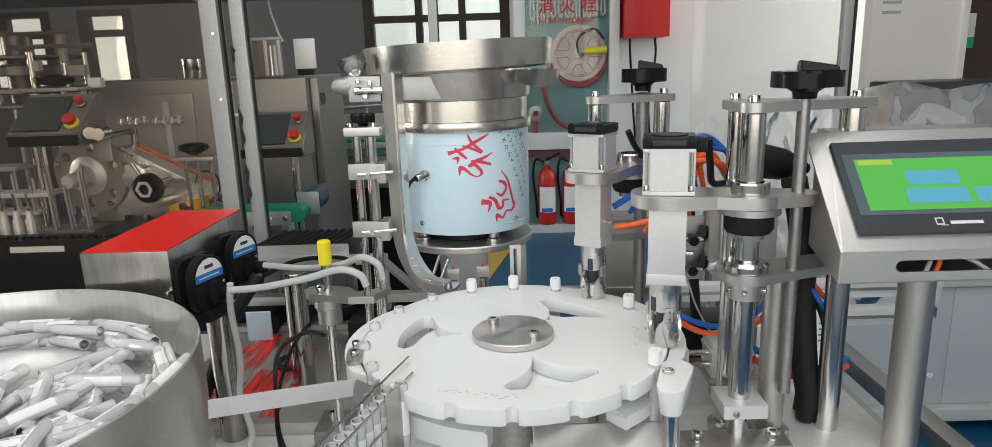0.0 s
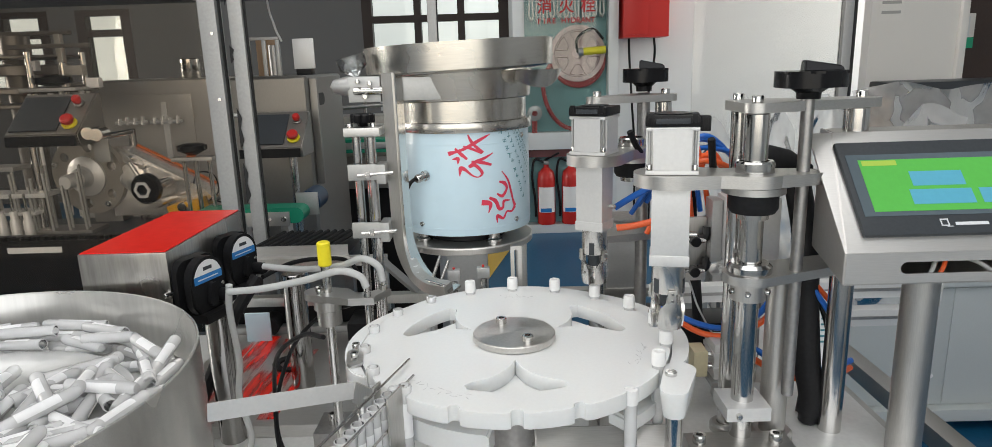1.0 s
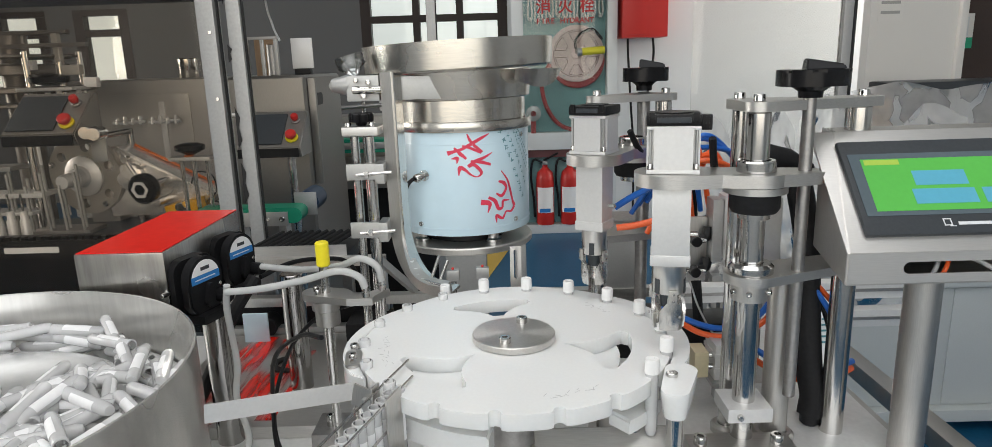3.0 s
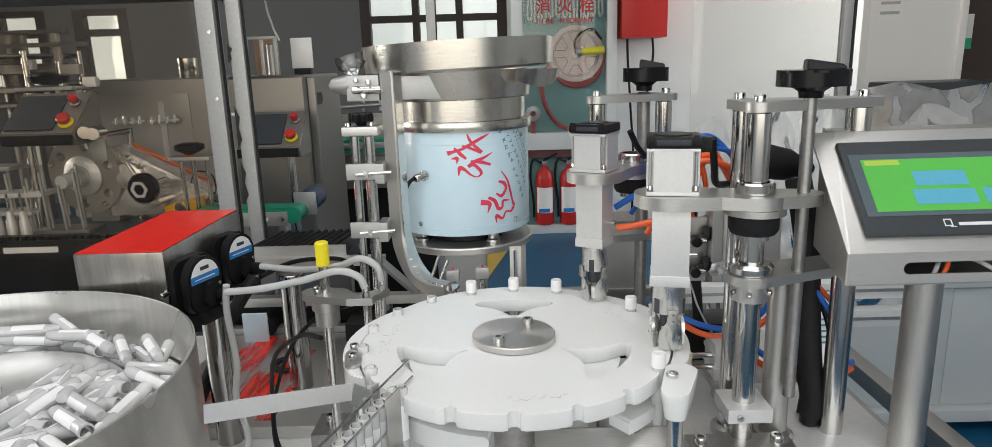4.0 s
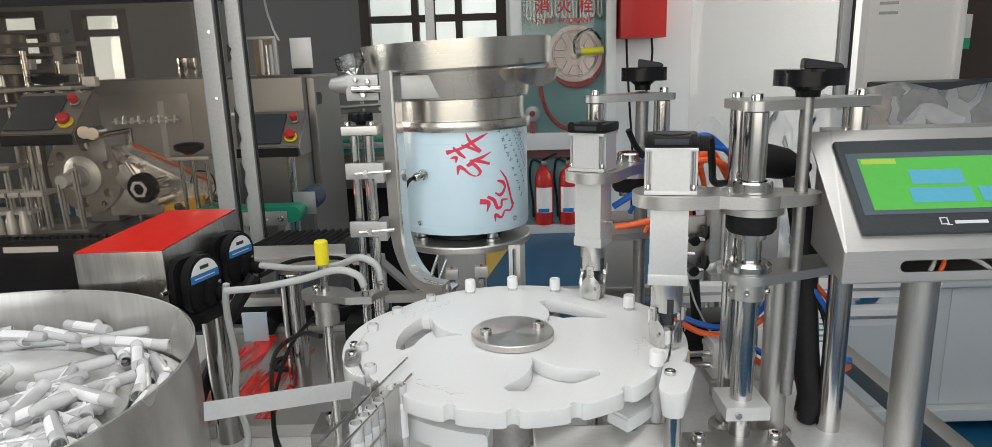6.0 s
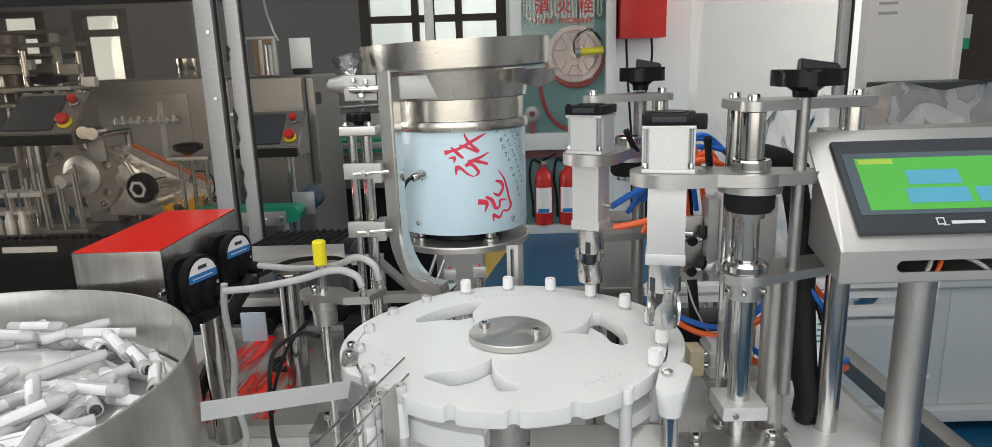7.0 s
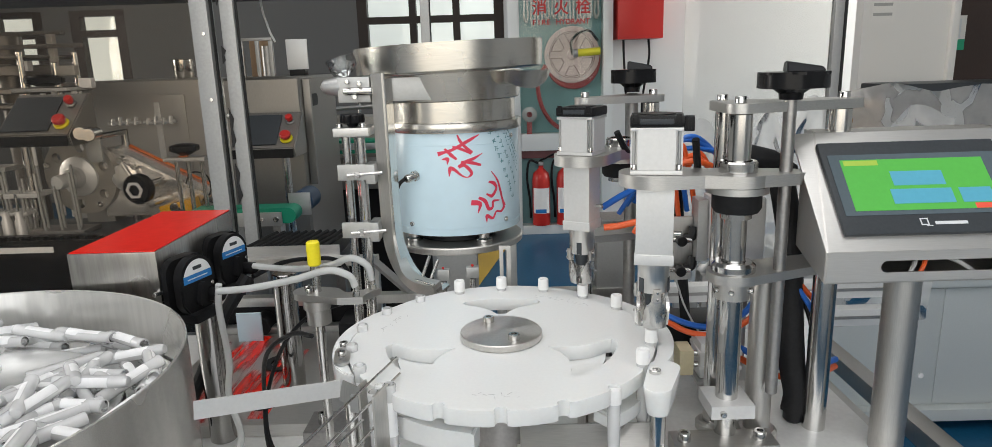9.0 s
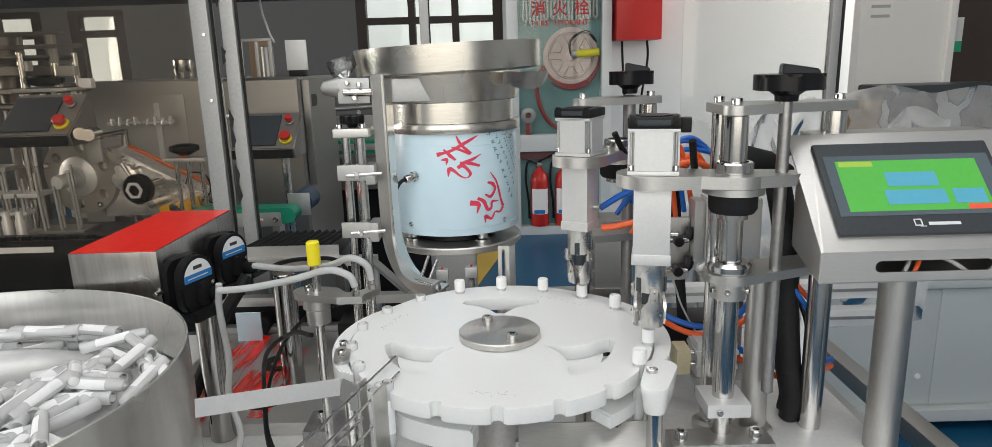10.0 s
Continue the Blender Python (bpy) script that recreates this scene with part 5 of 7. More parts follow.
line("cable", [(0.262, 0.92, 1.10), (0.257, 0.90, 1.048), (0.268, 0.90, 1.01), (0.277, 0.90, 0.985), (0.296, 0.90, 0.95), (0.316, 0.90, 0.925), (0.34, 0.92, 0.90)], 0.0014, SILICONE, "thin white cable behind the capping unit", "cable", "loose cables")
# added black box that fills a dark area behind the air cylinder
dark_box = thing("junction_box", (0.30, 0.985, TABLE_Z), "black box filling the dark area behind the air cylinder", "junction box")
part("body", box(-0.040, 0.052, -0.03, 0.035, 0.142, 0.200, 0.006), BLACK, dark_box)
part("lid", box(-0.036, 0.048, -0.0345, -0.0305, 0.148, 0.195, 0.0015), BLACK, dark_box)
for x in (-0.03, 0.04):
    part("leg", box(x - 0.006, x + 0.006, 0.0, 0.012, 0.0, 0.1415, 0.001), DULL, dark_box)
valve = thing("air_valve", (0.285, 0.89, 1.035), "silver air valve block with black fittings", "air valve")
part("body", box(0.004, 0.068, -0.061, -0.012, 0.0335, 0.115, 0.004), ALU_WHITE, valve)
for z in (0.018, 0.058):
    part("knob", on_axis(cyl(0.0065, 0, 0.016), (-0.030, -0.03, z), (0, -1, 0)), BLACK, valve)
    part("screw", on_axis(cyl(0.003, 0, 0.03), (-0.045, -0.035, z), (1, 0, 0)), STEEL, valve)
    part("elbow", hose([(-0.022, -0.03, z), (-0.014, -0.032, z + 0.004), (-0.012, -0.03, z + 0.016)], 0.006, 10, 4), BLACK, valve)
part("carrier", box(-0.010, 0.0038, -0.040, -0.010, 0.030, 0.110, 0.002), ALU, valve)
part("plate", box(-0.050, -0.0105, -0.022, -0.016, 0.0, 0.085, 0.002), BRUSHED, valve)
part("bracket", box(0.050, 0.065, -0.022, -0.014, TABLE_Z - 1.035, 0.0330, 0.001), DULL, valve)
reg = thing("slotted_sensor_bracket", (0.031, 1.005, 0), "slotted steel bracket behind the star wheel", "bracket")
shown(part("slot_plate", holed_plate([[(-0.0085, 0.985), (0.0085, 0.985), (0.0085, 1.052), (-0.0085, 1.052)], round_outline([(0, 1.004, 0.0028), (0, 1.044, 0.0028)], 6)], 0, 0.003), BRUSHED, reg), pose(0, 0, 0, 90))
part("plate", box(-0.0085, 0.0085, 0.0005, 0.004, TABLE_Z, 0.9845, 0.0005), BRUSHED, reg)
for x, y in ((-0.02, 1.03), (-0.065, 1.02)):
    sn = thing("sensor", (x, y, TABLE_Z), "small optical sensor on a steel post", "sensor")
    part("post", cyl(0.005, 0, 0.255), STEEL, sn)
    part("eye", box(-0.010, 0.010, -0.006, 0.006, 0.2555, 0.273, 0.002), ALU, sn)
    part("lamp", cyl(0.002, 0.2735, 0.277, (0.0, -0.002, 0)), RED, sn)
# ---- guard frame of the machine ----
GASKET = material("black_gasket", (0.02, 0.02, 0.02), 0.7, 0.0, 0.2, 60)
POST_ALU = material("worn_aluminium_profile", (0.40, 0.40, 0.39), 0.5, 0.6, 0.12, 12, 0.05, 160)
frame_ = thing("guard_frame", (0, 0, 0), "aluminium guard frame with a smoky acrylic sheet", "machine guard")
for x, y, w in ((-0.607, 1.55, 0.019), (-0.556, 1.57, 0.015), (-0.188, 2.2, 0.014), (0.985, 2.0, 0.013)):
    bm = box(x - w, x + w, y - w, y + w, 0, 2.5, 0.003)
    part("post", bm, POST_ALU, frame_)
    part("slot", box(x + w + 0.0002, x + w + 0.003, y - 0.005, y + 0.005, 0.3, 2.45), GASKET, frame_)
part("slot", box(0.999, 1.006, 1.986, 2.012, 0.9, 2.5), GASKET, frame_)
part("beam", box(-2.6, -0.627, 1.54, 1.58, 1.505, 1.55, 0.003), BLACK, frame_)
part("beam", box(-2.6, -0.627, 1.54, 1.56, 0.62, 0.65, 0.003), ALU, frame_)
random.seed(17)
for k in range(4):
    z = 1.02 + 0.15 * k + random.uniform(-0.05, 0.05)
    h = random.uniform(0.03, 0.11)
    torn = [(-0.003, 0.0), (0.004 + random.uniform(0, 0.004), h * 0.2), (0.002, h * 0.5), (0.007, h * 0.75), (-0.002, h)]
    part("torn_tape", on_axis(prism(torn, 0.0, 0.0015), (-0.572, 1.5535, z), (0, -1, 0)), GASKET, frame_, "torn strip of tape")
for z in (0.98, 1.26, 1.40):
    bolt((-0.600, 1.5290, z), 0.004, 0.003, frame_).matrix_basis = Matrix.Translation((-0.600, 1.5308, z)) @ pose(0, 0, 0, 90)
sheet_ob = part("acrylic_sheet", box(-2.6, -0.628, 1.565, 1.570, 0.655, 1.504), ACRYLIC, frame_, "smoky acrylic sheet")
sheet_ob.visible_shadow = False
CLEAR_SHEET = clear("clear_guard_sheet", (0.97, 0.97, 0.96), 0.04, 0.02, 0.08, (0.8, 0.8, 0.78))
sheet_ob = part("clear_sheet", box(0.56, 0.970, 1.998, 2.003, 0.60, 2.4), CLEAR_SHEET, frame_, "clear acrylic sheet")
sheet_ob.visible_shadow = False
part("beam", box(0.55, 0.9715, 1.99, 2.011, 0.57, 0.599, 0.003), POST_ALU, frame_)

# ---- labelling machine behind the guard ----
STEEL_CAB = material("satin_cabinet_steel", (0.28, 0.265, 0.245), 0.38, 0.7, 0.10, 5, 0.04, 100, (8, 8, 0.6))
CAST = material("grey_cast_metal", (0.40, 0.375, 0.34), 0.34, 0.45, 0.14, 20, 0.06, 120)
ORANGE_TAPE = material("orange_edge", (0.70, 0.16, 0.03), 0.4, 0.0, 0.1, 20)
AMBER = material("amber_plastic", (0.80, 0.42, 0.02), 0.35, 0.0, 0.08, 20)

cab = thing("labeller_cabinet", (-1.22, 2.62, 0), "wide satin steel cabinet of a labelling machine", "machine cabinet", "labelling machine cabinets")
LIGHT_CAB = material("light_satin_steel", (0.60, 0.575, 0.54), 0.36, 0.45, 0.12, 5, 0.03, 90, (8, 8, 0.6))
LATCH = material("bright_chrome_latch", (0.85, 0.84, 0.82), 0.30, 0.35, 0.06, 20)
part("body", box(-0.27, 0.27, -0.24, 0.24, 0.0, 1.300, 0.012, segs=3), LIGHT_CAB, cab)
part("hinge", box(0.075, 0.095, -0.252, -0.2465, 1.02, 1.225, 0.003), LATCH, cab)
part("door", box(-0.18, 0.18, -0.246, -0.241, 0.95, 1.25, 0.002), LIGHT_CAB, cab)
for x in (-0.02, 0.10):
    h = part("latch", box(x - 0.034, x + 0.034, -0.262, -0.2465, 1.155, 1.166, 0.003), LATCH, cab, "bright chrome latch")
    part("grip", rod((x - 0.055, -0.275, 1.16), (x + 0.055, -0.275, 1.162), 0.0055), LATCH, h)
    for k in range(4):
        part("knuckle", rod((x - 0.040 + 0.026 * k, -0.276, 1.152), (x - 0.038 + 0.026 * k, -0.274, 1.174 + 0.006 * (k % 2)), 0.006), LATCH, h)
can = thing("steel_can", (-1.085, 2.5, 1.3005), "small polished steel can on the cabinet", "can")
part("can", lathe([(0, 0), (0.032, 0), (0.033, 0.002), (0.033, 0.065), (0.031, 0.067), (0.030, 0.004), (0, 0.004)], 28), STEEL, can)

cab2 = thing("labeller_cabinet", (-0.72, 2.45, 0), "satin steel machine housing with a round-ended slot", "machine cabinet", "labelling machine cabinets")
part("body", box(-0.125, 0.125, -0.24, 0.24, 0.0, 1.300, 0.02, segs=3), STEEL_CAB, cab2)
side_slot = on_axis(prism(stadium(-0.05, 0.05, -0.02, 0.02), 0, 0.004), (0.1255, -0.10, 1.22), (1, 0, 0))
part("slot", side_slot, BLACK, cab2)
part("wing", box(0.126, 0.150, -0.22, -0.20, 0.95, 1.29, 0.004), STEEL_CAB, cab2)
latch = part("latch", box(-0.09, -0.045, -0.262, -0.2405, 1.17, 1.215, 0.004), LATCH, cab2)
part("grip", rod((-0.105, -0.268, 1.185), (-0.03, -0.268, 1.182), 0.006), LATCH, latch)
TAN = material("tan_panel", (0.42, 0.28, 0.17), 0.6, 0.0, 0.12, 12)
winder = thing("label_winder", (-0.76, 2.36, 1.3005), "small open steel frame with a tan panel", "label winder")
part("panel", box(-0.052, 0.020, 0.05, 0.06, 0, 0.125, 0.002), TAN, winder)
for x in (-0.052, 0.0, 0.045):
    part("post", box(x - 0.006, x + 0.006, -0.03, -0.02, 0, 0.115, 0.001), ALU, winder)
part("post", box(-0.056, 0.050, -0.03, -0.02, 0.1155, 0.125, 0.001), DULL, winder)
part("roller", cyl(0.02, 0, 0.10, (0.022, 0.01, 0)), DULL, winder)
tag = thing("white_plate", (-0.640, 2.36, 1.3005), "pale plastic plate standing on the housing", "plate")
part("plate", box(-0.032, 0.038, -0.004, 0.004, 0.02, 0.118, 0.002), ALU_WHITE, tag)
part("foot", box(-0.022, 0.030, -0.02, 0.02, 0.0, 0.0195, 0.002), BLACK, tag)


def operator_box(at, rz, label, pole=0.04):
    """A sloping dark control box with a screen, two stop buttons and a pole."""
    t = thing("control_box", at, label, "control box", "control boxes", rz=rz)
    w = 0.092
    prof = [(-0.07, 0.0), (-0.08, 0.03), (0.03, 0.125), (0.05, 0.125), (0.05, 0.0)]
    bm = bmesh.new()
    L = [bm.verts.new((-w, y, z)) for y, z in prof]
    R = [bm.verts.new((w, y, z)) for y, z in prof]
    bm.faces.new(L)
    bm.faces.new(R[::-1])
    for k in range(5):
        bm.faces.new([L[k], L[(k + 1) % 5], R[(k + 1) % 5], R[k]])
    bmesh.ops.bevel(bm, geom=list(bm.edges), offset=0.003, segments=2, affect="EDGES")
    part("housing", bm, STEEL_CAB, t)
    tilt = math.degrees(math.atan2(0.095, 0.11))
    face_m = Matrix.Translation((0, -0.08, 0.03)) @ pose(0, 0, 0, tilt)
    shown(part("screen", box(-w + 0.008, w - 0.055, 0.012, 0.132, 0.0005, 0.005, 0.002), DARK_GREY, t), face_m)
    shown(part("front_strip", box(-w + 0.004, w - 0.004, -0.002, -0.0005, -0.028, -0.002), BLACK, t), Matrix.Translation((0, -0.0815, 0.03)))
    for y, r, mt in ((0.035, 0.016, YELLOW), (0.105, 0.011, DULL)):
        ob = shown(part("collar", cyl(r * 1.15, 0.0005, 0.008, (w - 0.028, y, 0), 0.002), mt, t), face_m)
        part("stop_button", lathe([(0, 0.0085), (r * 0.7, 0.0085), (r, 0.016), (r, 0.022), (r * 0.8, 0.026), (0, 0.026)], 20, (w - 0.028, y, 0)), RED, ob, "red emergency stop button")
    part("pole", cyl(0.012, -at[2], -0.0005, (pole, 0.0, 0)), STEEL, t)
    return t


operator_box((-0.655, 2.06, 1.070), 0, "dark sloping control box with red stop buttons on a pole")
operator_box((-1.125, 1.78, 1.150), 0, "dark sloping control box beside the cam wheel", -0.075)

wheel = thing("cam_wheel", (-1.106, 1.86, 0.022), "grey cast cam wheel with round holes and a bright shaft", "cam wheel")
AX = Vector((-0.12, -1, -0.05)).normalized()
ringline = [(0.105 * math.cos(2 * math.pi * k / 48), 0.105 * math.sin(2 * math.pi * k / 48)) for k in range(48)]
holes = [[(0.078 * math.cos(a0) + 0.013 * math.cos(2 * math.pi * k / 14), 0.078 * math.sin(a0) + 0.013 * math.sin(2 * math.pi * k / 14)) for k in range(14)] for a0 in [radians(20 + 60 * j) for j in range(6)]]
part("disc", on_axis(holed_plate([ringline] + holes, 0, 0.020), (0, 0, 1.035), AX), CAST, wheel)
part("hub", on_axis(lathe([(0, 0.0205), (0.054, 0.0205), (0.054, 0.028), (0.044, 0.034), (0.030, 0.038), (0.025, 0.045), (0.025, 0.066), (0.0185, 0.070), (0.0185, 0.105), (0.0165, 0.108), (0, 0.108)], 32), (0, 0, 1.035), AX), ALU_WHITE, wheel, "bright steel shaft")
part("back_disc", on_axis(cyl(0.075, -0.03, -0.008, segs=40), (0.085, 0, 1.015), AX), CAST, wheel)
part("pedestal", box(-0.04, 0.04, 0.04, 0.10, -0.022, 1.0, 0.004), DULL, wheel)
part("axle", on_axis(cyl(0.02, -0.10, -0.0005), (0, 0, 1.035), AX), DULL, wheel)
for a in (70, 160, 300):
    b = bolt((0, 0, 0), 0.008, 0.008, wheel)
    d = Vector((math.cos(radians(a)) * 0.09, 0, math.sin(radians(a)) * 0.09))
    b.matrix_basis = Matrix.Translation(d + Vector((0, -0.022, 1.035))) @ pose(0, 0, 0, 90)

arm_ = thing("label_feeder", (0, 1.93, 0), "tapered cast arm with an amber block and rollers", "label feeder")
poly = [(-1.06, 1.125), (-1.02, 1.130), (-0.80, 1.010), (-0.765, 0.990), (-0.79, 0.965), (-0.86, 0.940), (-1.06, 0.940)]
shown(part("edge", prism([(-1.018, 1.1345), (-0.796, 1.0135), (-0.797, 1.0115), (-1.018, 1.1315)], -0.003, 0.012), ORANGE_TAPE, arm_), pose(0, 0, 0, 90))
BRIGHT_CAST = material("bright_cast_arm", (0.78, 0.76, 0.73), 0.24, 0.75, 0.22, 26, 0.9, 22)
shown(part("arm", prism(poly, 0.0, 0.085, 0.010), BRIGHT_CAST, arm_), pose(0, 0, 0, 90))
part("boss", on_axis(lathe([(0, 0), (0.040, 0), (0.036, 0.014), (0.020, 0.018), (0, 0.018)], 28), (-0.985, -0.0855, 1.050), (0, -1, 0)), BRIGHT_CAST, arm_)
for x, z, r in ((-0.99, 1.098, 0.010), (-0.955, 1.078, 0.007), (-0.90, 1.02, 0.006), (-0.86, 1.0, 0.005)):
    part("stud", rod((x, -0.085, z), (x, -0.105, z), r), STEEL, arm_)
part("link", rod((-0.985, -0.100, 1.090), (-0.960, -0.104, 1.045), 0.006), STEEL, arm_)
part("finger", rod((-0.885, -0.100, 0.952), (-0.80, -0.112, 0.985), 0.006), STEEL, arm_)
shown(part("amber_block", box(-0.045, 0.045, -0.024, 0.024, -0.015, 0.015, 0.003), AMBER, arm_, "amber plastic block"), pose(-0.838, -0.112, 0.968, 0, -12, 0))
part("base", box(-1.02, -0.86, 0.0, 0.04, 0.0, 0.9445, 0.004), DULL, arm_)
for x, z in ((-0.84, 0.972), (-0.825, 0.960), (-0.90, 0.985)):
    part("roller", rod((x, -0.145, z), (x, -0.0865, z), 0.012), STEEL, arm_)
part("lever", rod((-1.0, -0.095, 1.06), (-0.975, -0.105, 1.03), 0.005), STEEL, arm_)
for k in range(6):
    bolt((0, 0, 0), 0.004, 0.003, arm_).matrix_basis = Matrix.Translation((-1.0 + 0.032 * k, -0.0855, 1.075 - 0.0165 * k)) @ pose(0, 0, 0, 90)
hand = thing("adjusting_knob", (-0.902, 1.76, 0.015), "round black knob with a white hexagon ring", "knob")
HEX = material("white_ring", (0.7, 0.7, 0.7), 0.4, 0.2, 0.06, 30)
part("grip", on_axis(lathe([(0, 0), (0.034, 0), (0.039, 0.006), (0.039, 0.024), (0.034, 0.029), (0.016, 0.027), (0, 0.027)], 28), (0, 0, 1.018), AX), GLOSS_BLACK, hand)
part("ring", on_axis(lathe([(0.016, 0.0325), (0.023, 0.0325), (0.023, 0.036), (0.016, 0.036)], 6, close=True), (0, 0, 1.018), AX), HEX, hand)
part("spindle", on_axis(cyl(0.012, -0.13, -0.0005), (0, 0, 1.018), AX), STEEL, hand)

comb = thing("toothed_conveyor", (-1.15, 1.56, 0), "black toothed chain conveyor on a dark frame", "conveyor")
part("bed", box(-0.50, 0.48, 0.03, 0.115, 0.86, 0.935, 0.003), BLACK, comb)
part("skirt", box(-0.50, 0.48, 0.02, 0.0295, 0.70, 0.940, 0.002), BLACK, comb)
part("shelf", box(-0.50, 0.48, 0.116, 0.40, 0.895, 0.915, 0.002), DARK_GREY, comb)
part("torn_label", box(-0.02, 0.11, 0.018, 0.0195, 0.912, 0.926), PAPER, comb)
for x in (-0.46, 0.44):
    part("leg", box(x - 0.02, x + 0.02, 0.05, 0.09, 0, 0.8595, 0.003), DULL, comb)
tooth = box(-0.006, 0.006, 0.034, 0.050, 0.9352, 0.947, 0.001)
tooth_ob = part("tooth", tooth, BLACK, comb)
shown(tooth_ob, pose(-0.49, 0, 0))
for k in range(1, 50):
    o = new("tooth", tooth_ob.data)
    o.parent = comb
    o.matrix_basis = pose(-0.49 + k * 0.0195, 0, 0)

pins = thing("tube_carrier", (-1.22, 1.80, 0.9155), "steel pins and pale plates of a tube carrier", "tube carrier")
for k in range(15):
    x = -0.16 + 0.022 * k + 0.006 * math.sin(3 * k)
    part("pin", rod((x, -0.05 + 0.03 * (k % 2), 0), (x - 0.005, -0.05 + 0.03 * (k % 2), 0.13 + 0.05 * ((k * 7) % 4) / 3), 0.0038), ALU, pins)
part("plate", box(-0.13, 0.05, -0.055, 0.015, 0.100, 0.112, 0.003), ALU_WHITE, pins)
part("plate", box(-0.11, 0.02, -0.060, 0.010, 0.055, 0.064, 0.003), ALU_WHITE, pins)
part("plate", box(-0.13, -0.02, -0.055, 0.015, 0.170, 0.182, 0.003), ALU, pins)
part("foot", box(-0.13, 0.16, -0.06, 0.02, 0.0005, 0.012, 0.002), DULL, pins)

turret = thing("bottle_turret", (-1.42, 2.10, 0), "steel turret with stacked plates and a black knob", "turret")
DARK_CAST = material("dark_oiled_cast", (0.17, 0.155, 0.14), 0.35, 0.4, 0.18, 20, 0.06, 120)
for z, r, h in ((1.235, 0.19, 0.012), (1.275, 0.20, 0.016), (1.325, 0.14, 0.030), (1.372, 0.17, 0.010)):
    part("tier", cyl(r, z, z + h, (0, 0, 0), 0.003, 40), DARK_CAST, turret)
part("column", cyl(0.04, 0.0, 1.4395), DARK_CAST, turret)
part("top_beam", box(-0.25, 0.17, -0.012, 0.012, 1.44, 1.452, 0.003), DARK_CAST, turret)
for k in range(7):
    a = radians(200 + 28 * k)
    part("post", cyl(0.008, 1.249, 1.39 - 0.03 * (k % 2), (0.18 * math.cos(a), 0.18 * math.sin(a), 0)), STEEL, turret)
part("pole", box(0.155, 0.172, -0.06, -0.04, 1.20, 1.4395, 0.002), CAST, turret)
for k, (x, z, w_) in enumerate(((0.03, 1.345, 0.020), (0.10, 1.352, 0.016), (0.22, 1.336, 0.026), (0.27, 1.30, 0.018))):
    part("fitting", box(x - w_, x + w_, -0.10, -0.076, z - 0.014, z + 0.014, 0.003), LATCH if k % 2 else CAST, turret)
part("cross_beam", box(0.02, 0.26, -0.075, -0.0605, 1.400, 1.412, 0.002), DARK_CAST, turret)
part("knob", lathe([(0, 1.295), (0.02, 1.295), (0.05, 1.303), (0.052, 1.318), (0.03, 1.325), (0, 1.325)], 20, (0.17, -0.12, 0)), GLOSS_BLACK, turret)
part("knob_plate", box(0.08, 0.26, -0.17, -0.08, 1.280, 1.290, 0.002), ALU, turret)
for k in range(4):
    part("rod", cyl(0.007, 0.916, 1.2795, (0.10 + 0.045 * k, -0.12 + 0.02 * (k % 2), 0)), LATCH, turret)

mini = thing("small_clamp_stand", (-0.770, 1.75, 0.9155), "small clamp stand with orange washers and a black knob", "clamp stand")
part("plate", box(-0.055, 0.050, -0.02, 0.03, 0.185, 0.195, 0.002), ALU, mini)
part("base", box(-0.055, 0.050, -0.02, 0.03, 0.0005, 0.01, 0.002), ALU, mini)
for x in (-0.03, 0.0, 0.035):
    part("post", cyl(0.0055, 0.0102, 0.1848, (x, 0.0, 0)), STEEL, mini)
part("washer", cyl(0.012, 0.1952, 0.199, (-0.01, 0, 0)), ORANGE_TAPE, mini)
part("knob", lathe([(0, 0.1995), (0.01, 0.1995), (0.036, 0.212), (0.036, 0.224), (0.02, 0.229), (0, 0.229)], 14, (-0.005, 0, 0)), GLOSS_BLACK, mini)

# ---- conveyors between the machines ----
GREEN_BELT = material("green_conveyor_belt", (0.01, 0.26, 0.15), 0.45, 0.0, 0.1, 30)
NAVY = material("navy_motor_paint", (0.02, 0.05, 0.10), 0.4, 0.0, 0.12, 30)
belt = thing("belt_conveyor", (-0.56, 1.74, 0), "short green belt conveyor with an aluminium side and motor", "conveyor")
outer = [(-0.20, 0.978)] + [(0.045 + 0.020 * math.cos(a), 0.958 + 0.020 * math.sin(a)) for a in [math.pi / 2 - math.pi * k / 10 for k in range(11)]] + [(-0.20, 0.938)]
belt_ob = part("belt", prism(outer, -0.06, 0.0), GREEN_BELT, belt)
belt_ob.matrix_basis = pose(0, -0.03, 0, 90)
part("side_plate", box(-0.20, 0.030, -0.034, -0.0305, 0.932, 0.968, 0.001), ALU, belt)
for x in (-0.06, -0.02, 0.015):
    bolt((0, 0, 0), 0.007 if x > 0 else 0.004, 0.003, belt).matrix_basis = Matrix.Translation((x, -0.0342, 0.950)) @ pose(0, 0, 0, 90)
part("motor_plate", box(0.03, 0.088, 0.031, 0.037, 0.945, 1.005, 0.002), ALU, belt)
part("motor", on_axis(cyl(0.030, 0, 0.09), (0.062, 0.0375, 0.978), (0, 1, 0.0)), NAVY, belt)
part("leg", box(-0.12, -0.09, -0.02, 0.02, 0.0, 0.931, 0.002), DULL, belt)
part("leg", box(0.0, 0.02, -0.02, 0.02, 0.0, 0.931, 0.002), DULL, belt)

comb2 = thing("roller_comb", (-0.44, 1.50, 0), "black slatted transfer comb over a steel trough", "conveyor")
part("trough", box(-0.115, 0.115, -0.062, -0.058, 0.905, 0.948, 0.001), BRUSHED_FLAT, comb2)
part("bed", box(-0.115, 0.115, -0.057, 0.09, 0.895, 0.925, 0.002), BLACK, comb2)
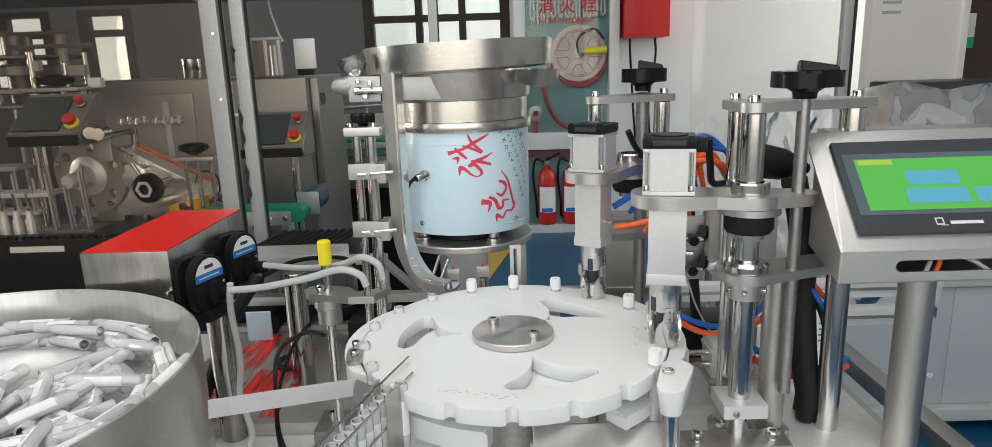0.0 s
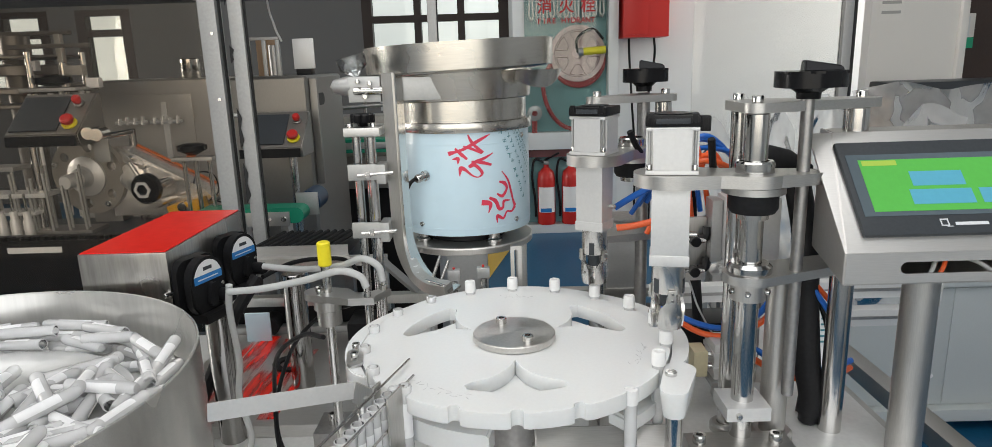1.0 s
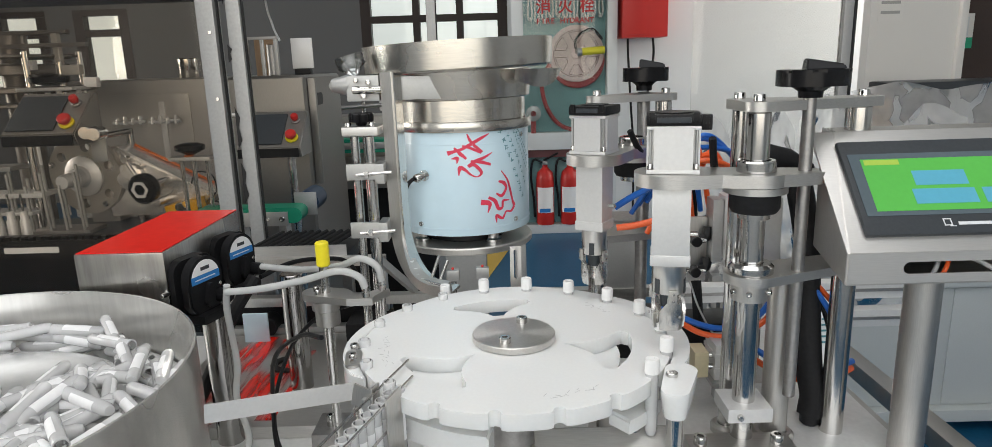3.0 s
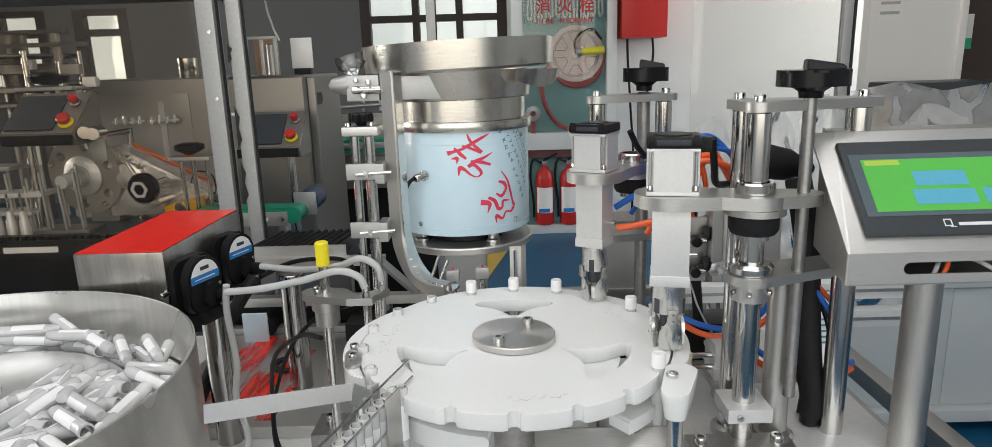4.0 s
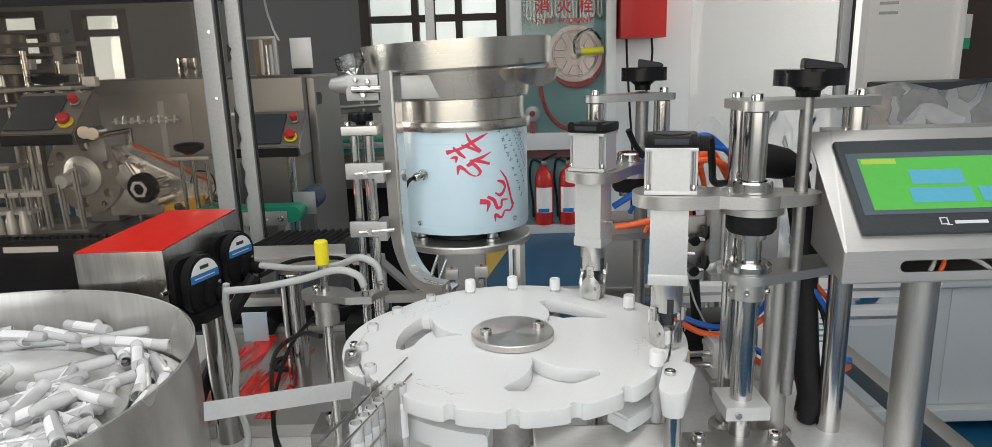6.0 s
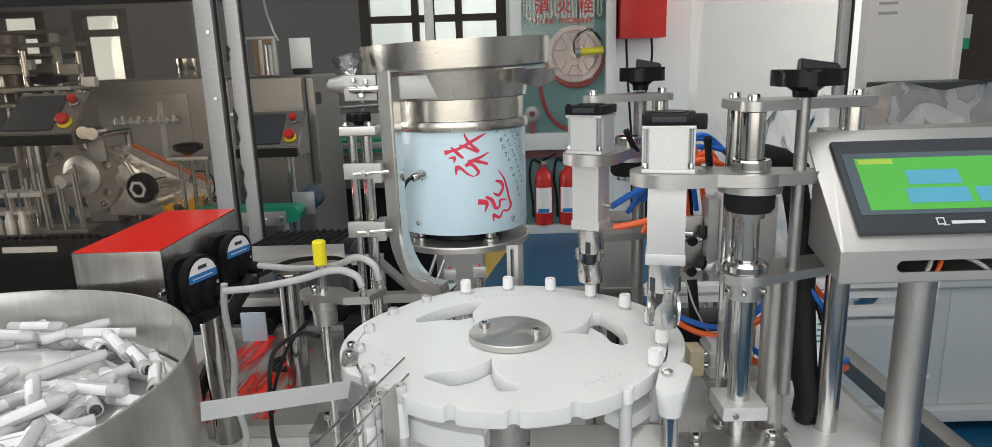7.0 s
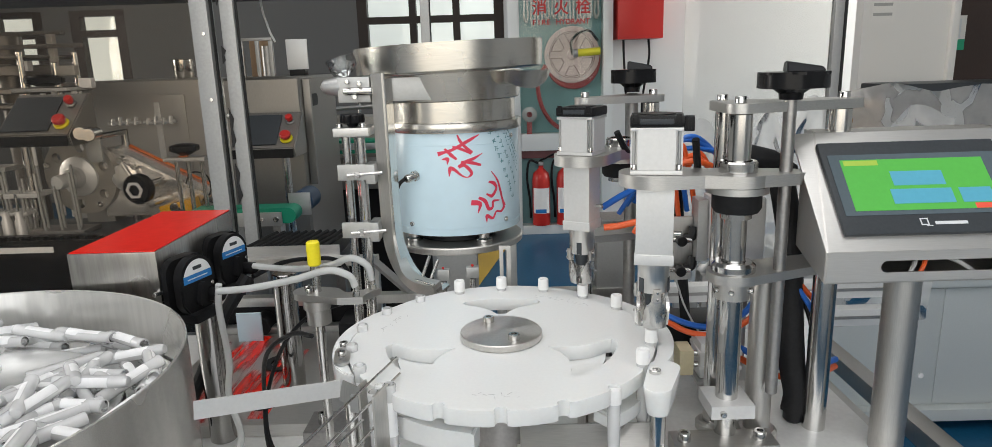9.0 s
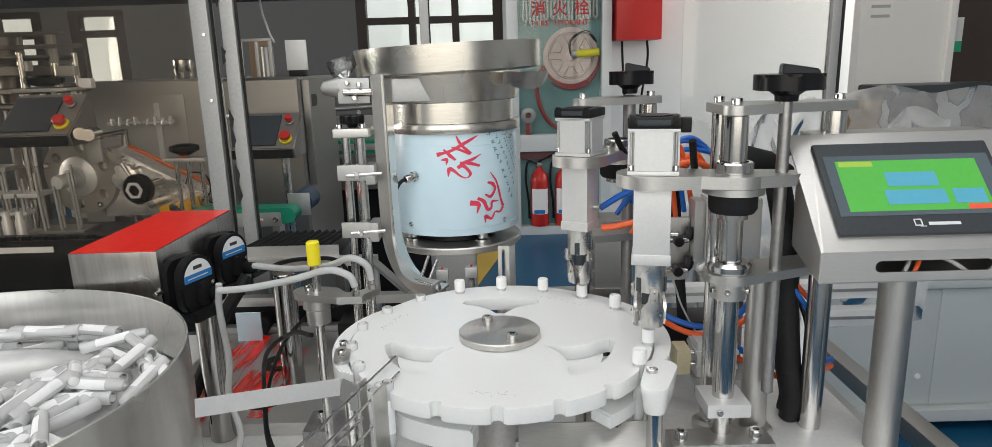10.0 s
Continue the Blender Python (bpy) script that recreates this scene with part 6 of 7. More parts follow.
bar = part("slat", rod((-0.10, -0.04, 0.938), (-0.065, 0.085, 0.944), 0.005, 8), RUBBER, comb2)
for k in range(1, 11):
    o = new("slat", bar.data)
    o.parent = comb2
    o.matrix_basis = pose(0.0172 * k, 0, 0)
part("leg", box(-0.10, -0.08, 0.03, 0.05, 0, 0.8945), DULL, comb2)
part("leg", box(0.08, 0.10, 0.03, 0.05, 0, 0.8945), DULL, comb2)

rear_rail = thing("rear_rail", (0, 0, 0), "square steel rail with a slanted brace behind the table", "frame rail")
part("rail", box(-0.62, 0.50, 1.395, 1.420, 0.826, 0.846, 0.002), BRUSHED, rear_rail)
part("brace", rod((-0.255, 1.41, 0.925), (-0.175, 1.41, 0.8465), 0.010, 4), ALU, rear_rail)
part("upper_rail", box(-0.62, -0.24, 1.42, 1.440, 0.905, 0.925, 0.002), BRUSHED, rear_rail)
for x in (-0.60, -0.25, 0.47):
    part("post", box(x - 0.01, x + 0.01, 1.4225, 1.4425, TABLE_Z, 0.9045 if x < 0 else 0.86, 0.001), ALU, rear_rail)

# ---- machine farther back ----
bench = thing("far_conveyor", (-0.66, 3.2, 0), "distant steel conveyor with green belt edges", "conveyor")
part("body", box(-0.22, 0.40, -0.18, 0.25, 0.79, 0.935, 0.006), STEEL_CAB, bench)
part("base", box(-0.21, 0.39, -0.10, 0.24, 0.0, 0.7895, 0.006), BLACK, bench)
part("belt_side", box(-0.20, 0.30, -0.222, -0.185, 0.972, 1.000, 0.004), ALU, bench)
part("belt_edge", box(-0.20, 0.30, -0.215, -0.12, 1.0005, 1.014, 0.004), GREEN_BELT, bench)
part("belt_edge", box(-0.20, 0.30, -0.215, -0.12, 0.955, 0.9715, 0.004), GREEN_BELT, bench)
part("flange", box(-0.225, -0.190, -0.24, -0.2225, 0.80, 1.03, 0.003), BLACK, bench)
far_kit = thing("far_machine_head", (-0.64, 3.25, 0), "distant grey machine head with rods and boxes", "machine head")
part("base", box(-0.16, 0.20, -0.06, 0.10, 0.9355, 1.10, 0.01), CAST, far_kit)
part("plate", box(-0.18, 0.24, -0.08, -0.065, 1.045, 1.065, 0.003), ALU, far_kit)
part("upright", cyl(0.008, 1.10, 1.24, (0.02, 0, 0)), STEEL, far_kit)
part("upright", cyl(0.01, 1.10, 1.20, (0.14, 0, 0)), BLACK, far_kit)
part("box", box(0.10, 0.20, -0.04, 0.05, 1.12, 1.20, 0.006), ALU_WHITE, far_kit)
part("arm", rod((-0.15, -0.05, 1.135), (0.18, -0.03, 1.15), 0.010), DULL, far_kit)
part("clip", box(-0.165, -0.135, -0.10, -0.082, 1.05, 1.13, 0.004), AMBER, far_kit)
hang = thing("hanging_wire", (0, 0, 0), "thin white wire hanging from above", "wire")
part("wire", hose([(-0.83, 2.6, 3.3), (-0.828, 2.6, 2.2), (-0.822, 2.6, 1.62), (-0.80, 2.59, 1.48), (-0.775, 2.58, 1.42)], 0.004, 8), PAPER, hang)

# ---- hydrant cabinet ----
TEAL = material("teal_cabinet_back", (0.23, 0.42, 0.42), 0.45, 0.0, 0.08, 6)
REEL = material("pink_red_reel", (0.74, 0.56, 0.54), 0.45, 0.0, 0.08, 20)
HOSE_RED = material("red_rubber_hose", (0.36, 0.06, 0.06), 0.5, 0.0, 0.15, 40)
CANVAS = material("white_canvas_hose", (0.72, 0.72, 0.68), 0.8, 0.0, 0.12, 30, 0.2, 150)
WHITE_ALU = material("white_cabinet_frame", (0.72, 0.74, 0.74), 0.4, 0.2, 0.04, 12)
MAROON = material("maroon_strip", (0.16, 0.06, 0.06), 0.5, 0.0, 0.1, 20)
hyd = thing("hydrant_cabinet", (0.54, 5.44, 0), "white framed fire hydrant cabinet with teal back panel", "hydrant cabinet")
part("back", box(-0.36, 0.31, -0.10, -0.085, 0.0, 2.4), TEAL, hyd)
part("frame_side", box(-0.42, -0.335, -0.20, -0.02, 0.0, 2.4, 0.004), WHITE_ALU, hyd)
part("frame_side", box(0.285, 0.36, -0.20, -0.02, 0.0, 2.4, 0.004), WHITE_ALU, hyd)
part("shelf", box(-0.334, 0.284, -0.20, -0.10, 0.66, 0.79, 0.004), WHITE_ALU, hyd)
part("strip", box(-0.334, 0.284, -0.17, -0.1005, 0.60, 0.6595), MAROON, hyd)
part("plinth", box(-0.334, 0.284, -0.20, -0.10, 0.0, 0.07, 0.004), WHITE_ALU, hyd)
reel = thing("hose_reel", (0.60, 5.30, 1.37), "pink metal hose reel with red hose wound on it", "hose reel")
OUT = Vector((0, -1, 0))
part("drum", on_axis(cyl(0.19, -0.03, 0.018, segs=40), (0.0, 0, -0.045), OUT), HOSE_RED, reel)
for k in range(4):
    part("hose_turn", on_axis(lathe([(0.192 + 0.012 * math.cos(2 * math.pi * j / 8), -0.024 + k * 0.013 + 0.007 * math.sin(2 * math.pi * j / 8)) for j in range(8)], 40, close=True), (0.01, 0, -0.05), OUT), HOSE_RED, reel)
part("face", on_axis(lathe([(0, 0.022), (0.05, 0.022), (0.06, 0.026), (0.165, 0.022), (0.175, 0.028), (0.205, 0.024), (0.208, 0.018), (0, 0.018)], 48), (0, 0, 0), OUT), REEL, reel, "pink pressed reel face")
# dark colour for the shade along the edges of the pressed relief
RELIEF_SHADE = material("relief_shade", (0.22, 0.13, 0.12), 0.6, 0.0, 0.1, 20)
for k in range(6):
    a = radians(30 + 60 * k)
    # the sunk field between two spokes: its edge shade drawn as a dark outline
    outer_ = [(a - 0.38 + 0.76 * q / 8, 0.160) for q in range(9)]
    inner_ = [(a + 0.22 - 0.44 * q / 4, 0.080) for q in range(5)]
    edge_ = [(math.cos(b) * r, math.sin(b) * r) for b, r in outer_ + inner_]
    mx, my = 0.122 * math.cos(a), 0.122 * math.sin(a)
    small = [(mx + (x - mx) * 0.88, my + (y - my) * 0.88) for x, y in edge_]
    part("spoke_slot", on_axis(holed_plate([edge_, small], 0.0262, 0.0285), (0, 0, 0), OUT), RELIEF_SHADE, reel)
    part("rivet", on_axis(cyl(0.007, 0.0262, 0.031), (0.185 * math.cos(a + 0.52), 0, 0.185 * math.sin(a + 0.52)), OUT), ALU, reel)
part("rim_line", on_axis(lathe([(0.168, 0.0275), (0.172, 0.0275), (0.172, 0.0292), (0.168, 0.0292)], 48, close=True), (0, 0, 0), OUT), RELIEF_SHADE, reel)
part("hub", on_axis(lathe([(0, 0.0225), (0.040, 0.0225), (0.036, 0.040), (0.018, 0.046), (0, 0.046)], 24), (0, 0, 0), OUT), REEL, reel)
part("bracket", box(-0.03, 0.03, 0.035, 0.045, -0.08, 0.08), DULL, reel)
part("valve_hose", hose([(0.0, -0.04, 0.0), (-0.01, -0.06, 0.09), (0.04, -0.06, 0.15), (0.12, -0.05, 0.17), (0.19, -0.03, 0.10)], 0.010, 8), BLACK, reel)
noz = thing("hose_nozzle", (0.70, 5.21, 1.385), "reflective yellow hose nozzle", "nozzle")
YL = material("reflective_yellow", (0.75, 0.68, 0.05), 0.3, 0.2, 0.1, 20)
part("barrel", on_axis(cyl(0.028, -0.065, 0.10), (0, 0, 0), (1, 0, 0.06)), YL, noz)
part("collar", on_axis(cyl(0.030, -0.10, -0.066), (0, 0, 0), (1, 0, 0.06)), ALU, noz)
flake = thing("canvas_hose", (0.53, 5.28, 1.62), "folded white canvas fire hose hanging in loops", "fire hose")
for k in range(11):
    x = -0.27 + 0.052 * k
    dz = 0.02 * math.sin(5.1 * k)
    part("fold", strip([(x, 0.01, 0.35), (x - 0.012, 0.0, 0.12), (x - 0.016, -0.01, 0.03 + dz), (x, -0.02, 0.0 + dz), (x + 0.014, -0.01, 0.03 + dz), (x + 0.010, 0.0, 0.14), (x + 0.02, 0.01, 0.35)], 0.045, 0.010, 5, Vector((1, 0, 0.02))), CANVAS, flake)
cham = thing("hydrant_valve", (0.27, 5.25, 0.94), "red hydrant valve with a pale round coupling", "valve")
part("body", on_axis(cyl(0.04, -0.06, 0.03), (0, 0, 0), OUT), HOSE_RED, cham)
part("coupling", on_axis(lathe([(0.022, 0.031), (0.058, 0.031), (0.058, 0.045), (0.022, 0.05)], 20, close=True), (0, 0, 0), OUT), ALU, cham)
part("stem", cyl(0.02, -0.15, -0.041, (0, 0, 0)), HOSE_RED, cham)
looph = thing("red_hose", (0, 5.27, 0), "loose red hose hanging beside the reel", "hose")
part("tube", hose([(0.40, 0, 1.30), (0.34, 0, 1.18), (0.36, 0, 1.02), (0.42, 0, 0.90), (0.50, 0, 0.83), (0.60, 0, 0.80)], 0.016, 8), HOSE_RED, looph)


def lettering(text, size, mat, parent, m, name="lettering"):
    """Letters of the built-in font, as a thin mesh."""
    cu = bpy.data.curves.new("letters", "FONT")
    cu.body, cu.size, cu.extrude, cu.align_x, cu.offset = text, size, 0.001, "CENTER", size * 0.014
    tmp = bpy.data.objects.new("letters", cu)
    me = bpy.data.meshes.new_from_object(tmp)
    bpy.data.objects.remove(tmp)
    me.materials.clear()
    me.materials.append(mat)
    ob = new(name, me)
    ob.parent = parent
    ob.matrix_basis = m
    return ob


SIGN_RED = material("red_letters", (0.60, 0.04, 0.04), 0.4, 0.0, 0.05, 20)
door = part("glass_door", box(-0.334, 0.284, -0.240, -0.236, 0.80, 2.38), PANE, hyd)
door.visible_shadow = False
for k, ch in enumerate("消火栓"):
    lettering(ch, 0.112, SIGN_RED, hyd, Matrix.Translation((-0.185 + 0.158 * k, -0.242, 1.668)) @ pose(0, 0, 0, 90))
for k, ch in enumerate("FIRE HYDRANT"):
    if ch != " ":
        lettering(ch, 0.052, SIGN_RED, hyd, Matrix.Translation((-0.225 + 0.0355 * k, -0.242, 1.588)) @ pose(0, 0, 0, 90))


def extinguisher(x, y):
    e = thing("fire_extinguisher", (x, y, 0), "red fire extinguisher with a white label and black hose", "fire extinguisher", "fire extinguishers")
    part("bottle", lathe([(0, 0.001), (0.066, 0.001), (0.070, 0.01), (0.070, 0.36), (0.060, 0.41), (0.030, 0.44), (0.020, 0.45), (0.020, 0.47), (0, 0.47)], 24), RED, e)
    n = 10
    bm = bmesh.new()
    cols = [[bm.verts.new((0.0706 * math.cos(math.pi + 0.5 + 2.1 * k / n), 0.0706 * math.sin(math.pi + 0.5 + 2.1 * k / n), z)) for z in (0.10, 0.30)] for k in range(n + 1)]
    for a, b in zip(cols, cols[1:]):
        bm.faces.new([a[0], b[0], b[1], a[1]])
    lab_ob = part("label", bm, PAPER, e)
    part("blue_band", box(-0.05, 0.035, -0.0725, -0.071, 0.105, 0.135), PUMP_BLUE, lab_ob)
    part("valve", box(-0.02, 0.02, -0.02, 0.02, 0.4705, 0.50, 0.004), DULL, e)
    part("lever", rod((-0.01, 0, 0.505), (0.10, -0.02, 0.56), 0.008), BLACK, e)
    part("hose", hose([(-0.02, -0.01, 0.49), (-0.09, -0.03, 0.51), (-0.11, -0.03, 0.38), (-0.09, -0.02, 0.2), (-0.085, -0.02, 0.06)], 0.009, 8), BLACK, e)
    return e


for x in (0.355, 0.545):
    extinguisher(x, 5.285).location.z = 0.0705
alarm = thing("red_alarm_box", (1.09, 5.37, 1.47), "red painted steel box with two cables below", "alarm box")
part("body", box(-0.165, 0.165, -0.19, 0.075, 0, 0.62, 0.004), RED, alarm)
part("door", box(-0.160, 0.012, -0.195, -0.1905, 0.02, 0.60, 0.002), RED, alarm)
for x, end in ((-0.09, -0.05), (0.10, 0.07)):
    part("cable", hose([(x, 0.0, -0.001), (x + 0.01, 0.02, -0.15), (end, 0.05, -0.5), (end + 0.03, 0.06, -0.9), (end + 0.03, 0.065, -1.44)], 0.009, 8), BLACK, alarm)

# ---- right side of the hall ----
PANEL = material("off_white_panel", (0.82, 0.80, 0.76), 0.4, 0.0, 0.05, 3)
part_wall = structure("partition", box(1.585, 1.955, 3.02, 3.08, 0, 3.3), PANEL, "off-white partition panel")
trim_ob = structure("trim", box(1.956, 1.985, 3.0, 3.10, 0, 3.3, 0.004), PANEL, "off-white panel edge strip", "trim")
note = thing("paper_note", (1.665, 3.018, 1.44), "small paper note with two dark lines", "note")
FAINT = material("faint_grey_print", (0.42, 0.42, 0.40), 0.6, 0.0, 0.1, 30)
part("paper", box(-0.050, 0.055, -0.001, 0.0, 0.0, 0.11), PANEL, note)
for z in (0.030, 0.070):
    part("text_bar", box(-0.040, 0.040, -0.0025, -0.0012, z, z + 0.012), FAINT, note)
DOOR_BROWN = material("dark_brown_door", (0.055, 0.036, 0.030), 0.4, 0.0, 0.2, 8, 0.1, 60, (6, 6, 0.6))
door_1 = thing("door_1", (2.6, 3.40, 0), "dark brown wooden double door", "door", kind="structure")
part("leaf", box(-0.58, 0.0, 0, 0.05, 0, 2.1, 0.004), DOOR_BROWN, door_1)
part("leaf", box(0.004, 0.60, 0, 0.05, 0, 2.1, 0.004), DOOR_BROWN, door_1)
part("lintel", box(-0.64, 0.66, -0.02, 0.07, 2.105, 2.2, 0.004), DOOR_BROWN, door_1)
structure("wall_side", box(1.986, 4.0, 3.46, 3.56, 0, 3.3), PANEL, "off-white wall behind the door")
GREEN = material("green_notice", (0.03, 0.40, 0.22), 0.5, 0.0, 0.08, 12)
notice = thing("door_notice", (2.205, 3.395, 1.32), "pale notice with a green lower band on the door", "notice")
part("sheet", box(-0.055, 0.07, -0.001, 0.0, 0.05, 0.16), PANEL, notice)
part("band", box(-0.055, 0.07, -0.0015, 0.0, 0.0, 0.0495), GREEN, notice)
for k in range(3):
    part("column", box(-0.04 + 0.035 * k, -0.025 + 0.035 * k, -0.0035, -0.0012, 0.055, 0.145), WHITE_ALU, notice)

PALE = material("pale_grey_sheet_metal", (0.54, 0.575, 0.57), 0.35, 0.0, 0.05, 4)
white_cab = thing("pale_cabinet", (1.70, 2.58, 0), "long pale grey sheet metal cabinet on the floor", "cabinet")
part("body", box(-0.56, 0.9, -0.33, 0.33, 0.05, 0.530, 0.004), PALE, white_cab)
part("top", box(-0.58, 0.92, -0.35, 0.35, 0.5305, 0.555, 0.004), PALE, white_cab)
part("ledge", box(-0.57, 0.9, -0.375, -0.3305, 0.04, 0.085, 0.004), PALE, white_cab)
for x0, x1 in ((-0.552, -0.152), (-0.146, 0.374), (0.380, 0.892)):
    part("panel", box(x0, x1, -0.3345, -0.3302, 0.092, 0.522, 0.002), PALE, white_cab, "pale grey sheet metal panel")
part("rivet", on_axis(cyl(0.010, 0, 0.006), (-0.20, -0.3347, 0.20), (0, -1, 0)), PAPER, white_cab)
for x in (-0.5, 0.2, 0.84):
    part("foot", box(x - 0.03, x + 0.03, -0.28, 0.28, 0.0, 0.0495), DULL, white_cab)
side_frame = thing("side_frame", (0, 0, 0), "steel frame rails beside the machine table", "frame rail")
part("rail", box(0.70, 0.735, 0.45, 1.50, 0.685, 0.72, 0.003), BRUSHED, side_frame)
part("rail", box(0.66, 0.70, 0.45, 1.46, 0.50, 0.535, 0.003), DULL, side_frame)
for y in (0.5, 1.44):
    part("leg", box(0.70, 0.735, y, y + 0.03, 0, 0.6845, 0.002), DULL, side_frame)
    part("tie", box(0.7005, 0.7345, y + 0.002, y + 0.028, 0.60, 0.62, 0.002), DULL, side_frame)

# ---- things under plastic film behind the capping unit ----
WRAP = clear("crumpled_plastic_film", (0.94, 0.95, 0.95), 0.05, 0.18, 0.45, (0.93, 0.92, 0.90))


def crumpled(name, x0, x1, y, z0, z1, seed, deep, label, lean=0.0):
    """A hanging, crumpled sheet of clear film over something."""
    bm = bmesh.new()
    nx, nz = 34, 22
    grid = []
    for j in range(nz + 1):
        row = []
        for i in range(nx + 1):
            u, v = i / nx, j / nz
            p = Vector((x0 + (x1 - x0) * u, y, z0 + (z1 - z0) * v))
            f = noise.noise(p * 9 + Vector((seed, 0, 0))) + 0.5 * noise.noise(p * 23 + Vector((0, seed, 0))) + 0.3 * abs(noise.noise(p * 45))
            top = 0.25 * (z1 - z0) * (noise.noise(Vector((u * 3 + seed, 0, 0))) - 0.3) * v
            row.append(bm.verts.new((p.x, y + f * deep + lean * v * v, p.z + top)))
        grid.append(row)
    for a, b in zip(grid, grid[1:]):
        for i in range(nx):
            bm.faces.new([a[i], a[i + 1], b[i + 1], b[i]])
    t = thing(name, (0, 0, 0), label, "plastic film")
    part("film", bm, WRAP, t, angle=180)
    return t


crumpled("film_cover", 0.62, 0.96, 1.42, 0.742, 1.22, 3, 0.035, "crumpled clear plastic film over parts")
crumpled("film_cover", 1.22, 2.05, 2.26, 0.56, 1.24, 8, 0.05, "crumpled clear film over a grey console", 0.12)
crumpled("film_cover", 0.40, 0.62, 1.42, 0.742, 1.20, 14, 0.04, "crumpled clear film bag behind the posts")
console = thing("grey_console", (1.62, 2.52, 0.5555), "grey console wrapped in clear film", "console")
part("head", box(-0.22, 0.26, -0.08, 0.12, 0.50, 0.655, 0.012), DARK_GREY, console)
part("base", box(-0.20, 0.24, -0.06, 0.12, 0.0, 0.4995, 0.012), CAST, console)
carton = thing("carton", (1.33, 2.50, 0.5555), "torn brown cardboard carton", "carton")
CARD = material("cardboard", (0.36, 0.24, 0.13), 0.8, 0.0, 0.12, 12)
part("box", box(-0.07, 0.060, -0.05, 0.08, 0.0, 0.60, 0.003), CARD, carton)
part("flap", box(-0.07, 0.060, -0.09, -0.052, 0.57, 0.575, 0.001), CARD, carton)

parts_box = thing("grey_motor_box", (0.262, 1.40, 0), "grey metal box behind the rear capping head", "box")
part("box", box(-0.035, 0.035, 0.0, 0.08, TABLE_Z, 0.988, 0.003), ALU, parts_box)
part("lid", box(-0.037, 0.037, -0.002, 0.082, 0.9885, 0.995, 0.002), DULL, parts_box)
rails = thing("aluminium_rails", (0, 0, 0), "stacked aluminium profiles behind the capping unit", "profiles")
for z, y in ((0.862, 1.30), (0.815, 1.27)):
    part("profile", box(0.34, 0.80, y, y + 0.03, z - 0.018, z + 0.016, 0.002), ALU_WHITE, rails)
    part("groove", box(0.341, 0.799, y - 0.002, y - 0.0003, z - 0.003, z + 0.003), DULL, rails)
part("stand", box(0.40, 0.43, 1.302, 1.328, TABLE_Z, 0.796), DULL, rails)
part("stand", box(0.44, 0.46, 1.302, 1.328, TABLE_Z, 0.8435), DULL, rails)
papers = thing("rating_plate", (0.588, 1.16, TABLE_Z), "narrow white card leaning behind the posts", "card")
part("card", box(-0.022, 0.022, 0.0, 0.004, 0.0005, 0.17), PAPER, papers)
for k in range(5):
    part("text_bar", box(-0.015, 0.012 - 0.006 * (k % 3), -0.002, -0.0003, 0.075 + 0.011 * k, 0.078 + 0.011 * k), INK_TEAL, papers)
black_box = thing("black_valve_box", (0.29, 1.24, TABLE_Z), "black valve box on the table behind the turntable", "valve box")
part("box", box(-0.07, 0.07, -0.05, 0.06, 0.0005, 0.10, 0.006), RUBBER, black_box)
part("lid", box(-0.065, 0.065, -0.045, 0.055, 0.1005, 0.11, 0.004), BLACK, black_box)
# added black blocks that fill the dark gap between rear rail and plate
dark_blocks = thing("dark_drive", (-0.30, 1.25, TABLE_Z), "dark blocks filling the black gap under the rear rail", "drive housing")
part("housing", box(-0.30, 0.06, 0.19, 0.24, 0.0005, 0.075, 0.006), BLACK, dark_blocks)
part("hood", box(-0.02, 0.07, 0.10, 0.1895, 0.0005, 0.060, 0.006), RUBBER, dark_blocks)
part("cap", on_axis(cyl(0.022, 0, 0.045), (-0.20, 0.1895, 0.04), (0, -1, 0)), RUBBER, dark_blocks)

# ---- red-streaked plate and cables on the table ----
plate = thing("filmed_plate", (-0.455, 1.22, TABLE_Z), "low steel plate with red reflections painted on as streaks", "plate")
part("plate", box(-0.13, 0.21, -0.21, 0.18, 0.0005, 0.022, 0.002), BRUSHED_FLAT, plate)
# streaky red colour that stands in for red reflections on the steel
RED_SHEEN = material("painted_red_reflection", (0.85, 0.025, 0.012), 0.14, 0.0, 0.10, 8, 0.05, 60)
sheen_nodes, sheen_link = RED_SHEEN.node_tree.nodes, RED_SHEEN.node_tree.links.new
sheen_co, sheen_map, sheen_noise, sheen_ramp = [sheen_nodes.new(k) for k in ("ShaderNodeTexCoord", "ShaderNodeMapping", "ShaderNodeTexNoise", "ShaderNodeMapRange")]
sheen_map.inputs["Scale"].default_value = (34, 5, 1)
sheen_noise.inputs["Scale"].default_value, sheen_noise.inputs["Detail"].default_value = 1.0, 4
sheen_ramp.inputs["From Min"].default_value, sheen_ramp.inputs["From Max"].default_value = 0.46, 0.66
sheen_link(sheen_co.outputs["Object"], sheen_map.inputs["Vector"])
sheen_link(sheen_map.outputs["Vector"], sheen_noise.inputs["Vector"])
sheen_link(sheen_noise.outputs["Fac"], sheen_ramp.inputs["Value"])
sheen_link(sheen_ramp.outputs["Result"], sheen_nodes["Principled BSDF"].inputs["Alpha"])
# thin strips that carry the painted reflection
for x0, x1, y0, y1 in ((-0.100, -0.062, -0.17, 0.14), (-0.058, -0.010, -0.20, 0.165), (-0.006, 0.050, -0.15, 0.15), (0.054, 0.085, -0.19, 0.09)):
    part("film", box(x0, x1, y0, y1, 0.0222, 0.0228), RED_SHEEN, plate, "painted red reflection")
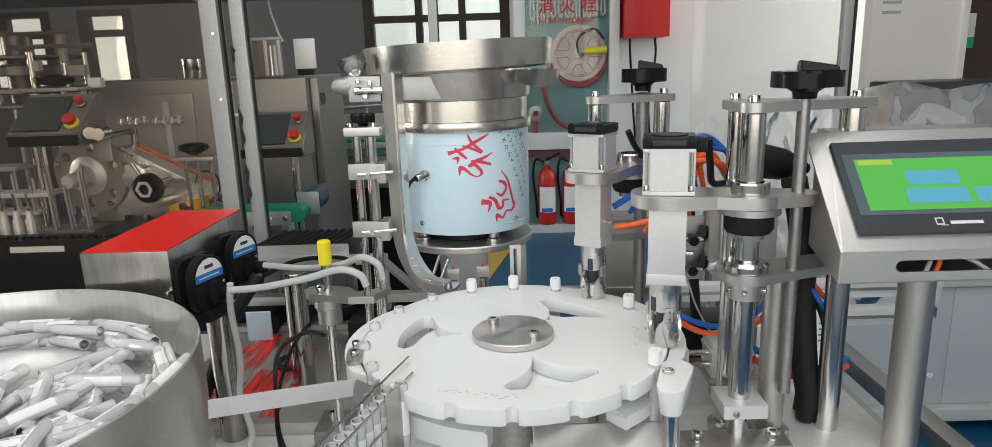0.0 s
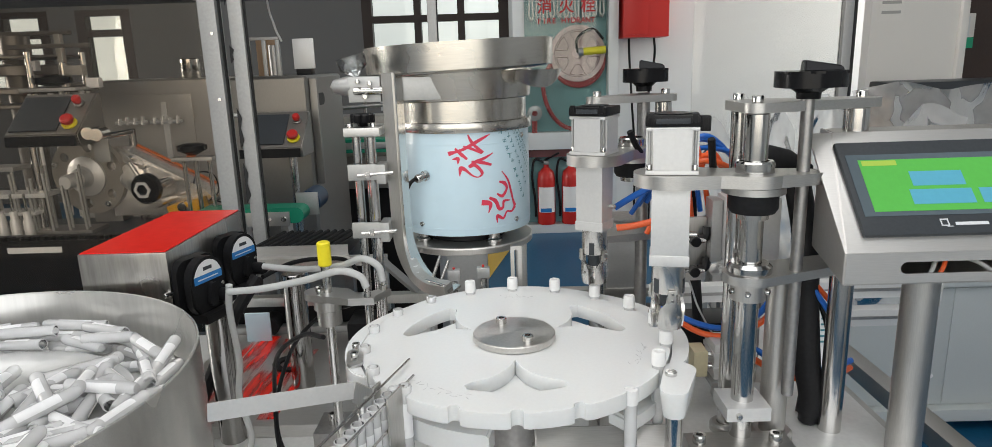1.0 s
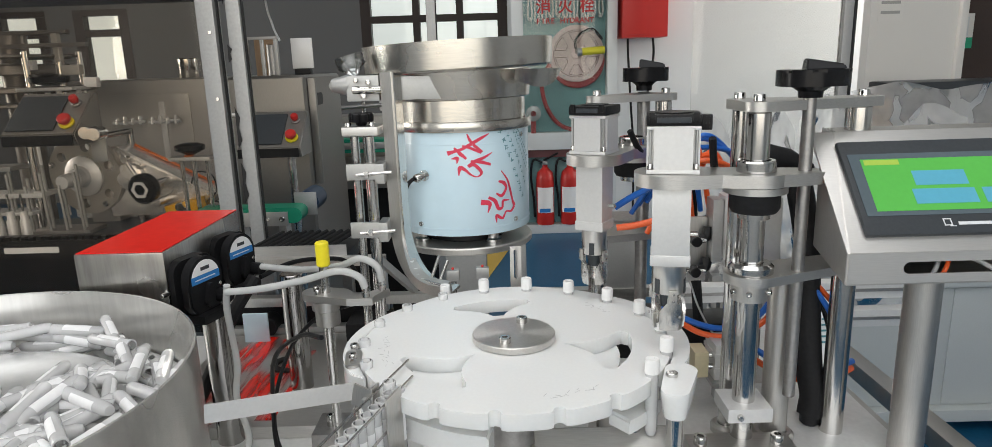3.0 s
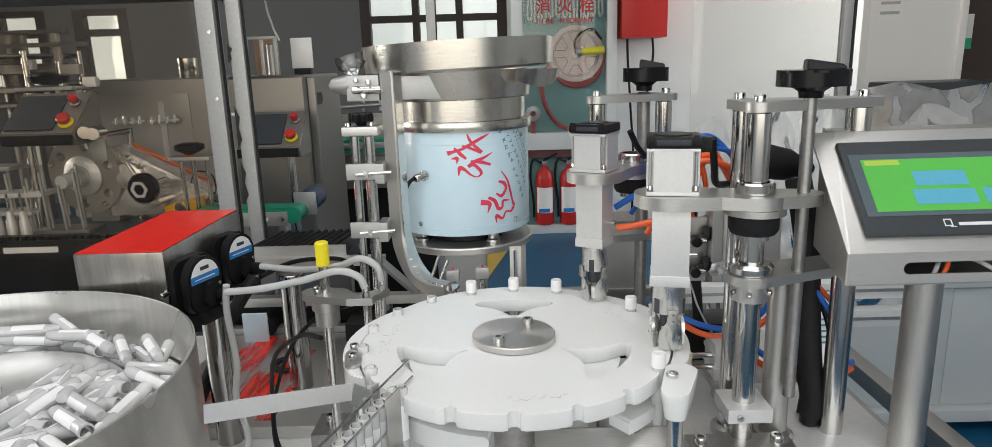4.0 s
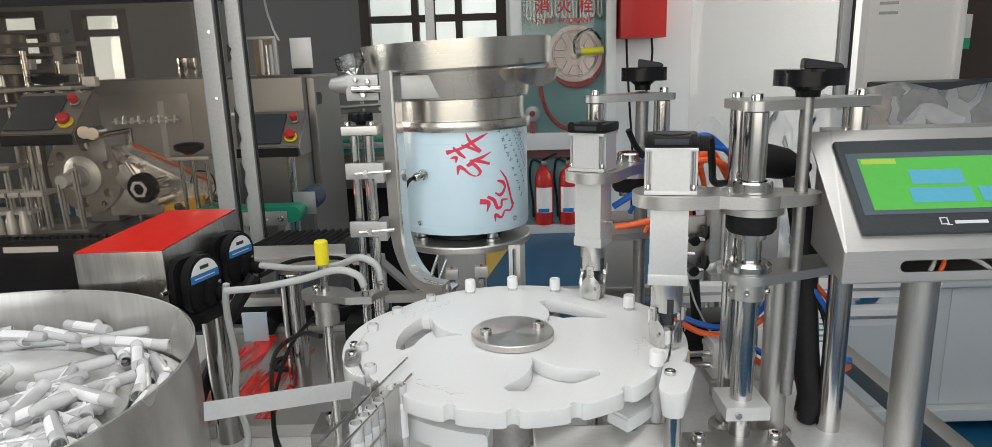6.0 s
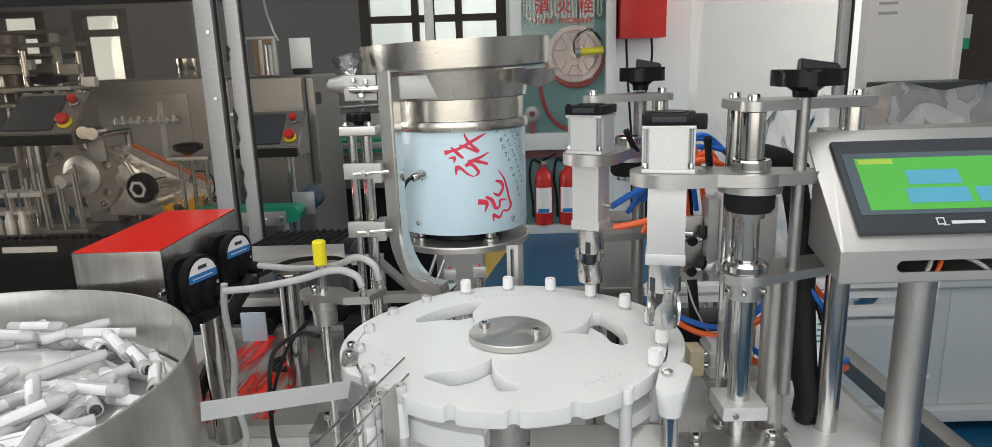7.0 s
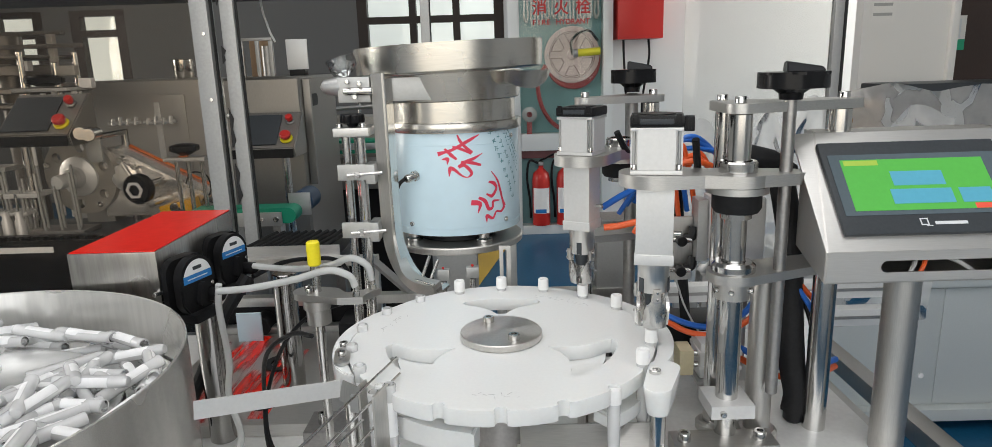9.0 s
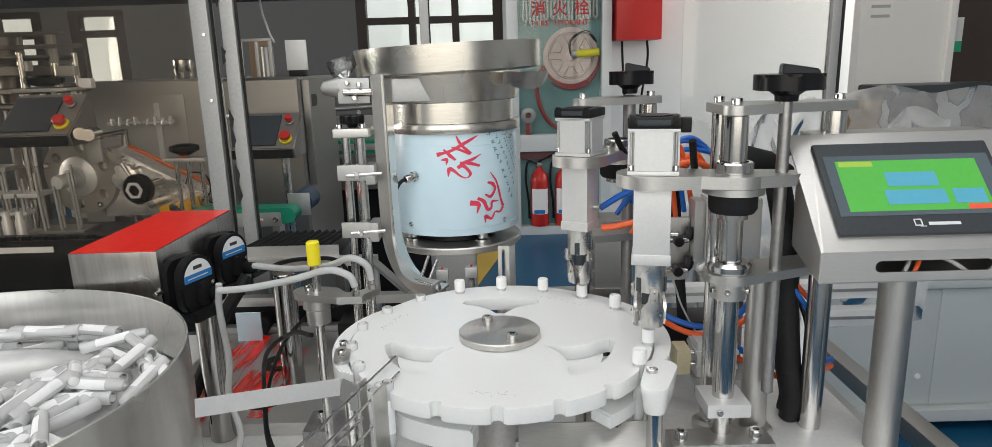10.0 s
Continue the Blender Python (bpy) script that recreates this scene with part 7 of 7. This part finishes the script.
part("ledge", box(-0.13, 0.24, 0.185, 0.21, 0.0005, 0.035, 0.002), ALU, plate)
gasket = thing("dark_washer", (-0.405, 1.24, TABLE_Z + 0.0235), "dark rubber ring lying on the plate", "ring")
part("ring", lathe([(0.022, 0), (0.036, 0), (0.036, 0.004), (0.022, 0.004)], 28, close=True), RUBBER, gasket)
pale = thing("pale_blue_plate", (-0.505, 1.36, TABLE_Z), "pale blue plastic plate standing behind the pump", "plate")
part("plate", box(-0.030, 0.022, 0.0, 0.006, 0.0005, 0.085, 0.002), FILM, pale)
part("foot", box(-0.030, 0.022, 0.0065, 0.020, 0.0005, 0.010, 0.001), ALU, pale)
K = "black cable lying across the machine table"
line("cable", [(-0.212, 0.80, 0.998), (-0.25, 0.84, 0.985), (-0.30, 0.88, 0.94), (-0.325, 0.92, 0.86), (-0.318, 0.90, 0.78), (-0.27, 0.86, TABLE_Z + 0.005)], 0.0032, BLACK, K, "cable", "loose cables")
line("cable", [(-0.205, 0.94, 0.99), (-0.26, 0.96, 0.965), (-0.31, 0.97, 0.91), (-0.335, 0.95, 0.83), (-0.32, 0.92, 0.77), (-0.26, 0.88, TABLE_Z + 0.005)], 0.0030, BLACK, K, "cable", "loose cables")
line("cable", [(-0.46, 1.05, 0.83), (-0.43, 1.03, 0.80), (-0.38, 1.02, 0.785), (-0.33, 1.04, 0.79), (-0.30, 1.06, 0.80)], 0.0035, BLACK, K, "cable", "loose cables")
line("cable", [(-0.40, 1.10, 0.985), (-0.43, 1.06, 0.93), (-0.455, 1.03, 0.86), (-0.48, 1.0, 0.80), (-0.50, 0.98, TABLE_Z + 0.012)], 0.011, RUBBER, K, "cable", "loose cables")
line("cable", [(-0.39, 1.10, 0.985), (-0.36, 1.16, 0.99), (-0.32, 1.20, 0.985), (-0.27, 1.22, 0.97), (-0.24, 1.22, 0.90)], 0.004, BLACK, K, "cable", "loose cables")
foot_blk = thing("clamp_foot", (-0.262, 1.02, TABLE_Z), "dark steel clamp foot with a bolt", "clamp foot")
part("foot", box(-0.03, 0.04, -0.05, 0.02, 0.0005, 0.028, 0.003), DULL, foot_blk)
bolt((-0.005, -0.02, 0.0285), 0.007, 0.018, foot_blk)
raised = thing("raised_base", (0.31, 0.84, TABLE_Z), "low steel platform under the capping posts", "machine base")
part("top_plate", box(-0.155, 0.16, -0.145, 0.15, 0.122, 0.134, 0.002), FLOOR_STEEL, raised)
for x in (-0.150, 0.150):
    part("side_wall", box(x - 0.005, x + 0.005, -0.140, 0.145, 0.0005, 0.1215, 0.001), BRUSHED, raised)
for x, y, r_ in ((-0.0302, -0.1107, 0.0128), (-0.0320, -0.0652, 0.0105), (0.0171, -0.0834, 0.0155)):
    part("foot_ring", lathe([(r_, 0.1342), (r_ + 0.008, 0.1342), (r_ + 0.008, 0.142), (r_ + 0.005, 0.145), (r_, 0.145)], 28, (x, y, 0), close=True), BRUSHED, raised)
base_r = thing("base_block", (0.27, 0.70, TABLE_Z + 0.1345), "steel clamp block with cap screws on the platform", "base block")
part("block", box(-0.055, 0.062, -0.004, 0.034, 0.0, 0.020, 0.002), BRUSHED_FLAT, base_r)
for x in (-0.042, 0.044):
    bolt((x, 0.012, 0.0202), 0.0075, 0.010, base_r)
YMARK = material("yellow_floor_paint", (0.55, 0.36, 0.05), 0.45, 0.0, 0.15, 10)
mark_ob = structure("road_mark", box(-0.09, 0.09, -2.2, 0.9, 0.0, 0.004), YMARK, "yellow line painted on the floor", "floor line")
mark_ob.matrix_basis = pose(-0.12, 4.4, 0.0005, 0, 0, -12)

# ---- small parts of the labelling machine ----
rack_l = thing("label_guide", (-0.97, 1.80, 0), "steel label guide with rollers over the cam wheel", "label guide")
for x, z in ((-0.11, 1.172), (-0.055, 1.180), (-0.035, 1.176)):
    part("roller", on_axis(cyl(0.016, 0, 0.06), (x, -0.03, z), (0.2, -1, 0)), STEEL, rack_l)
part("arm", rod((-0.11, -0.02, 1.172), (-0.03, -0.02, 1.178), 0.007), DULL, rack_l)
part("plate", box(-0.075, -0.035, -0.02, -0.012, 1.10, 1.165, 0.002), ALU, rack_l)
part("post", cyl(0.01, 0.9155, 1.172, (-0.045, 0.12, 0)), STEEL, rack_l)
part("stub", rod((-0.045, 0.0, 1.165), (-0.045, 0.12, 1.165), 0.008), STEEL, rack_l)
wire_ob = thing("wire_loop", (-0.80, 1.85, 0.955), "thin dark wire loop on the label arm", "wire")
part("loop", hose([(0.0, 0.0, 0.02), (0.035, 0, 0.045), (0.03, 0, 0.09), (-0.01, 0, 0.10), (-0.03, 0, 0.06), (0.0, 0, 0.03), (0.06, 0, 0.01)], 0.002, 6), BLACK, wire_ob)
for k in range(5):
    vial = thing("vial_holder", (-1.33 + 0.034 * k, 1.70, 0.9155), "small pale vial holder in a row", "vial holder", "vial holders")
    part("cup", lathe([(0, 0.0), (0.012, 0.0), (0.012, 0.05), (0.009, 0.055), (0.009, 0.075), (0, 0.075)], 14), ALU_WHITE, vial)
    part("pin", cyl(0.003, 0.0755, 0.12), STEEL, vial)
dark_top = thing("overhead_cover", (-1.6, 2.2, 1.575), "dark overhead machine cover", "machine cover")
part("cover", box(-0.9, 0.90, -0.3, 0.5, 0.0, 0.05, 0.006), BROWN, dark_top)
for x in (-0.85, 0.5):
    part("hanger", box(x - 0.015, x + 0.015, 0.08, 0.11, 0.0505, 1.7245), DULL, dark_top)
part("pipe", rod((-0.9, -0.31, -0.02), (0.55, -0.31, -0.045), 0.010), DULL, dark_top)
for x in (-0.8, 0.45):
    part("clip", box(x - 0.012, x + 0.012, -0.32, -0.301, -0.05, 0.02, 0.002), DULL, dark_top)
# ---- what moves ----
STARTS = (0.58, 2.44, 4.30, 6.15, 8.10)
EASE = ((0.0, 0.0), (0.1, 2.2), (0.2, 7.2), (0.3, 12.3), (0.4, 17.4), (0.5, 22.5), (0.6, 27.6), (0.7, 32.6), (0.8, 37.0), (0.9, 39.3), (1.0, 40.0))


def indexed(t):
    """Degrees by which the star wheel has turned at t seconds."""
    total = 1.3
    for s in STARTS:
        for (a, u), (b, v) in zip(EASE, EASE[1:]):
            if s + a <= t <= s + b:
                return total + u + (v - u) * (t - s - a) / (b - a)
        if t > s + 1.0:
            total += 40.0
    return total


TIMES = sorted({0.0, 10.0, *[round(s + a, 3) for s in STARTS for a, _ in EASE]})


DOWN = 0.023
HEAD = ((0, 1), (0.36, 1), (0.5, 0.35), (0.6, 0), (1.72, 0), (1.8, 0.6), (1.9, 0.95), (2.0, 1), (2.2, 1), (2.3, 0.6), (2.4, 0), (3.55, 0), (3.65, 0.6), (3.75, 1),
        (4.1, 0.97), (4.2, 0.55), (4.3, 0), (5.42, 0), (5.5, 0.32), (5.6, 0.88), (5.7, 1), (6.05, 1), (6.15, 0.55), (6.25, 0), (7.32, 0), (7.4, 0.55), (7.5, 1),
        (7.82, 1), (7.9, 0.55), (8.0, 0), (9.22, 0), (9.3, 0.65), (9.4, 1), (9.72, 1), (9.8, 0.5), (9.9, 0), (10.0, 0))


def lowered(t):
    """How far the capping heads are down at t, from 0 to 1."""
    for (a, u), (b, v) in zip(HEAD, HEAD[1:]):
        if a <= t <= b:
            return u + (v - u) * (t - a) / (b - a)
    return 0.0


FINE = sorted({round(0.1 * k, 2) for k in range(101)})


def spun(t):
    """Degrees by which the chucks have turned: they screw while the heads are down."""
    return sum(60.0 for s in FINE if s < t - 0.01 and lowered(s) > 0.9)


CHUTE_LINE = [Vector(p) for p in smooth_line(CHUTE, 8)][::-1]


def along_chute(d):
    """A place d metres up the cap chute from its mouth."""
    for a, b in zip(CHUTE_LINE, CHUTE_LINE[1:]):
        step = (b - a).length
        if d <= step:
            return a + (b - a) * (d / step)
        d -= step
    return CHUTE_LINE[-1]


def on_wheel(angle, z):
    return pose(CX + R_TUBE * math.cos(radians(angle)), CY + R_TUBE * math.sin(radians(angle)), z, 0, 0, angle - 200)


def tube_pose(angle, fall=0.0):
    """A tube of the queue: on the rack above 230 degrees, then in the star wheel, then down the exit ramp (fall from 0 to 1)."""
    if angle > 230:
        n = (angle - 230) / 20
        first = ENTRY + LANE * 0.006
        p = Vector((LX, LY, 0)).lerp(first, n) if n < 1 else first + LANE * (n - 1) * 0.0150
        return pose(p.x, p.y, RIM_Z - min(1, n) * 0.006, 0, 0, 30)
    sunk = max(0.0, min(1.0, (-44.5 - angle) / 5.5)) * 0.022
    m = on_wheel(max(angle, -50), RIM_Z - sunk)
    if not fall:
        return m
    via, end = Vector((0.142, 0.600, 0.950)), Vector((0.135, 0.42, TABLE_Z + 0.03))
    p = m.translation.lerp(via, fall / 0.5) if fall < 0.5 else via.lerp(end, (fall - 0.5) / 0.5)
    return Matrix.Translation(p) @ pose(0, 0, 0, -70 * fall) @ pose(0, 0, 0, 0, 0, -250)


def cap_pose(angle, fall=0.0):
    """A cap: it waits in the chute, lies on its tube from 125 degrees on, and leaves with it."""
    if angle > 125:
        p = along_chute((angle - 125) / 20 * 0.0155 + 0.004)
        return pose(p.x, p.y, p.z - 0.0075)
    m = tube_pose(angle, fall)
    free = max(0.0, min(1.0, (angle - 118) / 7))
    if free:
        p = (along_chute(0.004) - Vector((0, 0, 0.0075))).lerp(m.translation - Vector((0, 0, 0.0045)), 1 - free)
        return pose(p.x, p.y, p.z, 0, 0, angle - 200)
    return m @ pose(0, 0, -0.0045)


FALL = 0.16


def leaves(a):
    """The time at which a tube that starts at angle a lets go of the wheel."""
    for t in TIMES:
        if a - indexed(t) <= -49.99:
            return t
    return 99.0


def queue_rows(a, place):
    gone = leaves(a)
    times = sorted({*TIMES, *([gone + FALL * q for q in (0.25, 0.5, 0.75, 1.0)] if gone < 9.8 else [])})
    return [(t, place(a - indexed(t), max(0.0, min(1.0, (t - gone) / FALL)))) for t in times]


def motions():
    walk(turntable, [(t, pose(CX, CY, DISC_Z, 0, 0, -indexed(t))) for t in TIMES])
    times = sorted({t for t, _ in HEAD})
    for head, (x, y) in ((head_front, HEADS[0]), (head_rear, HEADS[1])):
        walk(head, [(t, pose(x, y, 1.20 - DOWN * lowered(t))) for t in times])
    for chuck, a in ((chuck_front, 0), (chuck_rear, 40)):
        walk(chuck, [(t, pose(0, 0, 0, 0, 0, a + spun(t))) for t in FINE])
    walk(pusher, [(t, pose(0.260 - 0.021 * lowered(t), 0.835, 0.938)) for t in times])
    for k, t_ in enumerate(LINE_TUBES):
        a = -30 + 20 * k
        walk(t_, queue_rows(a, tube_pose))
    for k, c in enumerate(LINE_CAPS):
        a = -30 + 20 * k
        walk(c, queue_rows(a, cap_pose))
    walk(hopper_floor, [(t, pose(HX, HY, TABLE_Z, 0, 0, 16 * t)) for t in (0, 2, 4, 6, 8, 10)])
    for k, (t_, r, a, z, speed, sway, heading, tilt, roll) in enumerate(LOOSE):
        rows = []
        for s in range(21):
            now = s / 2
            swing = sway * math.sin(now * (0.7 + 0.05 * (k % 7)) + k)
            b = radians(a + speed * now + swing)
            # the tube lies on its side, turned about its own length by roll
            spin = pose(0, 0, 0, 0, 0, a + speed * now + heading + 2.5 * swing) @ pose(0, 0, 0, 90 + tilt, 0, 0) @ pose(0, 0, 0, 0, 0, roll)
            rows.append((now, Matrix.Translation((HX + r * math.cos(b), HY + r * math.sin(b), z)) @ spin @ pose(0, 0, 0.045)))
        walk(t_, rows)

motions()
